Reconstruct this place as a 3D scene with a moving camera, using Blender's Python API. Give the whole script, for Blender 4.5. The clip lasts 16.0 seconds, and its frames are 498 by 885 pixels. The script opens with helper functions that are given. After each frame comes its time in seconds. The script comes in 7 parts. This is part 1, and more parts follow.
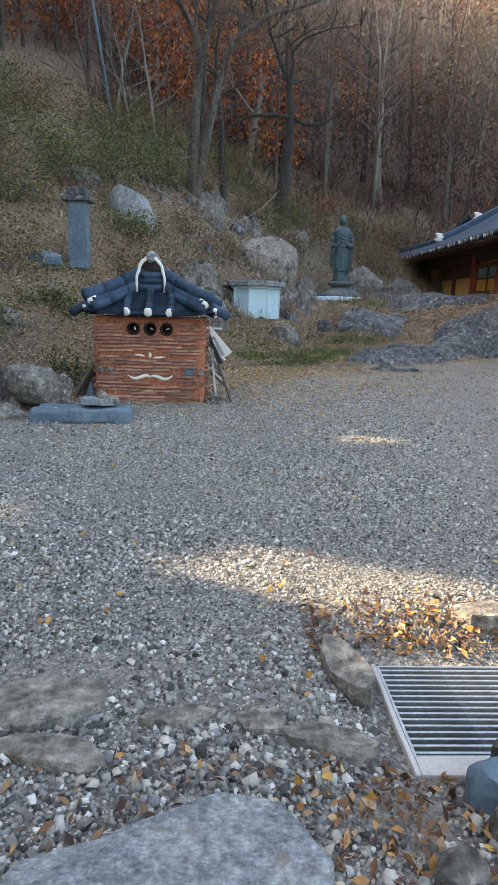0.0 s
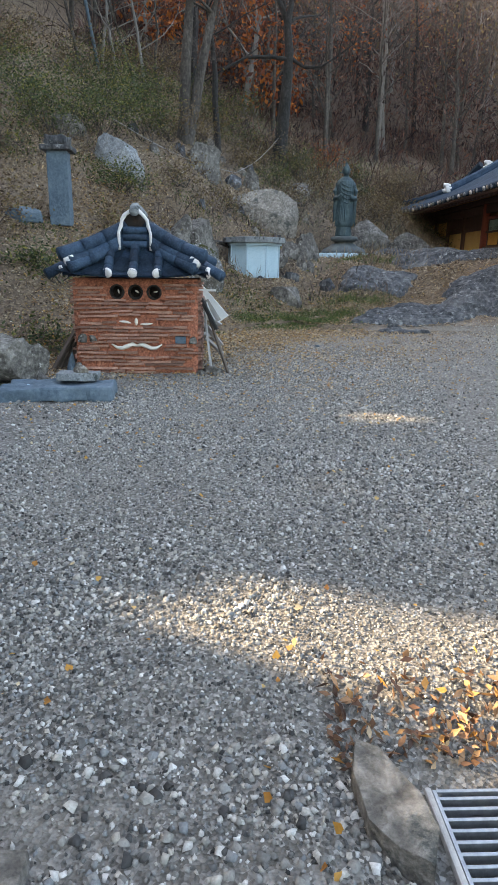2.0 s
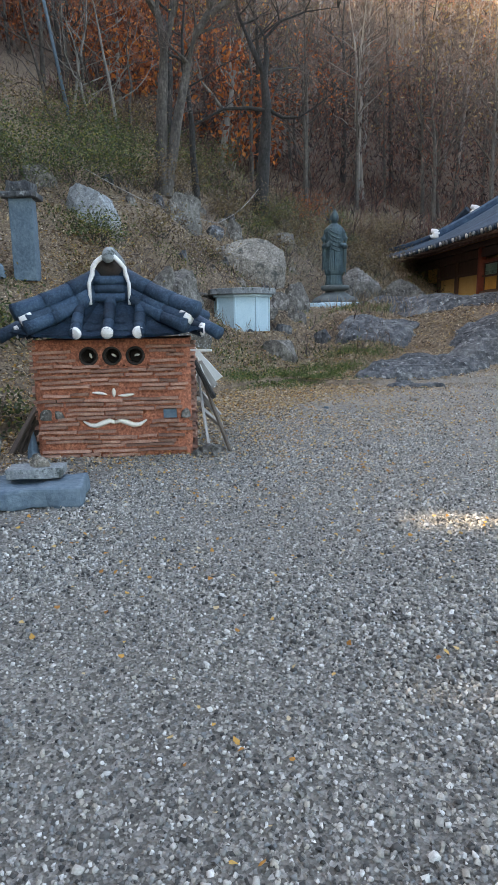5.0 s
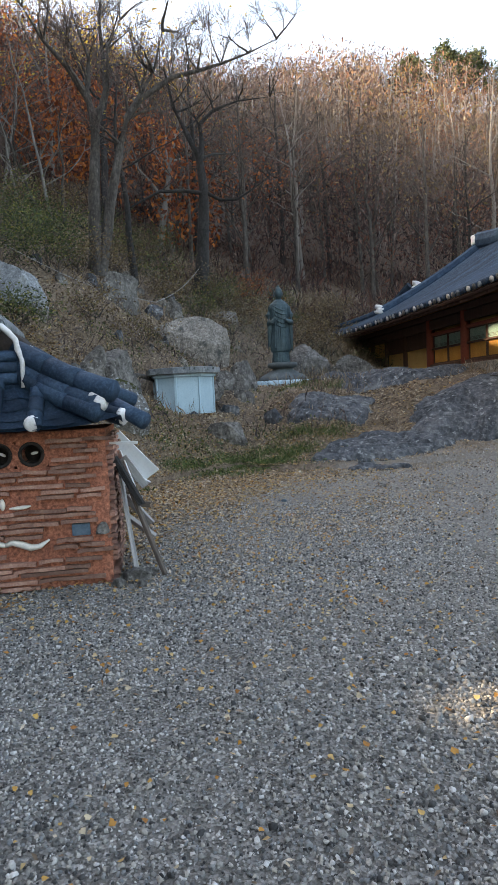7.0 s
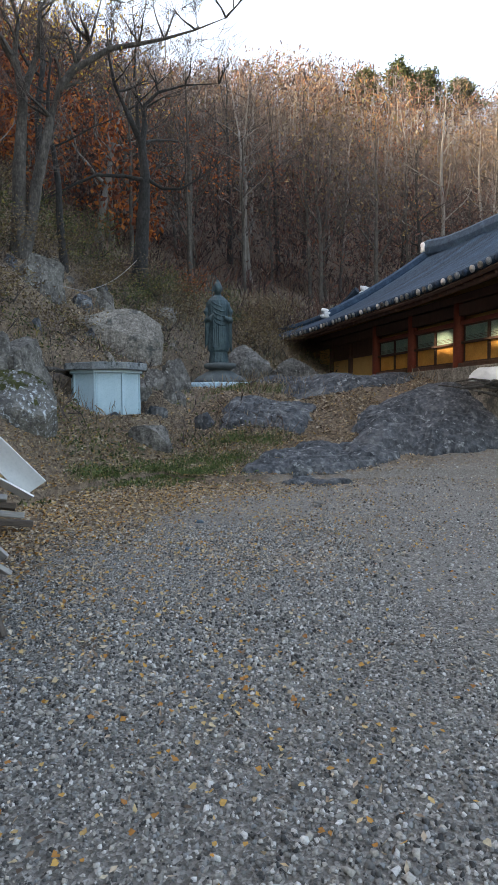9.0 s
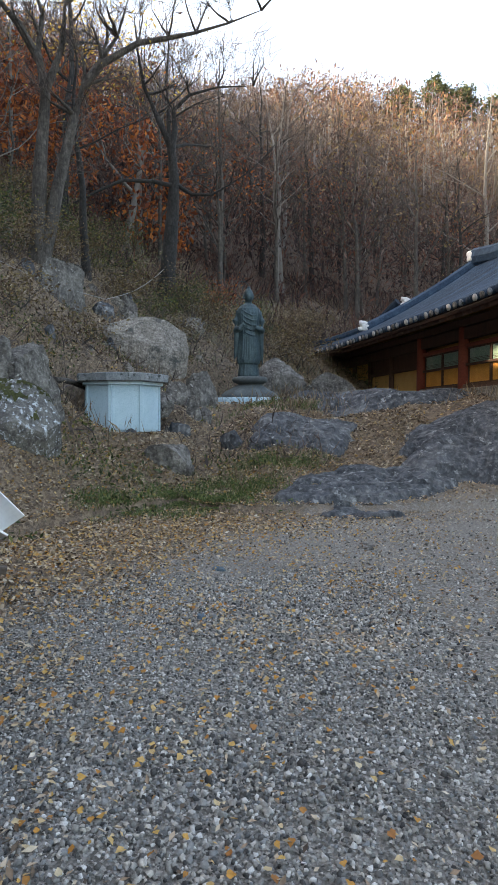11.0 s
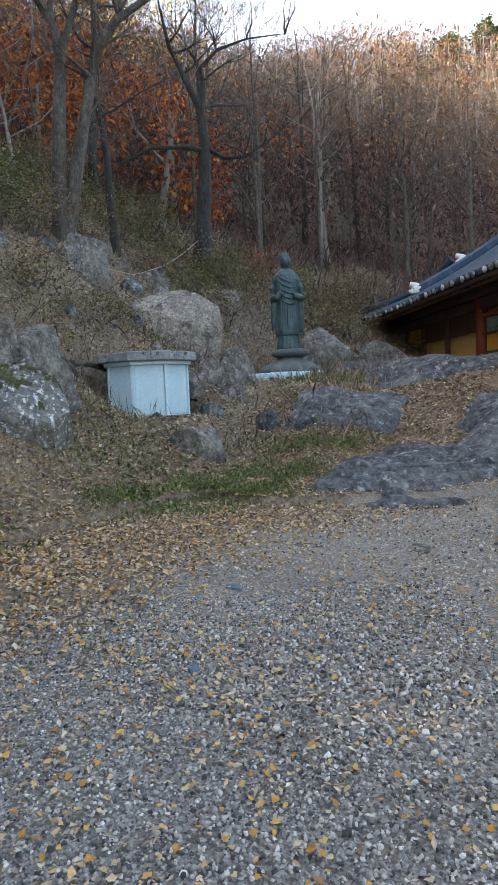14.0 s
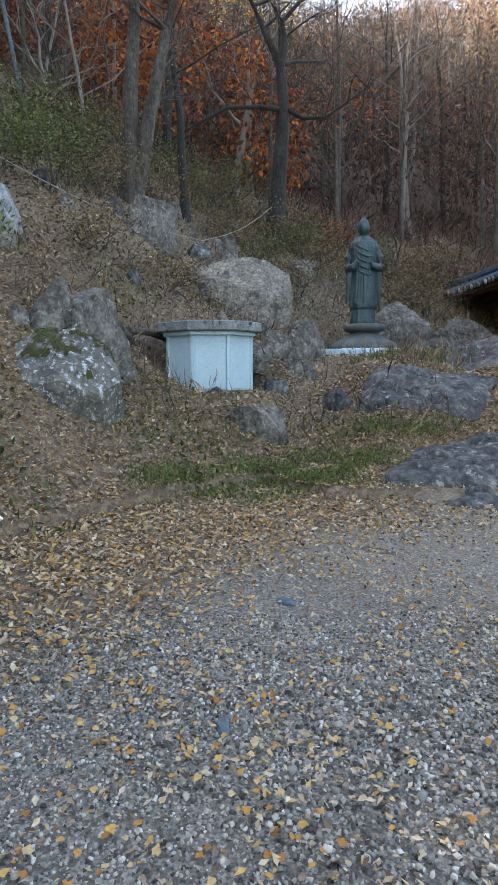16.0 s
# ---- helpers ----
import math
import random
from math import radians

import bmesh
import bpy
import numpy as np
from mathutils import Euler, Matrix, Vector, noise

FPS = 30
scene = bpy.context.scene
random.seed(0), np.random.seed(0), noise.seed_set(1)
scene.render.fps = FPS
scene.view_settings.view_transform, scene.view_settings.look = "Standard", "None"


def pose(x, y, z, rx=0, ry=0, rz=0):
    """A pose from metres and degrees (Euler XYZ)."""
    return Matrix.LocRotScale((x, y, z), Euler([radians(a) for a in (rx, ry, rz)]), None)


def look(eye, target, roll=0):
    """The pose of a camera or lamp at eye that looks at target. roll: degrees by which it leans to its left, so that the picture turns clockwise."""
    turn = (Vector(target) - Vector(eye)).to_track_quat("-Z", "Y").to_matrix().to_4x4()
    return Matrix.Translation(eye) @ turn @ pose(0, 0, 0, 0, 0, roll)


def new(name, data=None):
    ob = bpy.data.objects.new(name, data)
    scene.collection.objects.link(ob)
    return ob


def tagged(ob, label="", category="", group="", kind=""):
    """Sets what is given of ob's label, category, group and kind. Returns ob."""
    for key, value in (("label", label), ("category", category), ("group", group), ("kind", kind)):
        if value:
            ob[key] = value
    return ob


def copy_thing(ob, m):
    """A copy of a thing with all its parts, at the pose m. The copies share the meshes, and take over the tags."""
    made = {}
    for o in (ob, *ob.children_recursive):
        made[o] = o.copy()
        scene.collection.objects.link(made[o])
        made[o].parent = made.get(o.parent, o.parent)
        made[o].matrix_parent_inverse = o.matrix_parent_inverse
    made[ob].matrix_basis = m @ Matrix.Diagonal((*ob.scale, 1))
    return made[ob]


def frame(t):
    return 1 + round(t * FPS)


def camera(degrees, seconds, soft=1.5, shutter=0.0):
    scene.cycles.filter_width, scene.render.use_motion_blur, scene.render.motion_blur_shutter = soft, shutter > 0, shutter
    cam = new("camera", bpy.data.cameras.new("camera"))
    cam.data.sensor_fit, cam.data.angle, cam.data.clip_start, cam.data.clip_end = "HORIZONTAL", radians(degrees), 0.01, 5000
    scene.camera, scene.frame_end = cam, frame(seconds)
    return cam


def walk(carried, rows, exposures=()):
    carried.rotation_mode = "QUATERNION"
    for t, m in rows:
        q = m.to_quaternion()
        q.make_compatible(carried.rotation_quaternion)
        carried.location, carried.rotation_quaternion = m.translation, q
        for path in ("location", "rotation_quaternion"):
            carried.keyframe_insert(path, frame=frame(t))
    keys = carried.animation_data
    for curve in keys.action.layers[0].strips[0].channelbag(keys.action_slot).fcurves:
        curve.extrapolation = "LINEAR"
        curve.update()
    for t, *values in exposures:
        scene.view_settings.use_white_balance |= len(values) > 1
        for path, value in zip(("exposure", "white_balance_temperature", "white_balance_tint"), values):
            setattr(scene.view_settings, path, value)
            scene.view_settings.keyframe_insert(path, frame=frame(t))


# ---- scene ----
cam = camera(43.1, 16.0, soft=0.8)

PATH = [
    (0, (0.132, -0.425, 1.495), (0.214, 1.53, 1.084), 1.7),
    (0.5, (0.076, -0.199, 1.506), (0.27, 1.733, 1.025), 0.5),
    (1, (0.16, 0.04, 1.529), (0.322, 1.999, 1.157), 3.6),
    (1.5, (0.239, 0.303, 1.5), (0.33, 2.224, 0.952), 2.0),
    (2, (0.189, 0.556, 1.496), (0.27, 2.482, 0.965), 0.9),
    (2.5, (0.105, 0.818, 1.496), (0.096, 2.742, 0.949), 0.5),
    (3, (0.076, 1.184, 1.525), (-0.048, 3.132, 1.092), -0.2),
    (3.5, (0.044, 1.442, 1.55), (-0.056, 3.379, 1.063), -1.1),
    (4, (-0.029, 1.652, 1.544), (0.013, 3.595, 1.072), 0.6),
    (4.5, (-0.024, 2.057, 1.505), (0.089, 4.036, 1.243), -1.3),
    (4.7, (-0.044, 2.233, 1.511), (0.085, 4.19, 1.12), -1.0),
    (6.8, (0.183, 4.145, 1.518), (0.391, 6.13, 1.386), -2.6),
    (7, (0.208, 4.258, 1.522), (0.51, 6.23, 1.387), -2.8),
    (7.5, (0.427, 4.535, 1.51), (0.864, 6.48, 1.337), -3.6),
    (8, (0.619, 4.745, 1.564), (1.041, 6.693, 1.396), -1.7),
    (8.2, (0.672, 4.878, 1.536), (1.141, 6.815, 1.364), -1.6),
    (10.3, (1.095, 7.031, 1.443), (1.527, 8.983, 1.399), 0.6),
    (10.5, (1.119, 7.158, 1.434), (1.576, 9.102, 1.326), -1.0),
    (11, (1.198, 7.312, 1.455), (1.577, 9.274, 1.387), 0.1),
    (11.5, (1.298, 7.533, 1.462), (1.572, 9.511, 1.356), -0.0),
    (12, (1.338, 7.693, 1.48), (1.604, 9.675, 1.452), 1.1),
    (12.5, (1.402, 7.977, 1.458), (1.762, 9.941, 1.349), -1.9),
    (13, (1.542, 8.154, 1.452), (1.867, 10.12, 1.287), -2.0),
    (13.5, (1.684, 8.317, 1.49), (1.95, 10.289, 1.293), -1.1),
    (14, (1.741, 8.497, 1.494), (1.945, 10.482, 1.353), -2.5),
    (14.5, (1.701, 8.752, 1.505), (1.781, 10.746, 1.375), -2.5),
    (15, (1.76, 8.975, 1.493), (1.741, 10.972, 1.378), -0.2),
    (15.5, (1.815, 9.208, 1.495), (1.771, 11.2, 1.323), -0.3),
    (16, (1.856, 9.376, 1.487), (1.848, 11.365, 1.276), -0.4),
]
walk(cam, [(t, look(eye, target, roll)) for t, eye, target, roll in PATH], [(0, 3.02, 8240, 11), (3, 2.99, 8280, 11), (4.6, 3.12, 8200, 11), (7, 2.68, 8180, 11), (8.2, 2.60, 8180, 11), (11, 2.72, 8180, 11), (16, 3.06, 8080, 11)])

# ---------------------------------------------------------------- light
EL, AZ = radians(24), math.atan2(-0.90, 0.30)      # the low sun stands over the wooded slope
SUN = Vector((math.sin(AZ) * math.cos(EL), math.cos(AZ) * math.cos(EL), math.sin(EL)))
world = bpy.data.worlds.new("world")
scene.world = world
world.use_nodes = True
wn = world.node_tree
sky = wn.nodes.new("ShaderNodeTexSky")
sky.sky_type, sky.sun_disc = "NISHITA", False
sky.sun_elevation, sky.sun_rotation = EL, AZ
sky.air_density, sky.dust_density, sky.ozone_density = 1.0, 4.0, 1.0
bgn = next(n for n in wn.nodes if n.type == "BACKGROUND")
wn.links.new(sky.outputs[0], bgn.inputs[0])
bgn.inputs[1].default_value = 0.15
lamp = bpy.data.lights.new("sun", "SUN")
lamp.energy, lamp.angle, lamp.color = 2.8, radians(0.6), (1.0, 0.86, 0.68)
new("sun", lamp).matrix_world = look(SUN * 100, (0, 0, 0))

# ---------------------------------------------------------------- materials


def ramp_node(nt, stops, fac):
    r = nt.nodes.new("ShaderNodeValToRGB")
    while len(r.color_ramp.elements) < len(stops):
        r.color_ramp.elements.new(0.5)
    for e, (p, c) in zip(r.color_ramp.elements, stops):
        e.position, e.color = p, (*c, 1)
    nt.links.new(fac, r.inputs[0])
    return r.outputs[0]


def noise_node(nt, scale, detail=6, rough=0.6, stretch=None, coord="Object"):
    tc = nt.nodes.new("ShaderNodeTexCoord")
    out = tc.outputs[coord]
    if stretch:
        mp = nt.nodes.new("ShaderNodeMapping")
        mp.inputs["Scale"].default_value = stretch
        nt.links.new(out, mp.inputs[0])
        out = mp.outputs[0]
    n = nt.nodes.new("ShaderNodeTexNoise")
    n.inputs["Scale"].default_value, n.inputs["Detail"].default_value, n.inputs["Roughness"].default_value = scale, detail, rough
    nt.links.new(out, n.inputs["Vector"])
    return n.outputs["Fac"]


def mix_node(nt, fac, a, b, mode="MIX"):
    m = nt.nodes.new("ShaderNodeMix")
    m.data_type, m.blend_type = "RGBA", mode
    for sock, v in ((m.inputs[0], fac), (m.inputs[6], a), (m.inputs[7], b)):
        if isinstance(v, (int, float)):
            sock.default_value = v
        elif isinstance(v, tuple):
            sock.default_value = (*v, 1)
        else:
            nt.links.new(v, sock)
    return m.outputs[2]


def bump_node(nt, height, strength=0.5, dist=0.02, normal=None):
    b = nt.nodes.new("ShaderNodeBump")
    b.inputs["Strength"].default_value, b.inputs["Distance"].default_value = strength, dist
    nt.links.new(height, b.inputs["Height"])
    if normal:
        nt.links.new(normal, b.inputs["Normal"])
    return b.outputs[0]


def blank(name, rough=0.8, metal=0.0):
    m = bpy.data.materials.new(name)
    m.use_nodes = True
    nt = m.node_tree
    bs = next(n for n in nt.nodes if n.type == "BSDF_PRINCIPLED")
    bs.inputs["Roughness"].default_value, bs.inputs["Metallic"].default_value = rough, metal
    return m, nt, bs


def surface(name, c1, c2, c3, big=1.5, fine=25, rough=0.85, bump=0.4, dist=0.01, metal=0.0, stretch=None, vary=0.0, patch=None):
    """Two scales of noise in three colours, with relief; patch: (colour, scale, threshold) for lichen, moss or stains."""
    m, nt, bs = blank(name, rough, metal)
    a, b = noise_node(nt, big, 5, 0.6, stretch), noise_node(nt, fine, 8, 0.65, stretch)
    col = mix_node(nt, 0.5, ramp_node(nt, [(0.3, c1), (0.52, c2), (0.72, c3)], a), ramp_node(nt, [(0.32, c1), (0.5, c2), (0.7, c3)], b))
    if bump >= 0.8:
        c = noise_node(nt, big * 4.5, 9, 0.72)
        col = mix_node(nt, 1.0, col, ramp_node(nt, [(0.34, (0.45,) * 3), (0.5, (0.95,) * 3), (0.66, (1.55,) * 3)], c), "MULTIPLY")
    if patch:
        n = noise_node(nt, patch[1], 9, 0.7)
        col = mix_node(nt, ramp_node(nt, [(patch[2], (0, 0, 0)), (patch[2] + 0.07, (1, 1, 1))], n), col, patch[0])
    if vary:
        oi = nt.nodes.new("ShaderNodeObjectInfo")
        v = ramp_node(nt, [(0.0, (1 - vary,) * 3), (1.0, (1 + vary,) * 3)], oi.outputs["Random"])
        col = mix_node(nt, 1.0, col, v, "MULTIPLY")
    nt.links.new(col, bs.inputs["Base Color"])
    nt.links.new(bump_node(nt, b, bump, dist, bump_node(nt, a, bump * 0.6, dist * 3)), bs.inputs["Normal"])
    return m


def islands(name, stops, rough=0.75, bump=0.0, fine=60, trans=0.0):
    """A colour for each loose piece of a mesh."""
    m, nt, bs = blank(name, rough)
    g = nt.nodes.new("ShaderNodeNewGeometry")
    col = ramp_node(nt, stops, g.outputs["Random Per Island"])
    n = noise_node(nt, fine, 4)
    col = mix_node(nt, 0.5, col, ramp_node(nt, [(0.3, (0.55,) * 3), (0.7, (1.35,) * 3)], n), "MULTIPLY")
    nt.links.new(col, bs.inputs["Base Color"])
    if bump:
        nt.links.new(bump_node(nt, n, bump, 0.004), bs.inputs["Normal"])
    if trans:
        bs.inputs["Subsurface Weight"].default_value = 0.0
        tr = nt.nodes.new("ShaderNodeBsdfTranslucent")
        nt.links.new(col, tr.inputs[0])
        mx = nt.nodes.new("ShaderNodeMixShader")
        mx.inputs[0].default_value = trans
        out = next(n for n in nt.nodes if n.type == "OUTPUT_MATERIAL")
        nt.links.new(bs.outputs[0], mx.inputs[1])
        nt.links.new(tr.outputs[0], mx.inputs[2])
        nt.links.new(mx.outputs[0], out.inputs[0])
    return m


M_CLAY = surface("red_clay", (0.17, 0.058, 0.036), (0.31, 0.105, 0.060), (0.42, 0.175, 0.110), 5, 45, 0.9, 0.9, 0.014)
M_SLATE = surface("broken_tile", (0.13, 0.062, 0.046), (0.25, 0.125, 0.092), (0.40, 0.25, 0.19), 6, 60, 0.85, 0.6, 0.005, vary=0.45)
M_TILE = surface("roof_tile", (0.006, 0.013, 0.026), (0.016, 0.036, 0.064), (0.052, 0.090, 0.136), 4, 40, 0.68, 0.6, 0.005, vary=0.4)
M_PLASTER = surface("white_plaster", (0.48, 0.47, 0.46), (0.66, 0.66, 0.66), (0.80, 0.80, 0.80), 8, 60, 0.9, 0.4, 0.004)
# near-black that paints the shade of the hut's vents and ridge hollow
M_HOLEDARK = surface("hole_dark", (0.008, 0.007, 0.006), (0.018, 0.014, 0.012), (0.05, 0.03, 0.022), 6, 60, 0.95)
M_SHELL = surface("cream_ceramic", (0.50, 0.46, 0.40), (0.62, 0.58, 0.52), (0.72, 0.68, 0.62), 8, 60, 0.6, 0.2, 0.003)
M_GRANITE = surface("granite", (0.040, 0.038, 0.036), (0.140, 0.132, 0.122), (0.36, 0.345, 0.32), 1.6, 18, 0.88, 1.0, 0.06, patch=((0.42, 0.42, 0.39), 9, 0.60))
M_DARKROCK = surface("weathered_ledge", (0.020, 0.024, 0.030), (0.076, 0.082, 0.092), (0.25, 0.252, 0.25), 1.3, 11, 0.85, 1.0, 0.06, stretch=(1, 1, 0.5), patch=((0.27, 0.285, 0.29), 6, 0.575))
M_MOSSROCK = surface("lichen_rock", (0.050, 0.052, 0.054), (0.125, 0.122, 0.115), (0.25, 0.235, 0.21), 1.8, 22, 0.9, 1.0, 0.04, patch=((0.46, 0.50, 0.53), 14, 0.54))
M_DUSTY = surface("dusty_fieldstone", (0.10, 0.092, 0.084), (0.22, 0.20, 0.175), (0.38, 0.35, 0.31), 2.5, 20, 0.92, 1.0, 0.04, patch=((0.075, 0.08, 0.074), 1.9, 0.56))
M_PALEROCK = surface("pale_bedded_stone", (0.10, 0.118, 0.135), (0.24, 0.265, 0.285), (0.44, 0.455, 0.46), 5.0, 40, 0.85, 1.0, 0.02, stretch=(1, 2.0, 1), patch=((0.22, 0.19, 0.16), 5, 0.62))
M_MOSS = surface("moss", (0.018, 0.022, 0.007), (0.045, 0.050, 0.013), (0.10, 0.095, 0.025), 9, 90, 1.0, 0.9, 0.02)
M_PALESTONE = surface("pale_dressed_stone", (0.24, 0.37, 0.45), (0.37, 0.52, 0.60), (0.50, 0.64, 0.71), 1.6, 40, 0.8, 0.2, 0.004, patch=((0.25, 0.34, 0.38), 3, 0.60))
M_LID = surface("weathered_stone_lid", (0.07, 0.085, 0.095), (0.17, 0.19, 0.205), (0.36, 0.39, 0.40), 5, 40, 0.9, 0.6, 0.008, patch=((0.04, 0.05, 0.05), 6, 0.55))
M_BLUESTONE = surface("blue_grey_stone", (0.034, 0.062, 0.090), (0.074, 0.118, 0.158), (0.150, 0.205, 0.25), 2.4, 20, 0.85, 0.7, 0.015)
M_BRONZE = surface("dark_bronze", (0.014, 0.030, 0.038), (0.036, 0.068, 0.080), (0.10, 0.16, 0.17), 5, 40, 0.5, 0.5, 0.012, metal=0.35)
M_DARKSTONE = surface("dark_carved_stone", (0.035, 0.045, 0.05), (0.075, 0.09, 0.095), (0.15, 0.17, 0.17), 4, 40, 0.8, 0.5, 0.01)
M_BARK = surface("grey_bark", (0.022, 0.019, 0.017), (0.058, 0.051, 0.045), (0.135, 0.122, 0.11), 1.5, 9, 0.95, 1.0, 0.03, stretch=(3, 3, 0.6))
M_DARKBARK = surface("dark_bark", (0.008, 0.008, 0.008), (0.020, 0.019, 0.019), (0.055, 0.052, 0.050), 1.5, 9, 0.95, 1.0, 0.03, stretch=(3, 3, 0.7))
M_PALEBARK = surface("pale_bark", (0.085, 0.078, 0.072), (0.17, 0.158, 0.147), (0.29, 0.275, 0.26), 1.2, 8, 0.9, 0.6, 0.015, stretch=(3, 3, 0.8))
M_WOOD = surface("weathered_wood", (0.035, 0.026, 0.022), (0.085, 0.065, 0.052), (0.16, 0.13, 0.11), 2, 14, 0.85, 0.6, 0.006, stretch=(6, 6, 0.7))
M_GREYWOOD = surface("grey_board", (0.16, 0.155, 0.155), (0.30, 0.295, 0.29), (0.46, 0.45, 0.44), 2, 14, 0.85, 0.5, 0.004, stretch=(6, 6, 0.5))
M_WHITE = surface("white_sheet", (0.62, 0.65, 0.67), (0.74, 0.77, 0.78), (0.82, 0.84, 0.85), 2, 25, 0.45, 0.2, 0.006)
M_STEEL = surface("galvanised_steel", (0.22, 0.24, 0.26), (0.36, 0.38, 0.40), (0.52, 0.54, 0.55), 6, 60, 0.42, 0.2, 0.002, metal=0.85)
M_CONCRETE = surface("concrete", (0.28, 0.27, 0.255), (0.38, 0.365, 0.35), (0.48, 0.465, 0.45), 5, 70, 0.9, 0.4, 0.005)
# near-black for deep recesses: their shade is put into the colour
M_DARK = surface("recess_shade", (0.006, 0.007, 0.009), (0.012, 0.013, 0.016), (0.022, 0.022, 0.025), 4, 30, 0.8)
M_OCHRE = surface("ochre_plaster", (0.40, 0.235, 0.075), (0.52, 0.31, 0.105), (0.60, 0.39, 0.16), 2, 30, 0.9, 0.2, 0.004)
M_HALLWOOD = surface("brown_timber", (0.035, 0.016, 0.011), (0.075, 0.034, 0.022), (0.13, 0.06, 0.04), 2, 20, 0.7, 0.3, 0.004, stretch=(4, 4, 0.6))
M_REDWOOD = surface("red_painted_timber", (0.16, 0.030, 0.018), (0.24, 0.05, 0.028), (0.32, 0.085, 0.05), 2, 20, 0.65, 0.2, 0.003)
M_GREENPANEL = surface("green_painted_panel", (0.10, 0.20, 0.17), (0.22, 0.35, 0.30), (0.46, 0.55, 0.50), 2.2, 30, 0.7, 0.1, 0.002)
M_YELLOWPANEL = surface("yellow_painted_panel", (0.42, 0.18, 0.035), (0.62, 0.29, 0.055), (0.76, 0.42, 0.11), 2.2, 30, 0.7, 0.1, 0.002)
M_PEBBLE = islands("gravel_pebbles", [(0.0, (0.022, 0.022, 0.022)), (0.2, (0.095, 0.094, 0.090)), (0.42, (0.24, 0.230, 0.206)), (0.58, (0.16, 0.172, 0.178)), (0.74, (0.34, 0.315, 0.27)), (0.92, (0.43, 0.42, 0.395)), (1.0, (0.58, 0.575, 0.555))], 0.85, 0.6, 120)
M_GINKGO = islands("ginkgo_leaves", [(0.0, (0.30, 0.12, 0.03)), (0.3, (0.46, 0.22, 0.04)), (0.5, (0.50, 0.30, 0.08)), (0.75, (0.48, 0.34, 0.16)), (1.0, (0.48, 0.40, 0.27))], 0.7, trans=0.25)
M_LITTER = islands("leaf_litter", [(0.0, (0.050, 0.034, 0.024)), (0.2, (0.15, 0.10, 0.064)), (0.42, (0.28, 0.20, 0.135)), (0.65, (0.40, 0.31, 0.22)), (0.85, (0.50, 0.42, 0.31)), (0.93, (0.50, 0.29, 0.07)), (1.0, (0.58, 0.53, 0.45))], 0.8, trans=0.15)
M_GRASS = islands("green_grass", [(0.0, (0.030, 0.055, 0.014)), (0.5, (0.070, 0.115, 0.028)), (0.85, (0.14, 0.17, 0.05)), (1.0, (0.24, 0.21, 0.09))], 0.7, trans=0.2)
M_DRYGRASS = islands("dry_grass", [(0.0, (0.09, 0.06, 0.035)), (0.5, (0.19, 0.135, 0.085)), (1.0, (0.34, 0.26, 0.17))], 0.85, trans=0.15)
M_PALEGRASS = islands("pale_grass", [(0.0, (0.09, 0.08, 0.055)), (0.35, (0.22, 0.19, 0.14)), (0.6, (0.10, 0.12, 0.05)), (1.0, (0.46, 0.41, 0.34))], 0.85, trans=0.15)
M_BUSH = islands("shrub_leaves", [(0.0, (0.018, 0.032, 0.010)), (0.45, (0.045, 0.068, 0.018)), (0.8, (0.10, 0.12, 0.03)), (1.0, (0.26, 0.22, 0.05))], 0.6, trans=0.25)
M_BROWNBUSH = islands("withered_leaves", [(0.0, (0.05, 0.03, 0.018)), (0.4, (0.12, 0.075, 0.04)), (0.75, (0.17, 0.13, 0.05)), (1.0, (0.28, 0.20, 0.11))], 0.8, trans=0.2)
M_DRYLEAF = islands("curled_dry_leaves", [(0.0, (0.035, 0.016, 0.010)), (0.3, (0.11, 0.050, 0.026)), (0.55, (0.21, 0.105, 0.052)), (0.75, (0.34, 0.20, 0.105)), (0.9, (0.46, 0.21, 0.04)), (1.0, (0.50, 0.38, 0.25))], 0.7, trans=0.15)
M_MAPLE = islands("rust_leaves", [(0.0, (0.06, 0.018, 0.012)), (0.4, (0.20, 0.050, 0.018)), (0.7, (0.31, 0.085, 0.022)), (1.0, (0.52, 0.17, 0.03))], 0.7, trans=0.35)
M_YELLOWLEAF = islands("yellow_leaves", [(0.0, (0.20, 0.12, 0.02)), (0.5, (0.42, 0.28, 0.035)), (1.0, (0.60, 0.46, 0.08))], 0.7, trans=0.35)
M_TWIG = islands("bare_twigs", [(0.0, (0.030, 0.022, 0.021)), (0.5, (0.075, 0.054, 0.049)), (1.0, (0.17, 0.14, 0.125))], 0.9)
M_FARWOOD = islands("far_woods", [(0.0, (0.035, 0.026, 0.027)), (0.25, (0.085, 0.060, 0.057)), (0.5, (0.14, 0.092, 0.080)), (0.68, (0.20, 0.100, 0.066)), (0.82, (0.25, 0.155, 0.090)), (0.92, (0.12, 0.110, 0.04)), (1.0, (0.28, 0.24, 0.20))], 0.9, trans=0.3)
M_FARGREY = islands("grey_woods", [(0.0, (0.022, 0.017, 0.019)), (0.4, (0.058, 0.044, 0.045)), (0.75, (0.105, 0.082, 0.077)), (1.0, (0.22, 0.19, 0.17))], 0.9, trans=0.2)
M_FARRUST = islands("rust_woods", [(0.0, (0.045, 0.022, 0.016)), (0.35, (0.14, 0.065, 0.036)), (0.65, (0.25, 0.125, 0.05)), (0.85, (0.32, 0.20, 0.075)), (1.0, (0.14, 0.12, 0.04))], 0.9, trans=0.3)
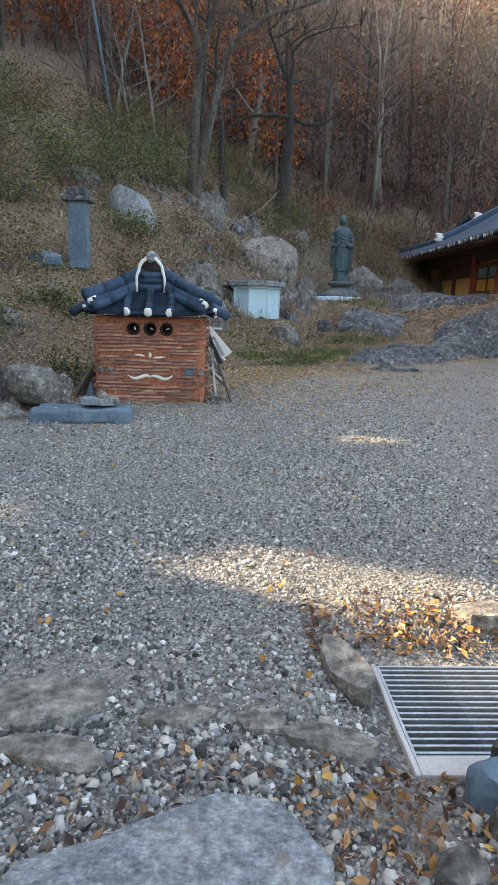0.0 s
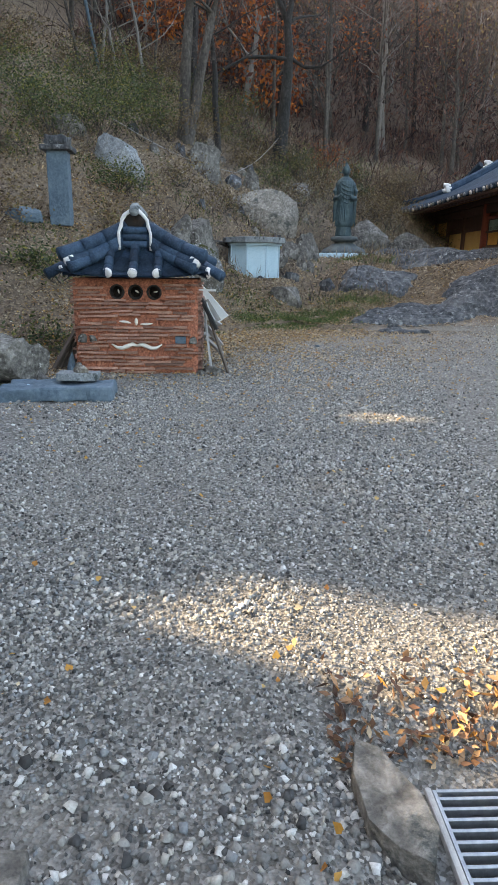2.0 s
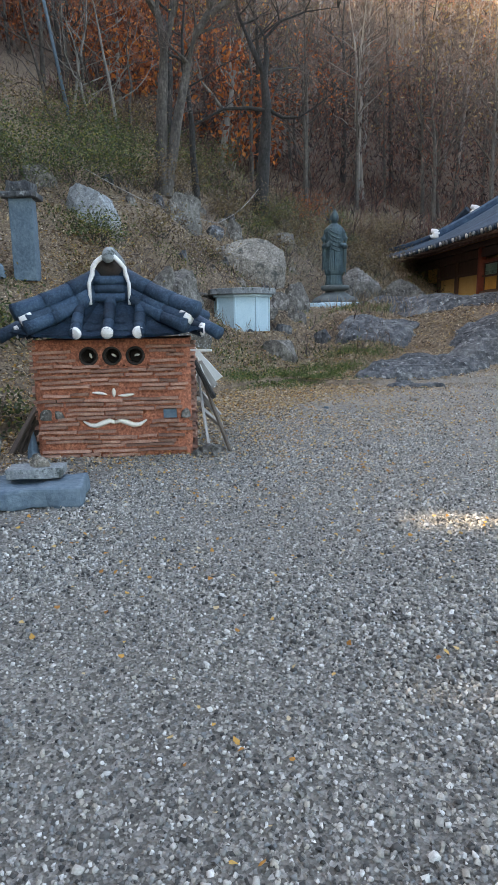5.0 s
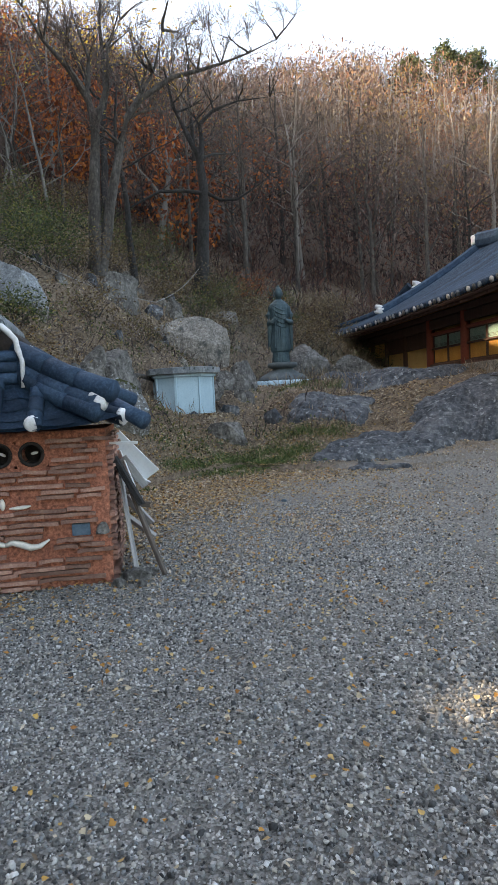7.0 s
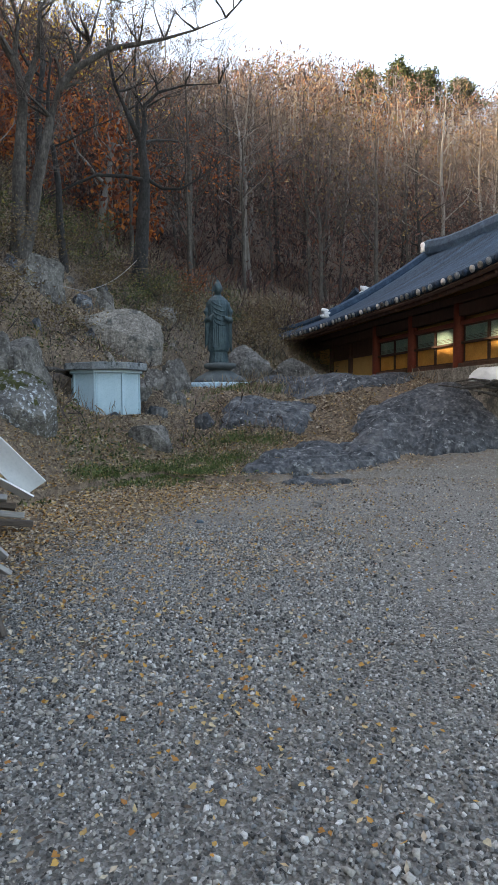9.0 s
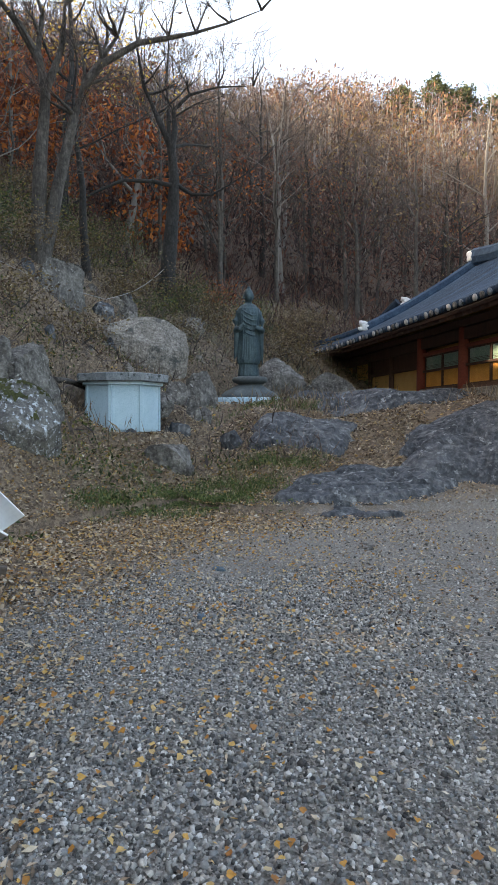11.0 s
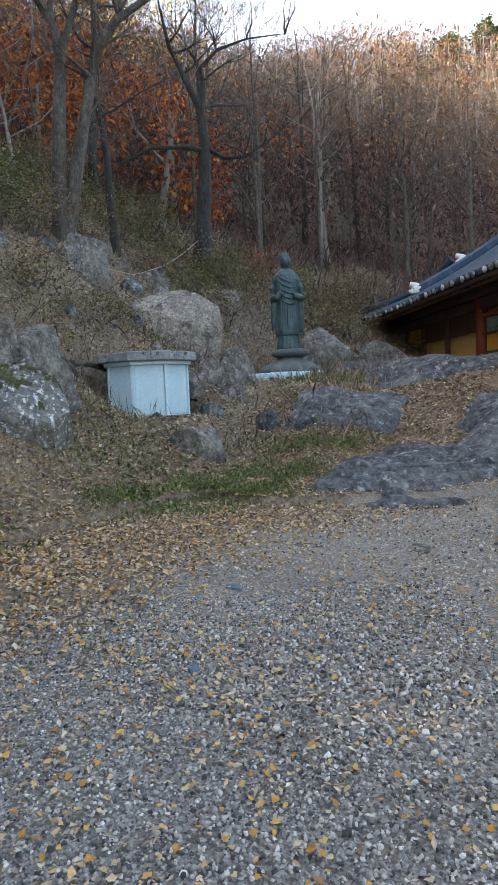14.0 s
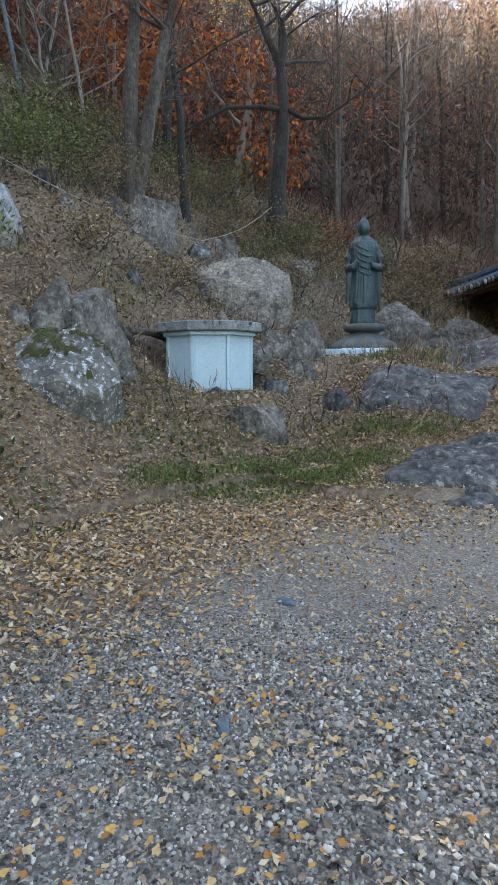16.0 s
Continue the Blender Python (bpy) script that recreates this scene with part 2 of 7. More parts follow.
M_THICKET = islands("thicket_twigs", [(0.0, (0.018, 0.012, 0.013)), (0.4, (0.050, 0.030, 0.030)), (0.7, (0.095, 0.050, 0.042)), (0.85, (0.15, 0.060, 0.038)), (1.0, (0.20, 0.16, 0.14))], 0.9, trans=0.15)
M_PINE = islands("pine_needles", [(0.0, (0.018, 0.030, 0.012)), (0.6, (0.045, 0.065, 0.022)), (1.0, (0.10, 0.115, 0.035))], 0.7, trans=0.15)

for m_ in (M_TILE, M_GRANITE, M_DARKROCK, M_DUSTY):
    next(n for n in m_.node_tree.nodes if n.type == "BSDF_PRINCIPLED").inputs["Specular IOR Level"].default_value = 0.22

# ---------------------------------------------------------------- mesh helpers


def part(name, bm, material, parent=None, label="", smooth=False):
    me = bpy.data.meshes.new(name)
    bm.to_mesh(me)
    bm.free()
    me.materials.append(material)
    if smooth:
        me.polygons.foreach_set("use_smooth", [True] * len(me.polygons))
    ob = new(name, me)
    ob.parent = parent
    return tagged(ob, label)


def thing(name, label, category, group="", kind="", at=(0, 0, 0), rz=0):
    e = new(name)
    e.empty_display_size = 0.1
    e.matrix_world = pose(*at, 0, 0, rz)
    return tagged(e, label, category, group, kind)


def share(name, mesh, parent, m):
    ob = new(name, mesh)
    ob.parent = parent
    ob.matrix_basis = m
    return ob


def crisp(ob, degrees=32):
    """Smooth shading with hard edges where the faces meet at more than the angle."""
    ob.data.polygons.foreach_set("use_smooth", [True] * len(ob.data.polygons))
    ob.data.set_sharp_from_angle(angle=radians(degrees))
    return ob


def raw(name, verts, faces, material, parent=None, smooth=False):
    """A mesh from arrays: verts (n, 3), faces (m, 3 or 4)."""
    me = bpy.data.meshes.new(name)
    verts, faces = np.asarray(verts, np.float32), np.asarray(faces, np.int32)
    k = faces.shape[1]
    me.vertices.add(len(verts))
    me.vertices.foreach_set("co", verts.ravel())
    me.loops.add(faces.size)
    me.loops.foreach_set("vertex_index", faces.ravel())
    me.polygons.add(len(faces))
    me.polygons.foreach_set("loop_start", np.arange(0, faces.size, k, dtype=np.int32))
    me.update(calc_edges=True)
    if smooth:
        me.polygons.foreach_set("use_smooth", [True] * len(faces))
    me.materials.append(material)
    ob = new(name, me)
    ob.parent = parent
    return ob


def block(bm, x0, x1, y0, y1, z0, z1, bevel=0.0, m=None):
    b = bmesh.new()
    vs = bmesh.ops.create_cube(b, size=1)["verts"]
    for v in vs:
        v.co = Vector(((x0 + x1) / 2 + v.co.x * (x1 - x0), (y0 + y1) / 2 + v.co.y * (y1 - y0), (z0 + z1) / 2 + v.co.z * (z1 - z0)))
    if bevel:
        bmesh.ops.bevel(b, geom=b.edges[:], offset=bevel, segments=2, affect="EDGES", profile=0.6)
    if m is not None:
        b.transform(m)
    me = bpy.data.meshes.new("tmp")
    b.to_mesh(me)
    b.free()
    bm.from_mesh(me)
    bpy.data.meshes.remove(me)
    return bm


def boxed(*a, **k):
    return block(bmesh.new(), *a, **k)


def tube(bm, pts, radii, n=8, squash=1.0, a0=0.0, a1=2 * math.pi, cap=True):
    """A swept tube (or, with a0 and a1, an open half-tube) along points."""
    pts = [Vector(p) for p in pts]
    full = abs(a1 - a0 - 2 * math.pi) < 1e-6
    rings, up = [], Vector((0, 0, 1))
    for i, p in enumerate(pts):
        d = (pts[min(i + 1, len(pts) - 1)] - pts[max(i - 1, 0)]).normalized()
        ref = up if abs(d.z) < 0.95 else Vector((0, 1, 0))
        s = d.cross(ref).normalized()
        u = s.cross(d).normalized()
        k = n if full else n + 1
        rings.append([bm.verts.new(p + (s * math.cos(a0 + (a1 - a0) * j / n) + u * math.sin(a0 + (a1 - a0) * j / n) * squash) * radii[i]) for j in range(k)])
    for r0, r1 in zip(rings, rings[1:]):
        for j in range(n):
            q = (j + 1) % n if full else j + 1
            bm.faces.new((r0[j], r0[q], r1[q], r1[j]))
    if cap and full:
        bm.faces.new(rings[0][::-1])
        bm.faces.new(rings[-1])
    if cap and not full:
        bm.faces.new(rings[0][::-1])
        bm.faces.new(rings[-1])
    return bm


def lathe(bm, prof, n=24, sx=1.0, sy=1.0, wob=None):
    rings = []
    for r, z in prof:
        rings.append([bm.verts.new((sx * r * (wob(a, z) if wob else 1) * math.cos(a), sy * r * (wob(a, z) if wob else 1) * math.sin(a), z)) for a in (2 * math.pi * j / n for j in range(n))])
    for r0, r1 in zip(rings, rings[1:]):
        for j in range(n):
            bm.faces.new((r0[j], r0[(j + 1) % n], r1[(j + 1) % n], r1[j]))
    bm.faces.new(rings[0][::-1])
    bm.faces.new(rings[-1])
    return bm


def smoothstep(a, b, x):
    t = np.clip((x - a) / (b - a), 0, 1)
    return t * t * (3 - 2 * t)


# ---------------------------------------------------------------- ground
BANK_X = [-60, -30, -12, -6, -3.4, -1.5, 0, 1.5, 3, 5, 10, 20, 60]
BANK_Y = [-22, -10, 4, 8.3, 10.3, 12.5, 15.4, 17.2, 18.4, 20.4, 23.5, 27, 34]

SITES = [(4.55, 24.55, 1.25, 1.90), (1.1, 20.9, 1.0, 1.18)]     # levelled for the statue and the tank
PIT = (0.86, 2.45, 1.56, 2.14)                                # the drain pit under the grating


def terrain(x, y):
    """Flat yard, the bank and wooded hill behind it, the rocky terrace of the statue and the hall."""
    x, y = np.asarray(x, float), np.asarray(y, float)
    s = np.clip(y - np.interp(x, BANK_X, BANK_Y), 0, None)
    hill = 0.45 * s + 0.10 * np.clip(y - 42, 0, None) + 7 * smoothstep(8, 40, x) * smoothstep(55, 110, y)
    top = 62 + 6 * np.sin(x * 0.045 + 0.5) + 3 * np.sin(x * 0.13) + 8 * smoothstep(10, 45, x)
    hill = np.where(hill > top - 14, top - 14 * np.exp(-(np.maximum(hill, top - 14) - top + 14) / 14), hill)
    hill = np.sqrt(hill ** 2 + 0.02) - 0.1414
    terr = 1.98 * smoothstep(15.8, 23.5 - 3.0 * smoothstep(5.5, 9.0, x), y) * smoothstep(1.5, 4.2, x)
    m, d = np.maximum(hill, terr), np.abs(hill - terr)
    z = m + 0.12 * np.clip(1 - d / 0.6, 0, 1) ** 2 * (m > 0.05)
    rough = np.clip(z, 0, 1) * (0.10 * np.sin(1.9 * x + 0.7 * y) * np.sin(1.3 * y - 0.8 * x) + 0.05 * np.sin(4.1 * x + 1.0) * np.sin(3.7 * y))
    z = z + rough
    for sx, sy, r, lev in SITES:
        k = smoothstep(r * 1.5, r, np.hypot(x - sx, y - sy))
        z = z * (1 - k) + lev * k
    out = np.maximum(np.maximum(PIT[0] - x, x - PIT[1]), np.maximum(PIT[2] - y, y - PIT[3]))
    return z - 0.09 * np.clip(1.35 - np.maximum(out, 0) / 0.3, 0, 1)


def tz(x, y):
    return float(terrain(x, y))


def axis(*stretches):
    out = []
    for a, b, step in stretches:
        out += list(np.arange(a, b, step))
    return np.array(out + [stretches[-1][1]])


gx = axis((-420, -60, 40), (-60, -12, 4), (-12, -6, 0.5), (-6, -2.5, 0.16), (-2.5, 3.5, 0.09), (3.5, 12, 0.16), (12, 30, 1.0), (30, 80, 5), (80, 460, 40))
gy = axis((-300, -20, 40), (-20, -2, 2), (-2, 34, 0.16), (34, 60, 1.0), (60, 190, 4), (190, 640, 50))
gx = np.unique(np.concatenate([gx, [PIT[0] - 0.004, PIT[0] + 0.021, PIT[1] - 0.021, PIT[1] + 0.004]]))
gy = np.unique(np.concatenate([gy, [PIT[2] - 0.004, PIT[2] + 0.021, PIT[3] - 0.021, PIT[3] + 0.004]]))
GX, GY = np.meshgrid(gx, gy)
GZ = terrain(GX, GY)
nx, ny = len(gx), len(gy)
ii = (np.arange(ny - 1)[:, None] * nx + np.arange(nx - 1)[None]).ravel()
GZ = GZ + 0.012 * np.sin(GX * 5.1 + np.sin(GY * 3.3)) * np.sin(GY * 4.3 + 1.3) * (GZ < 0.1)
GZ = np.where((GX > PIT[0] + 0.02) & (GX < PIT[1] - 0.02) & (GY > PIT[2] + 0.02) & (GY < PIT[3] - 0.02), -0.45, GZ)


def silt_of(x, y):
    """Trodden patches round the drain where fine silt covers the gravel."""
    a = np.exp(-((x - 0.74) / 0.20) ** 2 - ((y - 1.25) / 0.20) ** 2)
    b = np.exp(-((x + 0.45) / 0.50) ** 2 - ((y - 1.95) / 0.16) ** 2)
    c = np.exp(-((x - 0.25) / 0.30) ** 2 - ((y - 1.75) / 0.10) ** 2)
    d = 0.30 * np.clip(np.sin(1.15 * x + 0.8 * np.sin(0.7 * y)) * np.sin(0.95 * y + 0.4), 0, 1) * (y > 2.6)
    e = 0.5 * smoothstep(11.0, 14.5, y) * smoothstep(0.3, 2.8, x)
    return np.clip(np.maximum.reduce([a, 0.9 * b, 0.8 * c, d, e]) * 1.15, 0, 1)


def ground_material():
    m, nt, bs = blank("yard_gravel_and_leaf_mould", 0.95)
    at = nt.nodes.new("ShaderNodeAttribute")
    at.attribute_name = "mould"
    n1, n2, n3 = noise_node(nt, 0.6, 6, 0.6), noise_node(nt, 7, 8, 0.7), noise_node(nt, 60, 6, 0.7)
    tc = nt.nodes.new("ShaderNodeTexCoord")
    vo = nt.nodes.new("ShaderNodeTexVoronoi")
    vo.inputs["Scale"].default_value = 62
    nt.links.new(tc.outputs["Object"], vo.inputs["Vector"])
    stone = ramp_node(nt, [(0.0, (0.018, 0.018, 0.018)), (0.35, (0.075, 0.074, 0.070)), (0.65, (0.22, 0.212, 0.198)), (1.0, (0.50, 0.49, 0.47))], vo.outputs["Color"])
    dust = mix_node(nt, 0.4, ramp_node(nt, [(0.35, (0.19, 0.172, 0.150)), (0.65, (0.34, 0.312, 0.272))], n1), ramp_node(nt, [(0.3, (0.10, 0.09, 0.08)), (0.5, (0.26, 0.235, 0.205)), (0.7, (0.46, 0.425, 0.38))], n3))
    at3 = nt.nodes.new("ShaderNodeAttribute")
    at3.attribute_name = "silt"
    grav = mix_node(nt, at3.outputs["Fac"], mix_node(nt, 0.3, stone, dust), mix_node(nt, 0.25, dust, stone))
    soil = mix_node(nt, 0.5, ramp_node(nt, [(0.3, (0.065, 0.052, 0.042)), (0.5, (0.16, 0.132, 0.105)), (0.7, (0.30, 0.255, 0.205))], n2),
                    ramp_node(nt, [(0.3, (0.055, 0.040, 0.028)), (0.5, (0.17, 0.128, 0.092)), (0.7, (0.32, 0.25, 0.18))], n3))
    vl = nt.nodes.new("ShaderNodeTexVoronoi")
    vl.inputs["Scale"].default_value = 21
    nt.links.new(tc.outputs["Object"], vl.inputs["Vector"])
    leafy = ramp_node(nt, [(0.0, (0.035, 0.022, 0.014)), (0.3, (0.10, 0.062, 0.038)), (0.55, (0.19, 0.125, 0.078)), (0.8, (0.30, 0.215, 0.14)), (1.0, (0.42, 0.32, 0.21))], vl.outputs["Color"])
    soil = mix_node(nt, 0.55, soil, leafy)
    fac = nt.nodes.new("ShaderNodeMath")
    fac.operation = "ADD"
    sub = nt.nodes.new("ShaderNodeMath")
    sub.operation = "MULTIPLY_ADD"
    nt.links.new(n2, sub.inputs[0])
    sub.inputs[1].default_value, sub.inputs[2].default_value = 0.9, -0.45
    nt.links.new(at.outputs["Fac"], fac.inputs[0])
    nt.links.new(sub.outputs[0], fac.inputs[1])
    edge = ramp_node(nt, [(0.35, (0, 0, 0)), (0.65, (1, 1, 1))], fac.outputs[0])
    # this mask blends the soil to a darker brown
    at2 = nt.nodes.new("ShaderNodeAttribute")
    at2.attribute_name = "far_dark"
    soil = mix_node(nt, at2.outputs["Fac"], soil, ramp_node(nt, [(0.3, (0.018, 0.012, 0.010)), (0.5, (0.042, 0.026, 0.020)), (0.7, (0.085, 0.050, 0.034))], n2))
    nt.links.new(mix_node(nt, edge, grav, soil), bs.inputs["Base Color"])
    nt.links.new(bump_node(nt, vo.outputs["Distance"], 0.8, 0.02, bump_node(nt, n3, 0.7, 0.03, bump_node(nt, vl.outputs["Distance"], 0.5, 0.03))), bs.inputs["Normal"])
    return m


def mould_of(x, y):
    """How far leaf mould has taken over from gravel: 0 on the yard, 1 on the bank."""
    edge = np.interp(x, [-30, -6, -3, -1.9, -0.2, 0.6, 2.0, 4.0, 7.0, 12], [2, 7.2, 8.8, 10.2, 10.8, 12.8, 15.0, 16.4, 17.2, 17.6])
    return np.clip(0.5 + (y - edge) / 4.5, 0, 1)


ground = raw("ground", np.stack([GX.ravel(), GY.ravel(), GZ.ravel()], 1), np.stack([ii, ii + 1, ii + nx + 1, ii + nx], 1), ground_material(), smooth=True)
tagged(ground, "grey gravel yard rising into a leaf-covered wooded hillside", "ground", kind="structure")
attr = ground.data.attributes.new("mould", "FLOAT", "POINT")
attr.data.foreach_set("value", mould_of(GX.ravel(), GY.ravel()).astype(np.float32))
# darker soil mask: 0 up to y 37, rising to 0.7 at y 46
attr = ground.data.attributes.new("far_dark", "FLOAT", "POINT")
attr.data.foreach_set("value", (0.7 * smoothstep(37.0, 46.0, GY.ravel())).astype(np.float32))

attr = ground.data.attributes.new("silt", "FLOAT", "POINT")
attr.data.foreach_set("value", silt_of(GX.ravel(), GY.ravel()).astype(np.float32))

# ---------------------------------------------------------------- rocks


def rock_mesh(sx, sy, sz, seed, facets=9, rough=0.10, sub=5, flat=0.0, bowl=False):
    """A boulder: a ball cut by random planes, then roughened at several scales."""
    rnd = random.Random(seed)
    bm = bmesh.new()
    bmesh.ops.create_icosphere(bm, subdivisions=sub, radius=1)
    cuts = []
    for _ in range(facets + 5):
        d = Vector((rnd.gauss(0, 1), rnd.gauss(0, 1), abs(rnd.gauss(0, 0.7)) - 0.15)).normalized()
        cuts.append((d, rnd.uniform(0.50, 0.82)))
    if flat:
        cuts.append((Vector((rnd.uniform(-0.15, 0.15), rnd.uniform(-0.3, 0.1), 1)).normalized(), flat))
    off = Vector((seed * 3.1, seed * 1.7, seed * 0.9))
    for v in bm.verts:
        if v.co.z < 0 and not bowl:
            k = 1 / max(0.35, math.sqrt(max(0.0, 1 - v.co.z ** 2)))
            v.co.x, v.co.y = v.co.x * k, v.co.y * k
        for d, lim in cuts:
            h = v.co.dot(d)
            if h > lim:
                v.co -= d * (h - lim) * 0.97
    for v in bm.verts:
        p = v.co.copy()
        n = noise.noise(p * 1.3 + off) * rough * 1.0 + noise.noise(p * 3.6 + off) * rough * 0.7 + noise.noise(p * 9 + off) * rough * 0.60 + noise.noise(p * 21 + off) * rough * 0.30
        crack = abs(noise.noise(Vector((p.x * 1.5, p.y * 1.5, p.z * 4.5)) + off * 2))
        n -= max(0, 0.06 - crack) * rough * 10
        v.co = p * (1.15 + n)
        v.co.x *= sx / 2
        v.co.y *= sy / 2
        v.co.z *= sz / 2
    return bm


def hull_rock(pts, seed, rough=0.04, cuts=9):
    """An angular boulder from the corners of its outline."""
    bm = bmesh.new()
    for p in pts:
        bm.verts.new(p)
    bmesh.ops.convex_hull(bm, input=bm.verts[:])
    bmesh.ops.triangulate(bm, faces=bm.faces[:])
    for _ in range(4):
        bmesh.ops.subdivide_edges(bm, edges=[e for e in bm.edges if e.calc_length() > 0.10], cuts=1, use_grid_fill=False)
        bmesh.ops.triangulate(bm, faces=bm.faces[:])
    off = Vector((seed * 3.1, seed * 1.7, seed * 0.9))
    mid = sum((v.co for v in bm.verts), Vector()) / len(bm.verts)
    for v in bm.verts:
        p = v.co.copy()
        n = noise.noise(p * 1.6 + off) * 1.4 + noise.noise(p * 4.5 + off) * 0.8 + noise.noise(p * 12 + off) * 0.4
        v.co = p + (p - mid).normalized() * n * rough
    return bm


def ledge(label, x, y, w, d, h, seed, rz=0, tilt=0.0, mat=None):
    """A bare rock ledge lying on the slope: steep worn sides, a gently domed top with cracks."""
    bm = bmesh.new()
    off = Vector((seed * 2.3, seed * 0.7, 0))
    na, nr, rows = 96, 34, []
    c, s = math.cos(radians(rz)), math.sin(radians(rz))
    for j in range(nr + 1):
        r = (j / nr) ** 0.85 * 1.08
        row = []
        for i in range(na):
            a = 2 * math.pi * i / na
            e = 1 + 0.26 * noise.noise(Vector((math.cos(a) * 1.3, math.sin(a) * 1.3, 0)) + off) + 0.10 * noise.noise(Vector((math.cos(a) * 4, math.sin(a) * 4, 2)) + off)
            u, v = math.cos(a) * r * e * w / 2, math.sin(a) * r * e * d / 2
            px, py = x + u * c - v * s, y + u * s + v * c
            q = Vector((px, py, 0))
            z = h * (1 - min(r, 1.08) ** 7) * (0.85 + 0.45 * noise.noise(q * 0.8 + off)) + 0.09 * noise.noise(q * 1.3 + off) + 0.05 * noise.noise(q * 3.5 + off) + 0.025 * noise.noise(q * 9 + off)
            step = 0.11 + 0.03 * noise.noise(q * 0.6 + off * 2)
            z = 0.35 * z + 0.65 * step * (math.floor(z / step) + min(1, (z / step % 1) * 3))
            z += 0.016 * noise.noise(q * 22 + off)
            crack = abs(noise.noise(Vector((px * 0.5 + py * 0.9, py * 2.0, 0)) + off))
            z -= max(0, 0.05 - crack) * 2.2 + tilt * v
            row.append(bm.verts.new((px, py, tz(px, py) + z - (0.10 if j == nr else 0))))
        rows.append(row)
    for r0, r1 in zip(rows[1:], rows[2:]):
        for i in range(na):
            bm.faces.new((r0[i], r1[i], r1[(i + 1) % na], r0[(i + 1) % na]))
    bm.faces.new(rows[1])
    for v in rows[0]:
        bm.verts.remove(v)
    return tagged(crisp(part("rock_ledge", bm, mat or M_DARKROCK, None, label), 25), category="rock")


def rock(name, label, x, y, w, d, h, seed, mat=None, rz=0, lift=None, facets=7, rough=0.10, sub=5, flat=0.0, category="rock", tilt=(0, 0), z=None):
    """A boulder w wide, d deep and h high, sunk a little into the ground at x, y."""
    lift = 0.30 if lift is None else lift
    if z is None:
        h, lift = h * (0.5 + lift) / 0.56, 0.04
    bm = rock_mesh(w, d, h, seed, facets, rough, sub, flat)
    ob = crisp(part(name, bm, mat or M_GRANITE, None, label))
    base = tz(x, y) if z is None else z
    ob.matrix_world = pose(x, y, base + h * lift, tilt[0], tilt[1], rz)
    return tagged(ob, category=category)


MOSSY = [(-0.78, -0.35, -1.0), (-0.76, -0.30, 0.52), (-0.62, -0.10, 0.92), (-0.30, -0.05, 1.12), (0.12, 0.0, 1.14), (0.50, -0.02, 0.92), (0.72, -0.15, 0.45), (0.55, 0.6, -1.0), (-0.45, 0.45, -1.0), (-0.42, -0.58, 0.42),
         (0.10, 0.55, -1.0), (0.12, -0.64, 0.48), (0.35, 0.6, -1.0), (0.5, -0.45, 0.3), (-0.5, 0.6, 0.7), (0.5, 0.6, 0.75), (-0.6, 0.7, -1.0), (0.6, 0.7, -1.0)]
mossy = tagged(crisp(part("boulder", hull_rock(MOSSY, 3, 0.045), M_MOSSROCK, None, "big grey boulder with pale lichen and moss on the bank"), 30), category="rock")
mossy.matrix_world = pose(-0.54, 17.62, 0.97)
moss_bm = hull_rock(MOSSY, 3, 0.045)
bmesh.ops.subdivide_edges(moss_bm, edges=moss_bm.edges[:], cuts=1)
gone = []
for f in moss_bm.faces:
    c = f.calc_center_median()
    if c.z + 0.35 * noise.noise(c * 2.5) + 0.22 * noise.noise(c * 9) < 0.74 or noise.noise(c * 5 + Vector((9, 2, 4))) + 0.6 * noise.noise(c * 16) < -0.10:
        gone.append(f)
bmesh.ops.delete(moss_bm, geom=gone, context="FACES")
for v in moss_bm.verts:
    v.co += Vector((0, -0.006, 0.014 + 0.012 * noise.noise(v.co * 25)))
tagged(part("moss_patch", moss_bm, M_MOSS, mossy, "olive-green moss cushion"), kind="stuff")

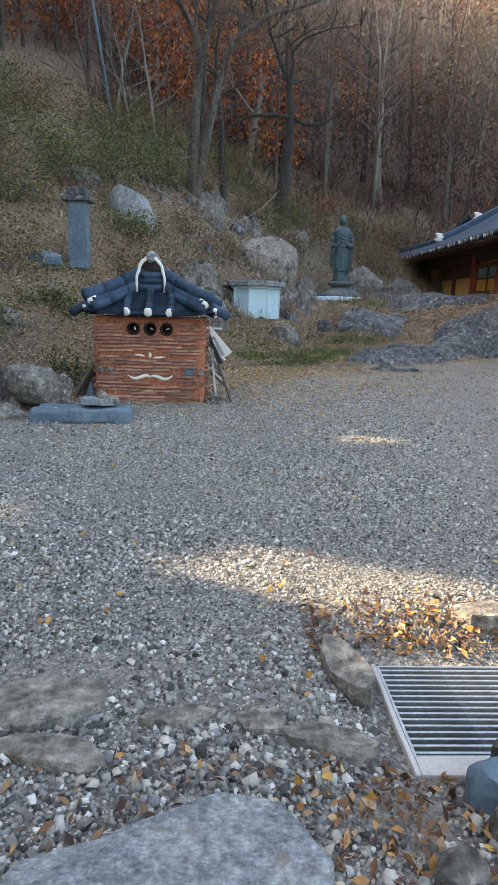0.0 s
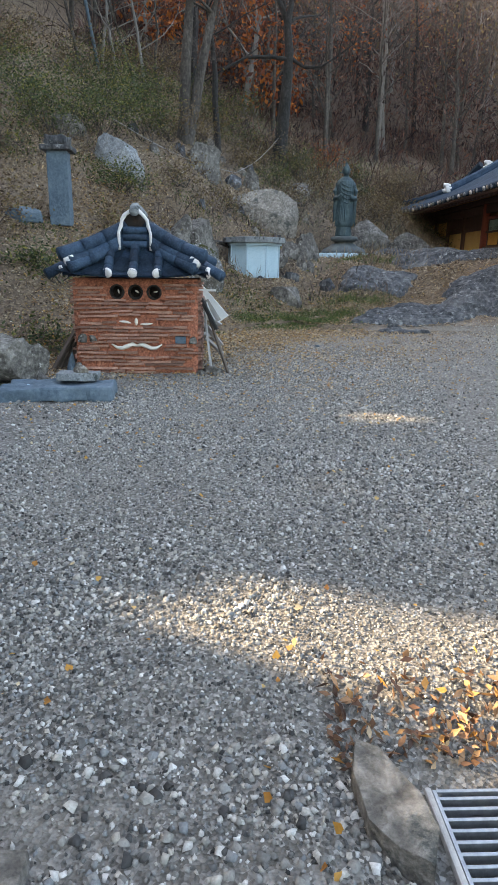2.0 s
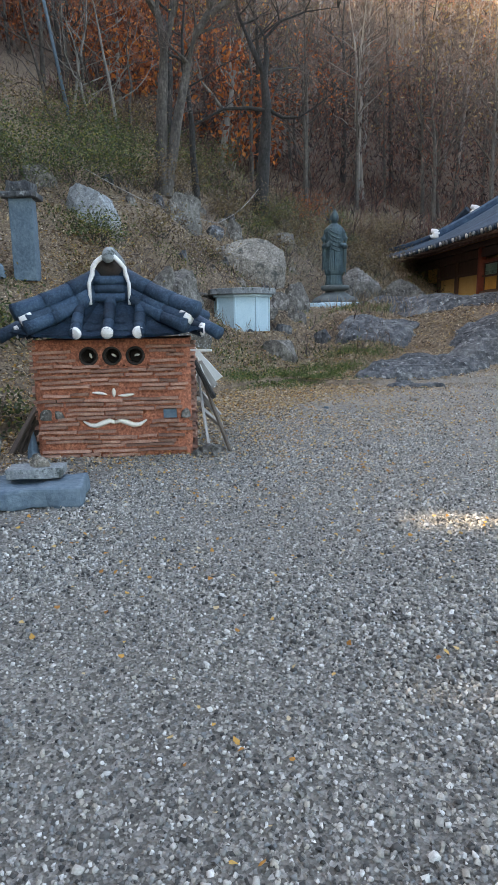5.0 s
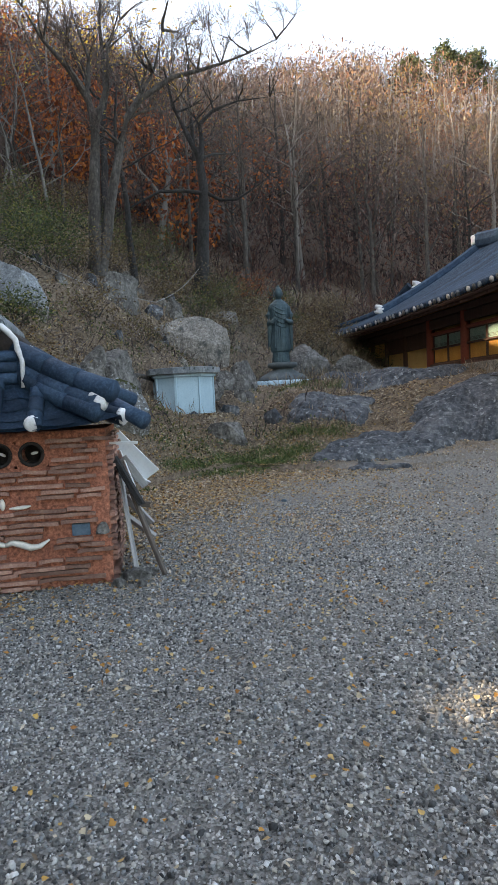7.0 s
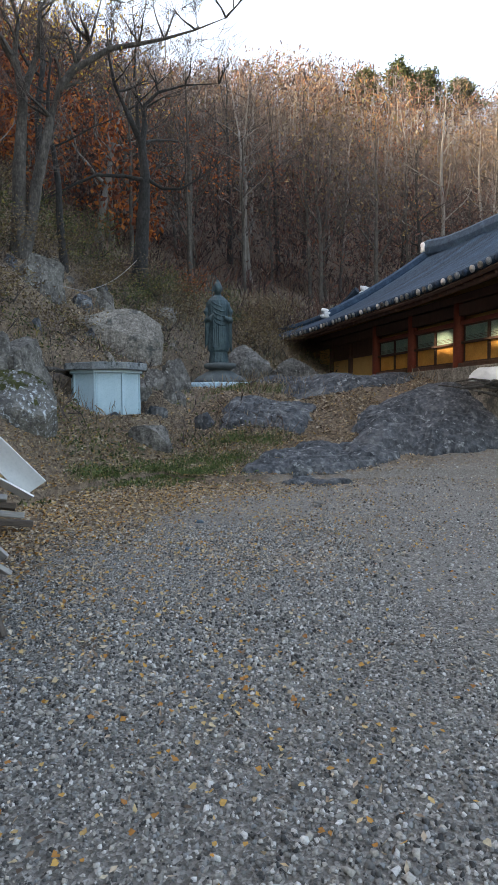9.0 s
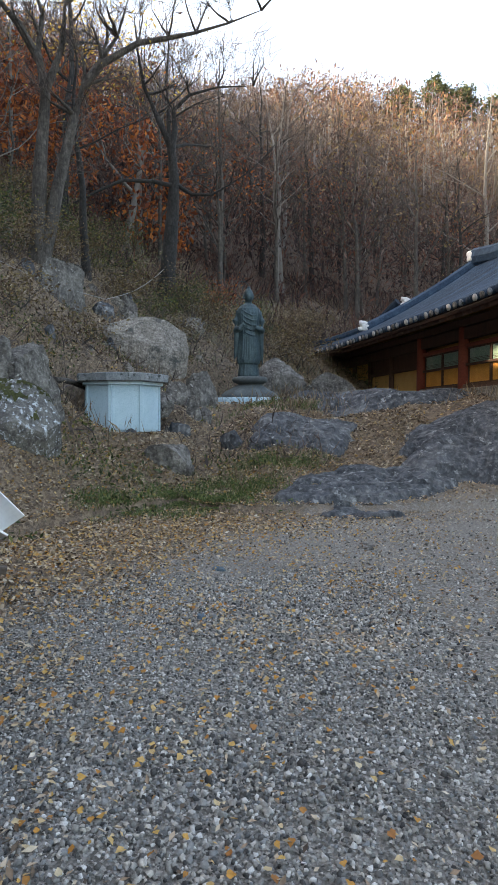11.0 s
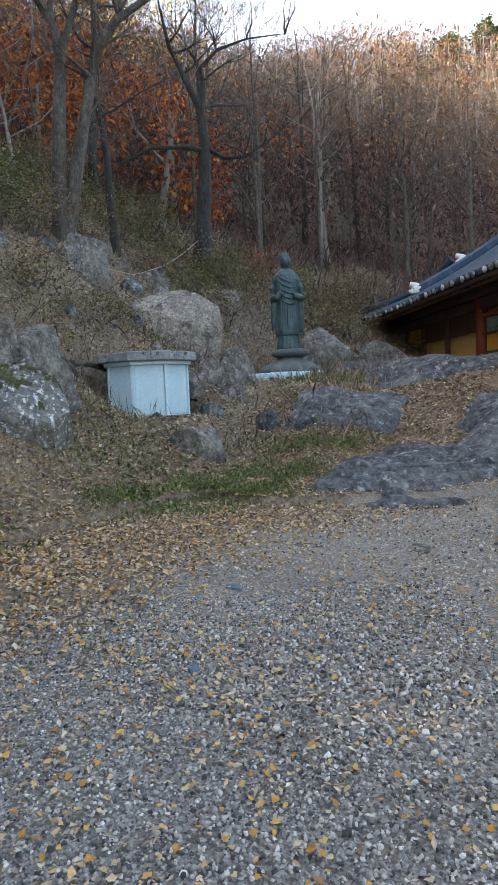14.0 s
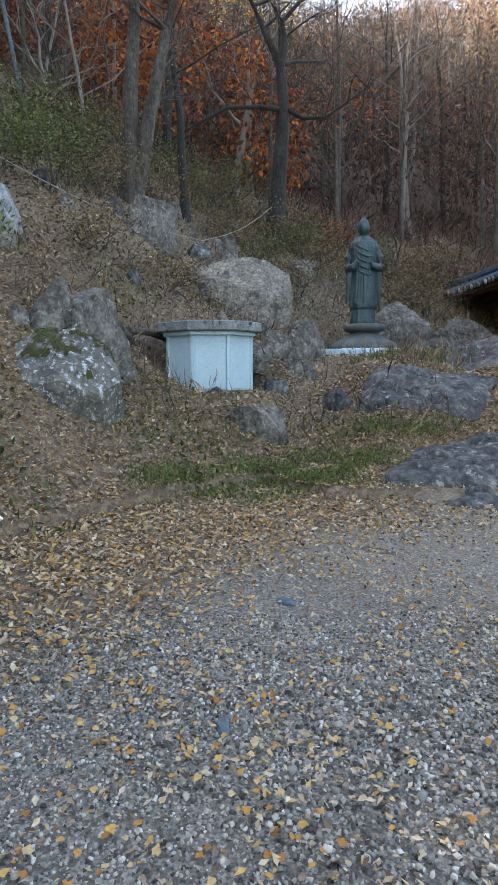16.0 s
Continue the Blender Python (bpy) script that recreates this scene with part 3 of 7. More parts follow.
ROCKS = [  # label, x, y, w, d, h, seed, material, rz, lift, facets, roughness
    ("angular grey boulder leaning behind a mossy one", -0.65, 18.9, 1.7, 1.4, 1.35, 5, M_GRANITE, 10, 0.28, 8, 0.09),
    ("flat grey stone lying on a boulder", -1.0, 18.4, 1.0, 0.8, 0.5, 6, M_GRANITE, -8, 0.9, 8, 0.08),
    ("small pale stone on the leafy bank", -1.34, 18.15, 0.40, 0.3, 0.26, 7, M_GRANITE, 0, 0.35, 6, 0.08),
    ("tall pale boulder half hidden by shrubs", -2.95, 20.9, 1.5, 1.1, 1.2, 8, M_PALEROCK, 0, 0.30, 6, 0.08),
    ("dark cracked boulder at a tree's foot", -0.75, 25.5, 2.0, 1.5, 1.35, 9, M_GRANITE, 30, 0.30, 9, 0.11),
    ("small dark stone on the wooded slope", 0.56, 26.4, 0.9, 0.6, 0.45, 10, M_DARKROCK, 0, 0.3, 8, 0.11),
    ("jagged stone above a large boulder", 1.25, 27.0, 0.9, 0.7, 0.9, 11, M_GRANITE, 0, 0.35, 9, 0.12),
    ("jagged stone above a large boulder", 1.9, 26.6, 0.8, 0.6, 0.5, 12, M_GRANITE, 40, 0.35, 9, 0.12),
    ("brownish stone in a low row behind a stone tank", 2.35, 22.3, 0.8, 0.6, 0.6, 13, M_GRANITE, 0, 0.3, 8, 0.09),
    ("brownish stone in a low row behind a stone tank", 2.85, 22.7, 0.9, 0.6, 0.62, 14, M_GRANITE, 30, 0.3, 8, 0.09),
    ("flat brownish stone in a low row", 3.1, 23.6, 1.1, 0.7, 0.6, 15, M_GRANITE, 0, 0.5, 8, 0.08),
    ("round stone on the leafy bank", 2.0, 22.0, 0.65, 0.5, 0.4, 17, M_GRANITE, 0, 0.3, 7, 0.08),
    ("rounded grey stone wedged under a stone tank", 1.95, 19.2, 1.0, 0.85, 0.46, 16, M_GRANITE, 10, 0.28, 6, 0.07),
    ("small stone in dead leaves beside a stone tank", 2.25, 20.9, 0.5, 0.4, 0.36, 18, M_DARKROCK, 0, 0.3, 6, 0.08),
    ("small blocky stone standing in dead leaves", 2.72, 21.7, 0.36, 0.32, 0.5, 19, M_GRANITE, 0, 0.4, 5, 0.05),
    ("grey stone set in the leafy bank", -4.2, 12.5, 0.8, 0.6, 0.4, 20, M_GRANITE, 0, 0.35, 7, 0.08),
    ("small boulder high on the shrubby slope", -4.6, 22.0, 0.9, 0.8, 0.8, 22, M_GRANITE, 0, 0.3, 7, 0.09),
    ("low stone in dead leaves on the bank", 0.55, 20.6, 0.7, 0.5, 0.4, 23, M_GRANITE, 0, 0.35, 7, 0.08),
    ("low flat stone behind a stone tank", 0.2, 21.5, 0.9, 0.6, 0.5, 24, M_GRANITE, 0, 0.35, 7, 0.08),
    ("low rock face at the foot of the hill", 5.6, 26.4, 2.2, 1.2, 1.3, 25, M_GRANITE, 0, 0.25, 7, 0.09),
    ("low rock face at the foot of the hill", 7.5, 25.8, 2.4, 1.2, 1.2, 26, M_GRANITE, 12, 0.25, 7, 0.09),
    ("pale stone half buried in dry grass", 3.4, 29.5, 1.1, 0.7, 0.6, 27, M_GRANITE, 0, 0.3, 7, 0.09),
]
for lab, x, y, w, d, h, seed, mat, rz, lift, fc, rg in ROCKS:
    rock("boulder" if w > 0.7 else "stone", lab, x, y, w, d, h, seed, mat, rz, lift, fc, rg)

for k in range(34):
    r_ = random.Random(900 + k)
    x, y, w = r_.uniform(-3.6, 3.4), r_.uniform(19.5, 30.0), r_.uniform(0.22, 0.60)
    rock("stone", "loose weathered stone half sunk in leaves on the slope", x, y, w, w * 0.8, w * 0.6, 900 + k, (M_GRANITE, M_DARKROCK, M_DUSTY)[k % 3], r_.uniform(0, 180), 0.3, 9, 0.10, 3)

# the large wedge-shaped boulder above the stone tank
WEDGE = [(-1.24, -0.35, 1.06), (-1.0, 0.1, 1.10), (-0.45, -0.1, 1.36), (0.1, 0.0, 1.42), (0.55, 0.0, 1.34), (1.08, 0.05, 1.02), (1.14, -0.25, 0.45), (1.05, -0.3, -0.3),
         (-0.15, -0.62, -0.2), (-0.18, -0.5, 0.50), (0.35, -0.62, 0.5), (0.4, -0.6, -0.3), (-0.25, 0.8, 0.5), (0.9, 0.9, 0.4), (0.1, 0.8, -0.3), (1.0, 0.8, -0.3)]
wb = part("boulder", hull_rock(WEDGE, 41, 0.018), M_DUSTY, None, "large wedge-shaped pale boulder with a dark stained face")
crisp(wb, 28)
wb.matrix_world = pose(1.70, 24.6, tz(1.7, 24.2) - 0.06, 0, 0, 0)
tagged(wb, category="rock")
for args in (
    ("low smooth dark ledge of bare rock below the statue", 4.75, 20.2, 2.35, 1.7, 0.16, 50, 0, 0.05),
    ("flat ledge of bare rock at the yard's edge", 5.25, 17.55, 3.3, 1.7, 0.18, 51, 12, 0.04),
    ("broad bare rock ledge with a steep dark face", 8.3, 18.5, 4.4, 2.3, 0.34, 52, -4, 0.10),
    ("broad bare rock ledge in front of the hall", 8.2, 22.2, 5.0, 2.8, 0.22, 53, 4, 0.03),
    ("broad bare rock ledge in front of the hall", 12.3, 17.9, 4.2, 2.8, 0.40, 54, 0, 0.08),
    ("flat ledge of bare rock beside the statue", 6.4, 24.0, 2.6, 1.6, 0.25, 55, 10, 0.0),
    ("low flat rock in dead leaves at the yard's edge", 4.7, 16.3, 1.2, 0.4, 0.05, 56, -8, 0.0),
):
    ledge(*args)

# ---------------------------------------------------------------- kiln-like clay hut with a face
HX, HY = -1.06, 9.75     # middle of its front at the ground
hut = thing("clay_hut", "small red clay hut with a face, tiled roof and slate courses", "kiln", at=(HX, HY, 0))
HW, HD, HH = 0.87, 1.45, 1.34


def wobble(bm, amount, scale=5.0, seed=0):
    off = Vector((seed, seed * 2, seed * 3))
    for v in bm.verts:
        v.co += Vector((noise.noise(v.co * scale + off), noise.noise(v.co * scale + off + Vector((7, 0, 0))), noise.noise(v.co * scale + off + Vector((0, 9, 0))))) * amount
    return bm


def refine(bm, cuts):
    bmesh.ops.subdivide_edges(bm, edges=bm.edges[:], cuts=cuts, use_grid_fill=True)
    return bm


HOLE_Z, HOLE_R = 1.155, 0.088
body = bmesh.new()
part("lower_wall", wobble(refine(boxed(-HW, HW, 0.0, HD, -0.05, HOLE_Z - 0.115), 12), 0.014, 5), M_CLAY, hut, "red clay wall", True)
part("upper_wall", wobble(refine(boxed(-HW, HW, 0.0, HD, HOLE_Z + 0.115, HH), 4), 0.010, 5), M_CLAY, hut)
part("inner_wall", boxed(-HW, HW, 0.20, HD, HOLE_Z - 0.115, HOLE_Z + 0.115), M_CLAY, hut)
block(body, -HW, -0.39, 0.0, 0.20, HOLE_Z - 0.115, HOLE_Z + 0.115)
block(body, 0.39, HW, 0.0, 0.20, HOLE_Z - 0.115, HOLE_Z + 0.115)
for k in (-1, 0, 1):
    cx, n = k * 0.26, 24
    inner = [(cx + HOLE_R * math.cos(2 * math.pi * j / n), HOLE_Z + HOLE_R * math.sin(2 * math.pi * j / n)) for j in range(n)]
    outer = []
    for j in range(n):
        c, s = math.cos(2 * math.pi * j / n), math.sin(2 * math.pi * j / n)
        q = min(0.13 / max(abs(c), 1e-6), 0.115 / max(abs(s), 1e-6))
        outer.append((cx + c * q, HOLE_Z + s * q))
    vi = [body.verts.new((x, 0, z)) for x, z in inner]
    vo_ = [body.verts.new((x, 0, z)) for x, z in outer]
    vd = [body.verts.new((x, 0.20, z)) for x, z in inner]
    for j in range(n):
        q = (j + 1) % n
        body.faces.new((vi[j], vi[q], vo_[q], vo_[j]))
        body.faces.new((vd[j], vd[q], vi[q], vi[j]))
part("vent_band", wobble(body, 0.012, 4), M_CLAY, hut, "red clay band with three round vents")
# near-black rims; lining and back disc carry the vent's shade as colour
for k in (-1, 0, 1):
    b = bmesh.new()
    ring = [(k * 0.26 + (HOLE_R + 0.004) * math.cos(a), -0.004, HOLE_Z + (HOLE_R + 0.004) * math.sin(a)) for a in np.linspace(0, 2 * math.pi, 25)]
    tube(b, ring, [0.016] * 25, 6, cap=False)
    part("vent_rim", b, M_HOLEDARK, hut, "near-black rim of a round vent", True)
    b = bmesh.new()
    tube(b, [(k * 0.26, 0.0, HOLE_Z), (k * 0.26, 0.19, HOLE_Z)], [HOLE_R * 0.985] * 2, 20, cap=False)
    tube(b, [(k * 0.26, 0.185, HOLE_Z), (k * 0.26, 0.195, HOLE_Z)], [HOLE_R * 0.985] * 2, 20)
    part("vent_lining", b, M_HOLEDARK, hut, "near-black vent lining with the hole's shade in its colour")
    b = bmesh.new()
    bmesh.ops.create_uvsphere(b, u_segments=10, v_segments=6, radius=0.03)
    b.transform(pose(k * 0.26 + 0.015, 0.06, HOLE_Z + 0.005, 20, 30 - 40 * k, 0) @ Matrix.Diagonal((1.1, 0.5, 0.4, 1)))
    part("pale_chip", b, M_SHELL, hut, "pale chip in a vent", True)

rnd = random.Random(4)


def strip(length, depth, height, seed):
    b = boxed(-length / 2, length / 2, -depth, 0.03, -height / 2, height / 2)
    bmesh.ops.subdivide_edges(b, edges=[e for e in b.edges if abs(e.verts[0].co.x - e.verts[1].co.x) > length * 0.5], cuts=3)
    off = Vector((seed * 1.3, 0, seed * 0.7))
    for v in b.verts:
        v.co.z += 0.010 * noise.noise(Vector((v.co.x * 6, 0, 0)) + off) + 0.004 * noise.noise(v.co * 30 + off)
        if v.co.y < 0:
            v.co.y += 0.022 * noise.noise(Vector((v.co.x * 9, 3, v.co.z * 4)) + off)
    me = bpy.data.meshes.new("tile_course")
    b.to_mesh(me)
    b.free()
    me.materials.append(M_SLATE)
    return me


STRIPS = {L: [strip(L, 0.050, 0.030, s + L * 10) for s in range(4)] for L in (0.2, 0.3, 0.42, 0.55)}


def courses(m, half, z0=0.03, z1=1.30, gaps=()):
    """Broken roof tiles laid flat in the clay, course by course, along one wall."""
    z, row = z0, 0
    while z < z1:
        x = -half + rnd.uniform(0.0, 0.10)
        while x < half - 0.15:
            L = rnd.choice((0.2, 0.3, 0.42, 0.42, 0.55))
            zz = z + rnd.uniform(-0.010, 0.010)
            fits = [q for q in (0.55, 0.42, 0.3, 0.2) if q <= L and x + q < half + 0.02 and not any(a < x + q and x < b and c < zz < d for a, b, c, d in gaps)]
            if not fits:
                x += 0.05
                continue
            L = fits[0]
            cx = x + L / 2
            if rnd.random() > 0.05:
                ob = share("tile_course", rnd.choice(STRIPS[L]), hut, m @ pose(cx, rnd.uniform(-0.004, 0.014), zz, rnd.uniform(-5, 5), rnd.uniform(-1.6, 1.6), 0))
            x += L + rnd.uniform(0.0, 0.035)
        z += rnd.uniform(0.047, 0.058)
        row += 1


FACE = [(-0.38, 0.38, HOLE_Z - 0.115, HOLE_Z + 0.115), (-0.25, 0.25, 0.69, 0.80), (-0.39, 0.38, 0.33, 0.45), (-0.84, -0.56, 0.45, 0.57), (0.54, 0.85, 0.43, 0.56)]
courses(Matrix.Identity(4), HW, gaps=FACE)
courses(pose(HW, HD / 2, 0, 0, 0, 90), HD / 2)
courses(pose(-HW, HD / 2, 0, 0, 0, -90), HD / 2)


def petal(length, width, thick, bend=0.0):
    b = bmesh.new()
    pts, rad = [], []
    for i in range(9):
        u = i / 8
        pts.append((-length / 2 + length * u, -0.012, bend * math.sin(math.pi * u)))
        rad.append(max(0.004, width / 2 * math.sin(math.pi * (0.06 + 0.88 * u)) ** 0.8))
    return tube(b, pts, rad, 8, 1.0)


for m, L, w, bend in ((pose(0, 0, 0.745, 0, 90, 0), 0.10, 0.05, 0), (pose(-0.16, 0, 0.735, 0, 8, 0), 0.17, 0.036, 0.006), (pose(0.14, 0, 0.715, 0, -4, 0), 0.18, 0.036, -0.004)):
    b = petal(L, w, 0.02, bend)
    b.transform(m)
    part("nose_tile", b, M_SHELL, hut, "cream curved piece of tile", True)
for sgn in (-1, 1):
    b = bmesh.new()
    pts = [(sgn * 0.0, -0.014, 0.40), (sgn * 0.06, -0.018, 0.425), (sgn * 0.13, -0.018, 0.40), (sgn * 0.21, -0.018, 0.368), (sgn * 0.28, -0.018, 0.375), (sgn * 0.36, -0.016, 0.425)]
    tube(b, pts, [0.020, 0.030, 0.032, 0.030, 0.024, 0.008], 8)
    part("moustache_tile", b, M_SHELL, hut, "cream wavy piece of tile", True)
for x, z, r in ((-0.76, 0.505, 0.062), (-0.63, 0.51, 0.055), (0.80, 0.49, 0.05)):
    b = rock_mesh(r * 2.2, 0.07, r * 1.8, int(r * 1000), 5, 0.06, 3)
    b.transform(pose(x, -0.01, z))
    part("set_stone", b, M_GRANITE, hut, "round stone set in the clay", True)
b = wobble(boxed(0.55, 0.70, -0.025, 0.03, 0.44, 0.545, bevel=0.008), 0.004, 9)
part("set_tile", b, M_BLUESTONE, hut, "square blue-grey tile set in the clay")

# its roof
b = bmesh.new()
EW, EY0, EY1, EZ, RZ = 1.03, -0.28, HD + 0.28, 1.36, 2.02
RY0, RY1 = 0.38, HD - 0.38


def slope_pts(u):
    return max(u, 0.0) ** 1.25


def roof_grid(c00, c10, c01, c11, n=8):
    rows = []
    for j in range(n + 1):
        v = j / n
        row = []
        for i in range(n + 1):
            u = i / n
            p = Vector(c00).lerp(Vector(c10), u).lerp(Vector(c01).lerp(Vector(c11), u), v)
            p.z = EZ + (RZ - EZ) * slope_pts(v) + 0.09 * (abs(2 * u - 1) ** 4) * (1 - v) ** 2
            row.append(b.verts.new(p))
        rows.append(row)
    for r0, r1 in zip(rows, rows[1:]):
        for i in range(n):
            b.faces.new((r0[i], r0[i + 1], r1[i + 1], r1[i]))


A, B, C, D = (-EW, EY0, EZ), (EW, EY0, EZ), (EW, EY1, EZ), (-EW, EY1, EZ)
P, Q = (0, RY0, RZ), (0, RY1, RZ)
roof_grid(A, B, P, P)
roof_grid(B, C, P, Q)
roof_grid(C, D, Q, Q)
roof_grid(D, A, Q, P)
bmesh.ops.solidify(b, geom=b.faces[:], thickness=0.05)
roof = part("roof", b, M_TILE, hut, "dark blue-grey tiled hip roof")


def roof_z(u_edge, v):
    return EZ + (RZ - EZ) * slope_pts(v) + 0.09 * (abs(2 * u_edge - 1) ** 4) * (1 - v) ** 2


def roof_point(c00, c10, c01, c11, u, v, up=0.0):
    p = Vector(c00).lerp(Vector(c10), u).lerp(Vector(c01).lerp(Vector(c11), u), v)
    p.z = roof_z(u, v) + up
    return p


def tile_row(quad, u0, u1, v0, v1, r, end=True, segs=3, straight=False):
    """Overlapping round tiles running down the slope, with a plastered end."""
    def across(u, v):
        return 0.5 + (u - 0.5) / (1 - v) if straight else u

    for s in range(segs):
        a, z = v0 + (v1 - v0) * s / segs, v0 + (v1 - v0) * (s + 1) / segs + 0.02
        ua, uz = u0 + (u1 - u0) * s / segs, u0 + (u1 - u0) * (s + 1) / segs
        bb = bmesh.new()
        pts = [roof_point(*quad, across(ua + (uz - ua) * i / 3, a + (z - a) * i / 3), a + (z - a) * i / 3, 0.045) for i in range(4)]
        tube(bb, pts, [r * 1.04, r, r, r * 0.95], 10)
        part("round_tile", bb, M_TILE, roof, "", True)
    if end:
        p, q = roof_point(*quad, u0, v0, 0.05), roof_point(*quad, u0, v0 + 0.04, 0.05)
        bb = bmesh.new()
        d = (p - q).normalized()
        tube(bb, [p - d * 0.03, p + d * 0.004, p + d * 0.012], [r * 1.02, r * 1.0, r * 0.85], 12)
        part("plaster_end", bb, M_PLASTER, roof, "white plaster tile end", True)


def flat_tile(quad, u0, u1, v0, v1, up):
    bb = bmesh.new()
    rows = []
    for v, lift in ((v0, up + 0.018), (v1, up)):
        rows.append([bb.verts.new(roof_point(*quad, u0 + (u1 - u0) * i / 4, v, lift - 0.022 * math.sin(math.pi * i / 4))) for i in range(5)])
    for i in range(4):
        bb.faces.new((rows[0][i], rows[0][i + 1], rows[1][i + 1], rows[1][i]))
    bmesh.ops.solidify(bb, geom=bb.faces[:], thickness=0.016)
    part("flat_tile", bb, M_TILE, roof)


FRONT, RIGHT, LEFT = (A, B, P, P), (B, C, P, Q), (D, A, Q, P)
for u in (0.335, 0.5, 0.665):
    tile_row(FRONT, u, u, 0.0, 0.80 if u == 0.5 else 0.56, 0.066, straight=True)
for u0, u1 in ((0.165, 0.335), (0.335, 0.5), (0.5, 0.665), (0.665, 0.835)):
    for s in range(5):
        v = 0.0 + s * 0.15
        if 0.5 - abs((u0 + u1) / 2 - 0.5) > 0.5 * v * 0.8 - 0.05:
            flat_tile(FRONT, u0, u1, v - 0.015, v + 0.17, 0.02 + 0.006)
for quad, us in ((RIGHT, (0.14, 0.3, 0.46, 0.62, 0.78)), (LEFT, (0.22, 0.38, 0.54, 0.7, 0.86))):
    for u in us:
        tile_row(quad, u, u, 0.0, 0.85, 0.07, True, 3)
# diagonal hip ridges: an upper and a lower run on each side of the front
for sgn in (-1, 1):
    for k, (dx, dz, r, reach) in enumerate(((0.0, 0.20, 0.092, 0.93), (-0.09, 0.10, 0.075, 0.88), (-0.21, 0.045, 0.080, 1.02))):
        n = 5
        top = Vector((sgn * (0.15 + dx * 0.2), RY0 - 0.12, RZ + dz - 0.17 - (0.02 if k else 0)))
        end = Vector((sgn * (EW + dx) * reach, EY0 + 0.02 - (0.03 if k == 2 else -0.02), EZ + 0.10 + dz * 0.95 - (0.02 if k == 2 else 0)))
        for s in range(3):
            pts = []
            for i in range(4):
                u = (s + i / 3 * 1.06) / 3
                p = top.lerp(end, min(u, 1.03))
                p.z -= 0.030 * math.sin(math.pi * min(u, 1))
                pts.append(p)
            bb = bmesh.new()
            tube(bb, pts, [r * 0.96, r, r, r * 1.05], 10)
            part("hip_tile", bb, M_TILE, roof, "", True)
        if k == 0:
            bb = bmesh.new()
            tube(bb, [end + Vector((sgn * -0.16, 0.03, -0.06)), end + Vector((sgn * -0.05, -0.02, -0.10))], [0.07, 0.06], 8)
            part("hip_plaster", wobble(bb, 0.012, 9), M_PLASTER, roof, "white plaster under a hip tile", True)
    # rear hips, seen past the front ones
    bb = bmesh.new()
    tube(bb, [(sgn * 0.1, RY1, RZ + 0.08), (sgn * 0.55, HD - 0.1, RZ - 0.2), (sgn * 1.08, EY1, EZ + 0.22)], [0.085, 0.08, 0.085], 10)
    part("hip_tile", bb, M_TILE, roof, "", True)
    bb = bmesh.new()
    tube(bb, [(sgn * 0.93, 0.15, EZ + 0.20), (sgn * 1.10, 0.05, EZ + 0.09), (sgn * 1.22, -0.03, EZ + 0.02)], [0.06, 0.07, 0.075], 10)
    part("eave_tile", bb, M_TILE, roof, "", True)
# arched ridge end with stacked tiles
bb = bmesh.new()
arch = [(-0.215, RY0 - 0.29, 1.72), (-0.215, RY0 - 0.27, 1.96)] + [(0.185 * math.cos(a), RY0 - 0.25, 2.05 + 0.20 * math.sin(a)) for a in np.linspace(math.pi, 0, 9)] + [(0.215, RY0 - 0.27, 1.96), (0.215, RY0 - 0.29, 1.72)]
tube(bb, arch, [0.018, 0.022] + [0.026] * 9 + [0.022, 0.018], 8)
part("ridge_arch", wobble(bb, 0.014, 11), M_PLASTER, roof, "white plaster arch at the ridge end", True)
# solid core behind the arch, its hollow's shade put into the colour
bb = bmesh.new()
tube(bb, [(0, RY0 - 0.17, 2.07), (0, RY1, 2.09)], [0.185, 0.17], 14)
part("ridge_body", bb, M_HOLEDARK, roof, "solid ridge core coloured dark like a shaded hollow", True)
for i, z in enumerate((1.80, 1.895, 1.99)):
    bb = bmesh.new()
    pts = [(x, RY0 - 0.23 - 0.02 * math.cos(x * 7) + 0.02 * i, z) for x in np.linspace(-0.165, 0.165, 5)]
    tube(bb, pts, [0.052] * 5, 8, 1.0)
    part("stacked_tile", bb, M_TILE, roof, "", True)
bb = bmesh.new()
tube(bb, [(0, RY0 - 0.30, 2.235), (0, RY0 - 0.1, 2.285), (0, RY0 + 0.3, 2.27), (0, RY1, 2.24)], [0.065, 0.085, 0.085, 0.085], 12)
part("ridge_tile", bb, M_LID, roof, "whitened grey ridge tile", True)
for sgn in (-1, 1):
    bb = bmesh.new()
    tube(bb, [(sgn * 0.22, RY0, 2.05), (sgn * 0.29, RY0 + 0.06, 2.00), (sgn * 0.36, RY0 + 0.14, 1.99)], [0.06, 0.055, 0.04], 8)
    part("ridge_plaster", wobble(bb, 0.02, 9), M_PLASTER, roof, "white plaster lump", True)

# boards and sheets leaning against the hut
def leaning(name, label, p0, p1, w, t, mat, cat="board", roll=0):
    p0, p1 = Vector(p0), Vector(p1)
    L = (p1 - p0).length
    bm = refine(boxed(-w / 2, w / 2, -t / 2, t / 2, 0, L, bevel=min(t, w) * 0.2), 1)
    for v in bm.verts:
        v.co.x += 0.012 * noise.noise(v.co * 3 + p0)
        v.co.y += 0.008 * noise.noise(v.co * 2 + p1)
    ob = part(name, bm, mat, None, label)
    ob.matrix_world = Matrix.Translation(p0) @ (p1 - p0).to_track_quat("Z", "Y").to_matrix().to_4x4() @ pose(0, 0, 0, 0, 0, roll)
    return tagged(ob, category=cat)


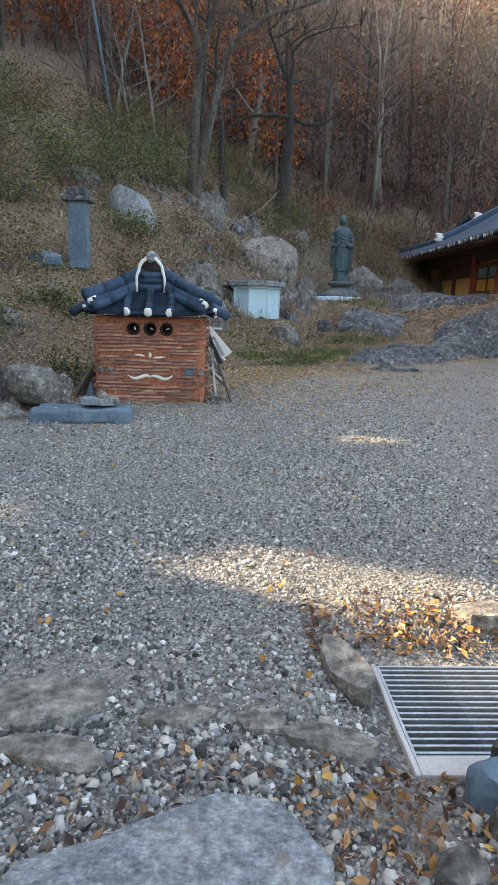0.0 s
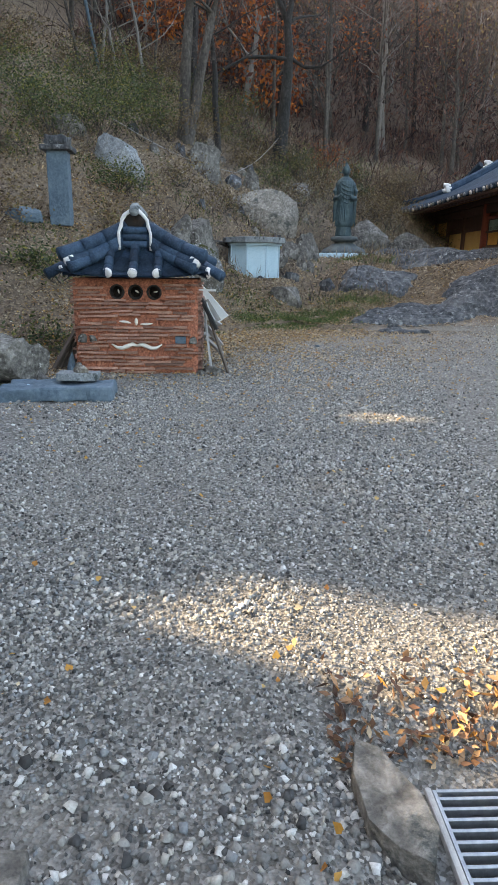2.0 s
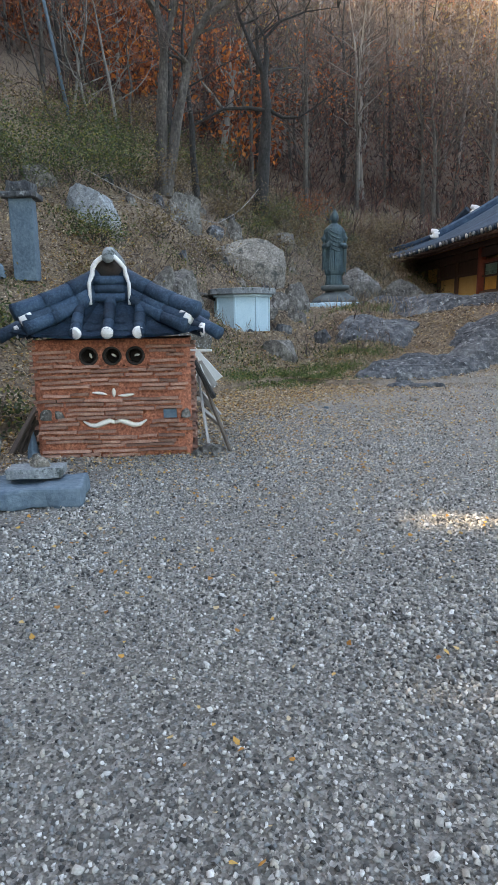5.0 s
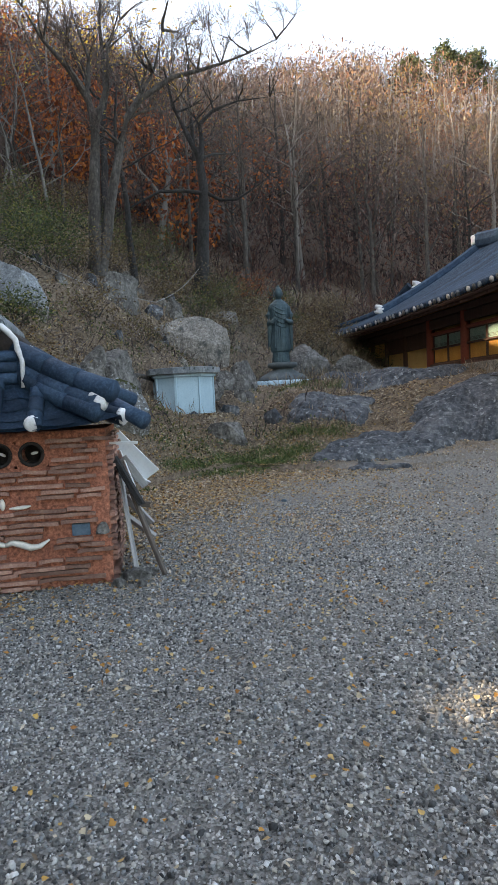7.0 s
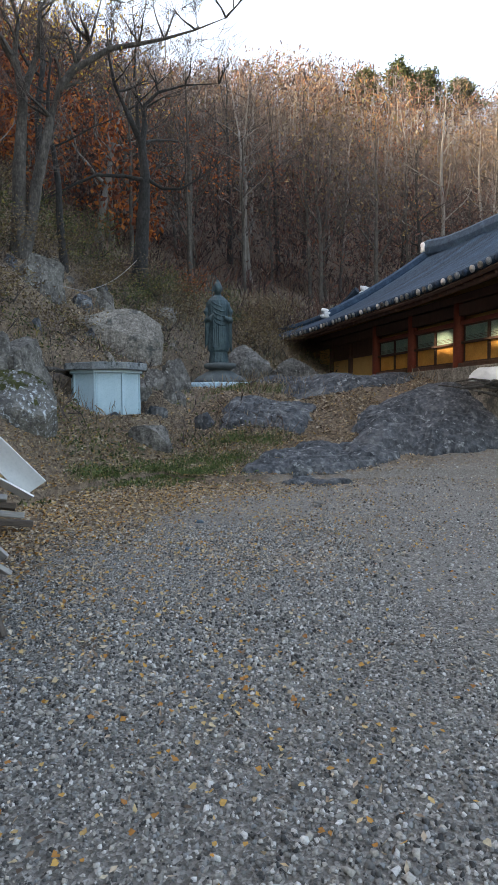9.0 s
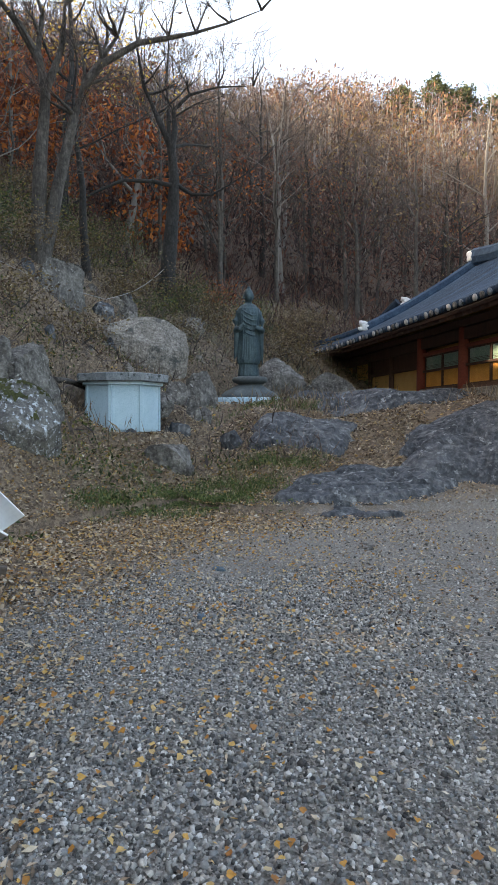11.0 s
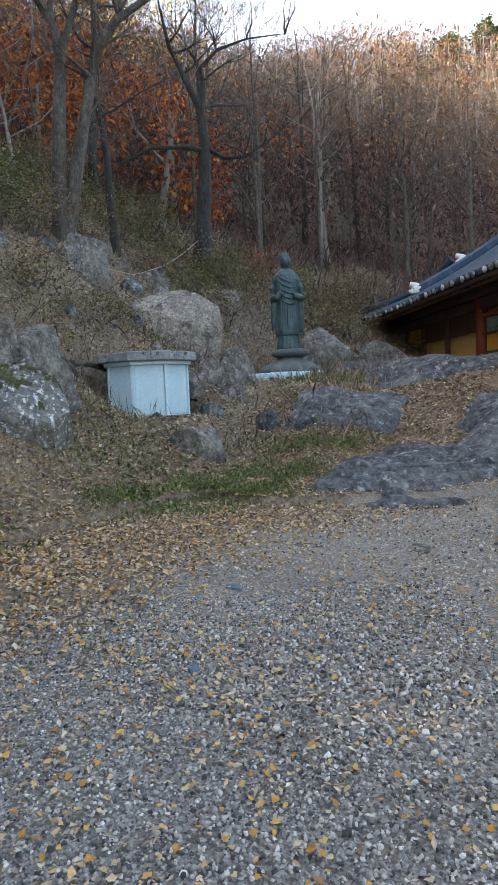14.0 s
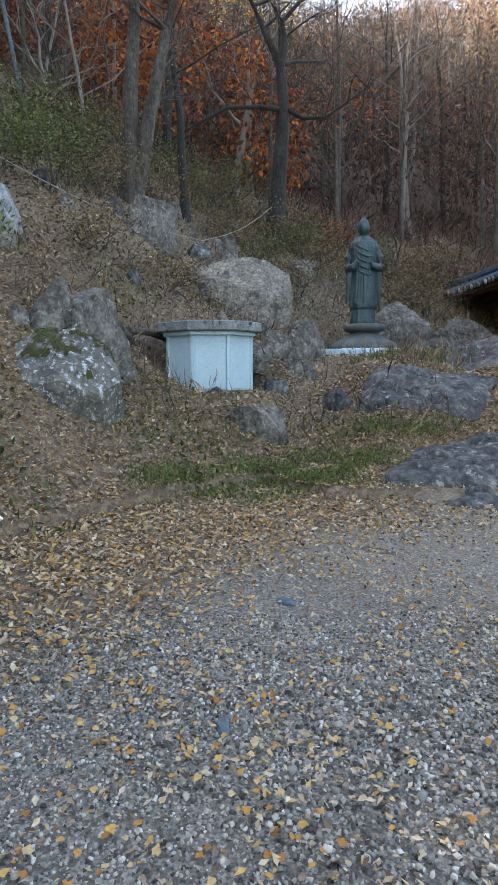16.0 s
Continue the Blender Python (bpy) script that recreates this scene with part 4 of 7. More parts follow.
RX = HX + HW
leaning("plank", "long brown weathered plank leaning against a clay hut", (RX + 0.44, HY + 0.12, 0), (RX + 0.08, HY + 0.5, 1.02), 0.055, 0.03, M_WOOD, roll=20)
leaning("plank", "short dark thick plank leaning against a clay hut", (RX + 0.27, HY + 0.28, 0.62), (RX + 0.04, HY + 0.40, 1.06), 0.10, 0.05, M_DARKBARK, roll=15)
leaning("board", "wide grey scratched board leaning against a clay hut", (RX + 0.20, HY + 0.20, 0.0), (RX + 0.07, HY + 0.62, 0.98), 0.26, 0.02, M_GREYWOOD, roll=70)
leaning("board", "white plastic sheet leaning behind a grey board", (RX + 0.24, HY + 0.75, 0.55), (RX + 0.06, HY + 1.0, 1.05), 0.14, 0.012, M_WHITE, roll=75)
leaning("board", "grey split board in a stack beside a clay hut", (RX + 0.30, HY + 0.95, 0.70), (RX + 0.10, HY + 0.9, 1.02), 0.08, 0.02, M_GREYWOOD, roll=60)
leaning("board", "pale split plank in a stack beside a clay hut", (RX + 0.34, HY + 1.05, 0.30), (RX + 0.1, HY + 0.9, 0.62), 0.09, 0.03, M_GREYWOOD, roll=30)
leaning("plank", "grey split plank in a stack beside a clay hut", (RX + 0.36, HY + 1.1, 0.16), (RX + 0.1, HY + 0.9, 0.42), 0.08, 0.04, M_GREYWOOD, roll=10)
leaning("board", "white folded sheet over a low stack behind a clay hut", (0.15, 13.35, 0.50), (-0.36, 13.2, 1.10), 0.34, 0.015, M_WHITE, roll=55)
leaning("board", "white folded sheet over a low stack behind a clay hut", (0.10, 13.3, 0.40), (-0.4, 13.15, 0.74), 0.22, 0.02, M_WHITE, roll=20)
for i in range(4):
    leaning("plank", "grey split plank in a low stack behind a clay hut", (0.12 - 0.1 * i, 13.3 + 0.07 * i, 0.10 + 0.09 * i), (-1.3, 13.1 + 0.1 * i, 0.30 + 0.10 * i), 0.12, 0.07, M_GREYWOOD if i % 2 else M_WOOD, roll=10 * i)
leaning("pole", "thin white pipe sticking out beside a clay hut", (RX - 0.05, HY + 0.5, 1.18), (RX + 0.26, HY + 0.45, 1.18), 0.03, 0.03, M_WHITE, "pipe")
for i in range(6):
    leaning("plank", "dark rotten plank leaning against a clay hut", (HX - HW - 0.42 + 0.06 * i, HY + 0.25 + 0.06 * i, 0.0), (HX - HW - 0.10 + 0.014 * i, HY + 0.6 + 0.08 * i, 0.62 + 0.05 * (i % 3)), 0.09, 0.03, M_WOOD, roll=15 * i)
rock("stone", "flat blue-grey stone leaning at a hut's corner", HX - HW - 0.10, HY + 0.05, 0.16, 0.10, 0.34, 61, M_BLUESTONE, 10, 0.4, 5, 0.05)
for x, y, w, d, h, s in ((-0.02, 9.75, 0.30, 0.22, 0.14, 62), (0.12, 9.9, 0.2, 0.16, 0.1, 63), (-0.12, 9.6, 0.2, 0.15, 0.1, 64), (0.05, 9.58, 0.14, 0.1, 0.07, 65)):
    rock("stone", "small grey stone lying at the foot of a hut", x, y, w, d, h, s, M_GRANITE, s * 20, 0.3, 6, 0.08, 3)

# ---------------------------------------------------------------- stone trough, slabs, posts
tb = rock_mesh(1.0, 0.8, 0.70, 71, 3, 0.06, 5, 0.62, True)
for v in tb.verts:
    r = math.hypot(v.co.x / 0.34, v.co.y / 0.24)
    if v.co.z > 0.05 and r < 1:
        v.co.z -= 0.16 * min(1, (1 - r) * 4)
trough = part("stone_trough", tb, M_GRANITE, None, "rough grey boulder hollowed into a water trough", True)
trough.matrix_world = pose(-2.55, 8.8, 0.42, 0, 4, -6)
tagged(trough, category="trough")
b = lathe(bmesh.new(), [(0.25, -0.015), (0.30, 0.0), (0.0001, 0.001)], 24, 1, 0.66)
part("water_ice", b, M_PALESTONE, trough, "pale film of ice in the hollow", True).matrix_basis = pose(0.02, 0, 0.09)
b = wobble(refine(boxed(-0.62, 0.62, -0.34, 0.30, 0, 0.17, bevel=0.03), 8), 0.05, 4)
ob = tagged(part("stone_slab", b, M_BLUESTONE, None, "long dark blue-grey stone slab lying on the gravel"), category="slab")
ob.matrix_world = pose(-1.74, 8.0, -0.01, 0, 0, 5)
b = wobble(refine(boxed(-0.24, 0.24, -0.13, 0.13, 0, 0.09, bevel=0.012), 2), 0.012, 7)
ob = tagged(part("stone_slab", b, M_LID, None, "short pale stone slab lying on a longer one"), category="slab")
ob.matrix_world = pose(-1.55, 8.12, 0.185, 0, 0, 3)
rock("stone", "smooth pale pebble on a stone slab", -1.52, 8.12, 0.17, 0.13, 0.09, 72, M_DUSTY, 0, 0.4, 3, 0.03, 3, z=0.275)
rock("stone", "small flat pebble on another pebble", -1.53, 8.12, 0.09, 0.07, 0.05, 73, M_GRANITE, 0, 0.4, 3, 0.03, 3, z=0.345)
rock("stone", "round grey stone propping a trough", -2.02, 8.25, 0.30, 0.24, 0.26, 74, M_GRANITE, 0, 0.45, 5, 0.05, 3)
rock("stone", "round grey stone propping a trough", -2.9, 8.5, 0.34, 0.3, 0.3, 75, M_GRANITE, 0, 0.3, 5, 0.05, 3)
rock("stone", "long low kerb stone at the gravel's edge", -2.95, 8.0, 0.9, 0.35, 0.30, 76, M_GRANITE, 6, 0.3, 6, 0.06)
rock("stone", "pale jagged stone beside a slab", -2.12, 7.98, 0.26, 0.2, 0.2, 77, M_PALESTONE, 0, 0.4, 7, 0.09, 3)

post = thing("granite_post", "tall weathered granite post beside a stone trough", "post", at=(-3.72, 9.3, 0), rz=8)
b = wobble(refine(boxed(-0.20, 0.20, -0.2, 0.2, 0.35, 1.95, bevel=0.03), 3), 0.015, 4)
for v in b.verts:
    v.co.x *= 1.06 - 0.08 * v.co.z
part("shaft", b, M_LID, post, "pale streaked shaft", True)
part("plinth", wobble(refine(boxed(-0.45, 0.45, -0.35, 0.35, -0.1, 0.38, bevel=0.05), 2), 0.03, 4), M_DARKROCK, post)

pil = thing("stone_pillar", "square blue-grey stone pillar with an overhanging cap", "pillar", at=(-3.48, 15.8, tz(-3.48, 15.8) - 0.06))
b = wobble(refine(boxed(-0.22, 0.22, -0.19, 0.19, 0, 1.55, bevel=0.02), 3), 0.012, 4)
part("shaft", b, M_BLUESTONE, pil)
part("cap", wobble(refine(boxed(-0.34, 0.34, -0.30, 0.30, 1.55, 1.66, bevel=0.03), 2), 0.012, 4), M_DARKROCK, pil, "lichened cap")
part("cap_top", wobble(refine(boxed(-0.25, 0.25, -0.22, 0.22, 1.66, 1.86, bevel=0.04), 3), 0.05, 6), M_DARKROCK, pil, "mossy crumbling top")
rock("stone", "flat stone lying beside a pillar", -4.3, 15.6, 0.9, 0.5, 0.22, 81, M_BLUESTONE, 10, 0.3, 6, 0.06)

# ---------------------------------------------------------------- eight-sided stone tank
TX, TY = 1.10, 20.95
tank = thing("stone_tank", "pale eight-sided stone tank with a weathered lid", "stone tank", at=(TX, TY, 1.235), rz=5)
RT = 0.80
b = bmesh.new()
lathe(b, [(RT * 0.97, 0.0), (RT * 0.97, 0.97)], 8)
b.transform(pose(0, 0, 0, 0, 0, 22.5))
part("core", b, M_PALESTONE, tank)
b = boxed(-0.265, 0.265, -0.02, 0.02, 0.03, 0.95, bevel=0.008)
me_p = part("panel", b, M_PALESTONE, tank, "pale stone panel")
b = boxed(-0.035, 0.035, -0.03, 0.03, 0.0, 0.96, bevel=0.01)
me_c = part("corner_post", b, M_PALESTONE, tank, "narrow corner post")
ap = RT * 0.97 * math.cos(math.pi / 8)
for k in range(8):
    a = k * 45
    mp = pose(0, 0, 0, 0, 0, a) @ pose(0, -ap, 0)
    mc = pose(0, 0, 0, 0, 0, a + 22.5) @ pose(0, -RT * 0.985, 0)
    if k == 0:
        me_p.matrix_basis, me_c.matrix_basis = mp, mc
    else:
        share("panel", me_p.data, tank, mp)
        share("corner_post", me_c.data, tank, mc)
b = bmesh.new()
lathe(b, [(0.96, 0.0), (0.99, 0.02), (1.0, 0.155), (0.97, 0.17)], 8)
b = refine(b, 2)
b.transform(pose(0, 0, 1.01, 0, 0, 22.5))
part("lid", wobble(b, 0.010, 4), M_LID, tank, "dark weathered stone lid")
b = bmesh.new()
lathe(b, [(0.84, 0.94), (0.88, 0.95), (0.88, 1.01)], 8)
b.transform(pose(0, 0, 0, 0, 0, 22.5))
part("lid_moulding", b, M_PALESTONE, tank)
for x, y, rz in ((TX - 0.3, TY - 0.45, 0), (TX + 0.3, TY - 0.4, 40), (TX, TY + 0.2, 10)):
    rock("stone", "low stone carrying a stone tank", x, y, 0.6, 0.4, 0.40, int(90 + rz), M_DARKROCK, rz, -0.15, 6, 0.07, 3)

# ---------------------------------------------------------------- statue
SX, SY = 4.55, 24.55
SZ = 2.02
ped = thing("statue_pedestal", "dark lotus pedestal on a pale round stone base", "pedestal", at=(SX, SY, SZ - 0.12))
b = lathe(bmesh.new(), [(0.96, -0.30), (1.0, 0.06), (0.98, 0.16), (0.90, 0.19), (0.5, 0.2)], 40, 1, 0.9)
part("base_slab", wobble(b, 0.02, 4), M_PALESTONE, ped, "pale round base", True)
for k in range(28):
    a = 2 * math.pi * k / 28
    b = bmesh.new()
    bmesh.ops.create_uvsphere(b, u_segments=8, v_segments=6, radius=0.11)
    b.transform(pose(0.94 * math.cos(a), 0.84 * math.sin(a), 0.11, 0, 0, math.degrees(a)) @ Matrix.Diagonal((0.5, 0.9, 0.8, 1)))
    part("base_petal", b, M_PALESTONE, ped, "", True)
b = lathe(bmesh.new(), [(0.80, 0.18), (0.77, 0.27), (0.66, 0.37), (0.50, 0.44), (0.42, 0.50), (0.33, 0.54), (0.31, 0.60)], 32, 1, 0.9, lambda a, z: 1 + 0.05 * math.cos(8 * a) + 0.02 * math.cos(19 * a + z * 20))
part("carved_foot", b, M_DARKSTONE, ped, "dark carved sloping foot", True)
b = lathe(bmesh.new(), [(0.32, 0.58), (0.44, 0.63), (0.47, 0.69), (0.45, 0.76), (0.36, 0.78)], 32, 1, 0.95, lambda a, z: 1 + 0.06 * abs(math.sin(6 * a)))
part("lotus_seat", b, M_DARKSTONE, ped, "dark lotus-petal seat", True)


def statue_mesh():
    """A robed standing figure: draped body, sleeves, raised hand, head with topknot, halo staff; one plain mesh."""
    bm = bmesh.new()

    def folds(a, z):
        return 1 + 0.035 * math.sin(9 * a + 3 * z) * (1 - z / 2.6) + 0.025 * math.sin(17 * a - 5 * z) + 0.02 * math.sin(5 * a + 9 * z)

    prof = [(0.33, 0.0), (0.35, 0.05), (0.33, 0.25), (0.325, 0.34), (0.37, 0.36), (0.40, 0.45), (0.385, 0.75), (0.365, 1.05), (0.36, 1.3), (0.385, 1.5), (0.40, 1.66), (0.36, 1.78), (0.24, 1.87), (0.12, 1.93), (0.115, 2.0)]
    lathe(bm, prof, 40, 0.98, 0.66, folds)
    head = bmesh.ops.create_uvsphere(bm, u_segments=20, v_segments=14, radius=0.165)["verts"]
    for v in head:
        v.co = Vector((v.co.x * 0.92, v.co.y * 1.0 - 0.02, v.co.z * 1.16 + 2.12))
    knot = bmesh.ops.create_uvsphere(bm, u_segments=14, v_segments=8, radius=0.066)["verts"]
    for v in knot:
        v.co = Vector((v.co.x, v.co.y + 0.02, v.co.z * 0.8 + 2.32))
    for s in (-1, 1):
        tube(bm, [(s * 0.33, 0, 1.70), (s * 0.44, -0.03, 1.45), (s * 0.43, -0.10, 1.22), (s * 0.30, -0.26, 1.24), (s * 0.18, -0.30, 1.36 if s < 0 else 1.27)], [0.10, 0.105, 0.10, 0.08, 0.055], 12)
        tube(bm, [(s * 0.39, -0.08, 1.28), (s * 0.41, -0.06, 0.95), (s * 0.43, -0.03, 0.62), (s * 0.46, 0.0, 0.34 if s > 0 else 0.46)], [0.10, 0.08, 0.06, 0.015], 10, 0.7)
        ear = bmesh.ops.create_uvsphere(bm, u_segments=8, v_segments=6, radius=0.05)["verts"]
        for v in ear:
            v.co = Vector((v.co.x * 0.4 + s * 0.155, v.co.y, v.co.z * 1.5 + 2.10))
    tube(bm, [(-0.20, -0.30, 0.95), (-0.21, -0.30, 1.5), (-0.215, -0.26, 2.1), (-0.22, -0.22, 2.36)], [0.014] * 4, 6)
    ring = [(-0.20 + 0.20 * math.cos(a), -0.10, 2.26 + 0.22 * math.sin(a)) for a in np.linspace(0, 2 * math.pi, 21)]
    tube(bm, ring, [0.014] * 21, 5, cap=False)
    for k in range(5):
        z0 = 1.62 - 0.13 * k
        tube(bm, [(-0.30 + 0.03 * k, -0.19, z0 + 0.16), (-0.12, -0.262, z0 + 0.04), (0.08, -0.268, z0 - 0.03), (0.27, -0.20, z0 - 0.02)], [0.008, 0.014, 0.014, 0.006], 6)
    for k in range(7):
        x = -0.21 + 0.07 * k
        tube(bm, [(x * 0.9, -0.25 + abs(x) * 0.25, 1.15), (x * 1.0, -0.265 + abs(x) * 0.25, 0.8), (x * 1.1, -0.255 + abs(x) * 0.25, 0.46)], [0.008, 0.017, 0.02], 6)
    return bm


st = part("statue", statue_mesh(), M_BRONZE, None, "tall dark bronze statue of a robed standing figure", True)
rm = st.modifiers.new("cast", "REMESH")
rm.mode, rm.voxel_size, rm.use_smooth_shade = "VOXEL", 0.013, True
st.matrix_world = pose(SX - 0.04, SY, SZ - 0.12 + 0.76, 0, 0, -4) @ Matrix.Diagonal((0.85, 0.9, 1.06, 1))
tagged(st, category="statue")

for x, y, w, lab in ((1.73, 11.9, 0.10, "small flat blue-grey stone on the gravel"), (2.08, 13.4, 0.14, "flat blue-grey stone on the gravel"), (3.3, 12.4, 0.12, "flat pale stone on the gravel"), (0.6, 13.6, 0.13, "flat pale stone in dead leaves"), (3.9, 14.2, 0.3, "flat pale stone level with the gravel"), (2.9, 14.6, 0.34, "flat pale stone level with the gravel"), (1.2, 9.3, 0.06, "small dark stone on the gravel")):
    rock("stone", lab, x, y, w, w * 0.7, 0.05, int(x * 100), M_BLUESTONE if "blue" in lab else M_GRANITE, w * 900, 0.2, 5, 0.06, 3, 0.5, z=0.0)

# ---------------------------------------------------------------- temple hall
hall = thing("temple_hall", "old timber temple hall with a curved grey tiled roof", "temple hall", at=(0, 0, 0))
FX, Y0, Y1, FZ = 10.0, 17.85, 32.6, 2.15
b = wobble(refine(boxed(FX - 0.7, FX + 10.2, Y0 - 1.0, Y1 + 0.6, 1.0, FZ + 0.12, bevel=0.03), 2), 0.02, 2)
part("platform", b, M_DUSTY, hall, "low pale stone platform")
COLS = [17.85, 20.3, 22.75, 25.2, 27.4, 29.3, 30.9, 32.6]
for i, y in enumerate(COLS):
    b = bmesh.new()
    r = 0.15 if i < 4 else 0.10
    tube(b, [(FX, y, FZ + 0.1), (FX, y, 3.2), (FX, y, 4.15)], [r * 1.05, r, r * 0.95], 14)
    part("column", b, M_REDWOOD if i < 4 else M_HALLWOOD, hall, "red round timber column" if i < 4 else "", True)
part("rear_body", boxed(FX + 0.25, FX + 9.2, Y0, Y1, FZ, 4.6), M_OCHRE, hall, "ochre plaster body")
part("beam", boxed(FX - 0.09, FX + 0.14, Y0 - 0.3, Y1 + 0.3, 3.62, 3.92, bevel=0.02), M_HALLWOOD, hall, "dark long beam")
part("beam", boxed(FX - 0.16, FX + 0.2, Y0 - 0.4, Y1 + 0.4, 3.95, 4.15, bevel=0.02), M_HALLWOOD, hall, "dark long beam")
part("sill", boxed(FX - 0.10, FX + 0.14, Y0, COLS[3], FZ + 0.1, FZ + 0.28, bevel=0.02), M_HALLWOOD, hall)
for i in range(3):
    a, c = COLS[i] + 0.16, COLS[i + 1] - 0.16
    part("lintel", boxed(FX - 0.06, FX + 0.1, a, c, 3.40, 3.50, bevel=0.01), M_REDWOOD, hall)
    part("rail", boxed(FX - 0.05, FX + 0.08, a, c, 2.92, 2.98, bevel=0.008), M_HALLWOOD, hall)
    n = 2
    for k in range(n):
        ya, yb = a + (c - a) * k / n + 0.012, a + (c - a) * (k + 1) / n - 0.012
        dr = thing("door_leaf", "", "", at=(0, 0, 0))
        dr.parent = hall
        tagged(dr, "painted door leaf with a green upper and yellow lower panel")
        part("frame", block(block(block(block(bmesh.new(), FX + 0.02, FX + 0.07, ya, ya + 0.04, FZ + 0.28, 3.40), FX + 0.02, FX + 0.07, yb - 0.04, yb, FZ + 0.28, 3.40), FX + 0.02, FX + 0.07, ya + 0.04, yb - 0.04, 3.36, 3.40), FX + 0.02, FX + 0.07, ya + 0.04, yb - 0.04, FZ + 0.28, FZ + 0.33), M_HALLWOOD, dr)
        part("upper_panel", boxed(FX + 0.045, FX + 0.06, ya + 0.04, yb - 0.04, 2.98, 3.36), M_GREENPANEL, dr, "pale green painted panel")
        part("lower_panel", boxed(FX + 0.045, FX + 0.06, ya + 0.04, yb - 0.04, FZ + 0.33, 2.92), M_YELLOWPANEL, dr, "orange-yellow painted panel")
        for q in range(3):
            zz = 3.03 + 0.035 * q
            part("stripe", boxed(FX + 0.040, FX + 0.044, ya + 0.05, yb - 0.05, zz, zz + 0.010), M_HALLWOOD, dr, "thin dark painted line")
for a, c, z0, z1 in ((25.3, 27.3, 2.3, 3.05), (27.5, 29.2, 2.3, 3.05), (29.4, 30.8, 3.05, 3.6), (31.0, 32.5, 3.0, 3.6)):
    part("wall_panel", boxed(FX + 0.03, FX + 0.10, a, c, z0, z1, bevel=0.005), M_OCHRE, hall, "ochre plaster wall panel")
    part("wall_rail", boxed(FX - 0.05, FX + 0.12, a, c, z1, z1 + 0.10, bevel=0.01), M_HALLWOOD, hall)
part("upper_wall", boxed(FX + 0.02, FX + 0.08, 25.3, 29.2, 3.15, 3.62), M_HALLWOOD, hall, "dark boarded upper wall")
# no real opening: a near-black panel paints its shade under the wall
part("store_opening", boxed(FX + 0.18, FX + 0.22, 29.4, 32.5, 2.2, 3.0), M_DARK, hall, "thin dark panel standing in for a shaded opening")

EX, EZH, RXH, RZH, EYA, EYB, GA, GB = 8.65, 4.10, 14.7, 7.45, 14.6, 34.7, 18.4, 30.4


def hall_z(x, y):
    """Height of the front slope: steeper towards the ridge, lifted at the corners."""
    u = np.clip((x - EX) / (RXH - EX), 0, 1)
    lift = 0.38 * (np.clip((y - 28) / (EYB - 28), 0, 1) ** 2 + np.clip((21 - y) / (21 - EYA), 0, 1) ** 2)
    return EZH + (RZH - EZH) * (0.72 * u + 0.28 * u * u) + lift * (1 - u) ** 1.5


def hall_top(y):
    """How far up the slope runs at y: to the ridge, or to the hip near the ends."""
    if y > GB:
        return EX + (EYB - y) / (EYB - GB) * 2.0
    if y < GA:
        return EX + (y - EYA) / (GA - EYA) * 2.0
    return RXH


hroof = thing("hall_roof", "", "")
hroof.parent = hall
tagged(hroof, "sweeping grey tiled roof with white ridge-end ornaments")
b = bmesh.new()
cols_y = np.linspace(EYA, EYB, 60)
grid = [[b.verts.new((x, y, hall_z(x, y))) for x in np.linspace(EX, max(hall_top(y), EX + 0.05), 14)] for y in cols_y]
for g0, g1 in zip(grid, grid[1:]):
    for i in range(13):
        b.faces.new((g0[i], g0[i + 1], g1[i + 1], g1[i]))
bmesh.ops.solidify(b, geom=b.faces[:], thickness=0.10)
part("roof_slope", b, M_TILE, hroof, "bed of flat tiles")
b = bmesh.new()
rear = [[b.verts.new((2 * RXH - x, y, hall_z(x, y) - 0.02)) for x in np.linspace(RXH, EX, 6)] for y in np.linspace(GA - 3, GB + 3, 6)]
for g0, g1 in zip(rear, rear[1:]):
    for i in range(5):
        b.faces.new((g0[i], g0[i + 1], g1[i + 1], g1[i]))
part("rear_slope", b, M_TILE, hroof)
for yy, sg in ((GB, 1), (GA, -1)):
    b = bmesh.new()
    vs = [b.verts.new(p) for p in ((EX + 2.0, yy, hall_z(EX + 2.0, yy) - 0.05), (RXH, yy, RZH - 0.05), (2 * RXH - EX - 2.0, yy, hall_z(EX + 2.0, yy) - 0.05))]
    b.faces.new(vs)
    part("gable", b, M_HALLWOOD, hroof)
    b = bmesh.new()
    e = EYB if sg > 0 else EYA
    vs = [b.verts.new(p) for p in ((EX, e, hall_z(EX, e) - 0.02), (EX + 2.0, yy, hall_z(EX + 2.0, yy) - 0.02), (2 * RXH - EX - 2.0, yy, hall_z(EX + 2.0, yy) - 0.02), (2 * RXH - EX, e, hall_z(EX, e) - 0.02))]
    b.faces.new(vs)
    part("end_slope", b, M_TILE, hroof)
for k, y in enumerate(np.arange(EYA + 0.12, EYB - 0.05, 0.285)):
    top = hall_top(y)
    if top < EX + 0.25:
        continue
    xs = np.linspace(EX - 0.05, top, 9)
    b = bmesh.new()
    tube(b, [(x, y, hall_z(x, y) + 0.03) for x in xs], [0.085] * 9, 8)
    part("tile_run", b, M_TILE, hroof, "", True)
    b = bmesh.new()
    tube(b, [(EX - 0.055, y, hall_z(EX, y) + 0.02), (EX - 0.085, y, hall_z(EX, y) + 0.015)], [0.08, 0.08], 12)
    part("eave_disc", b, (M_LID, M_GRANITE, M_CONCRETE, M_TILE)[k % 4], hroof, "round worn tile end", True)
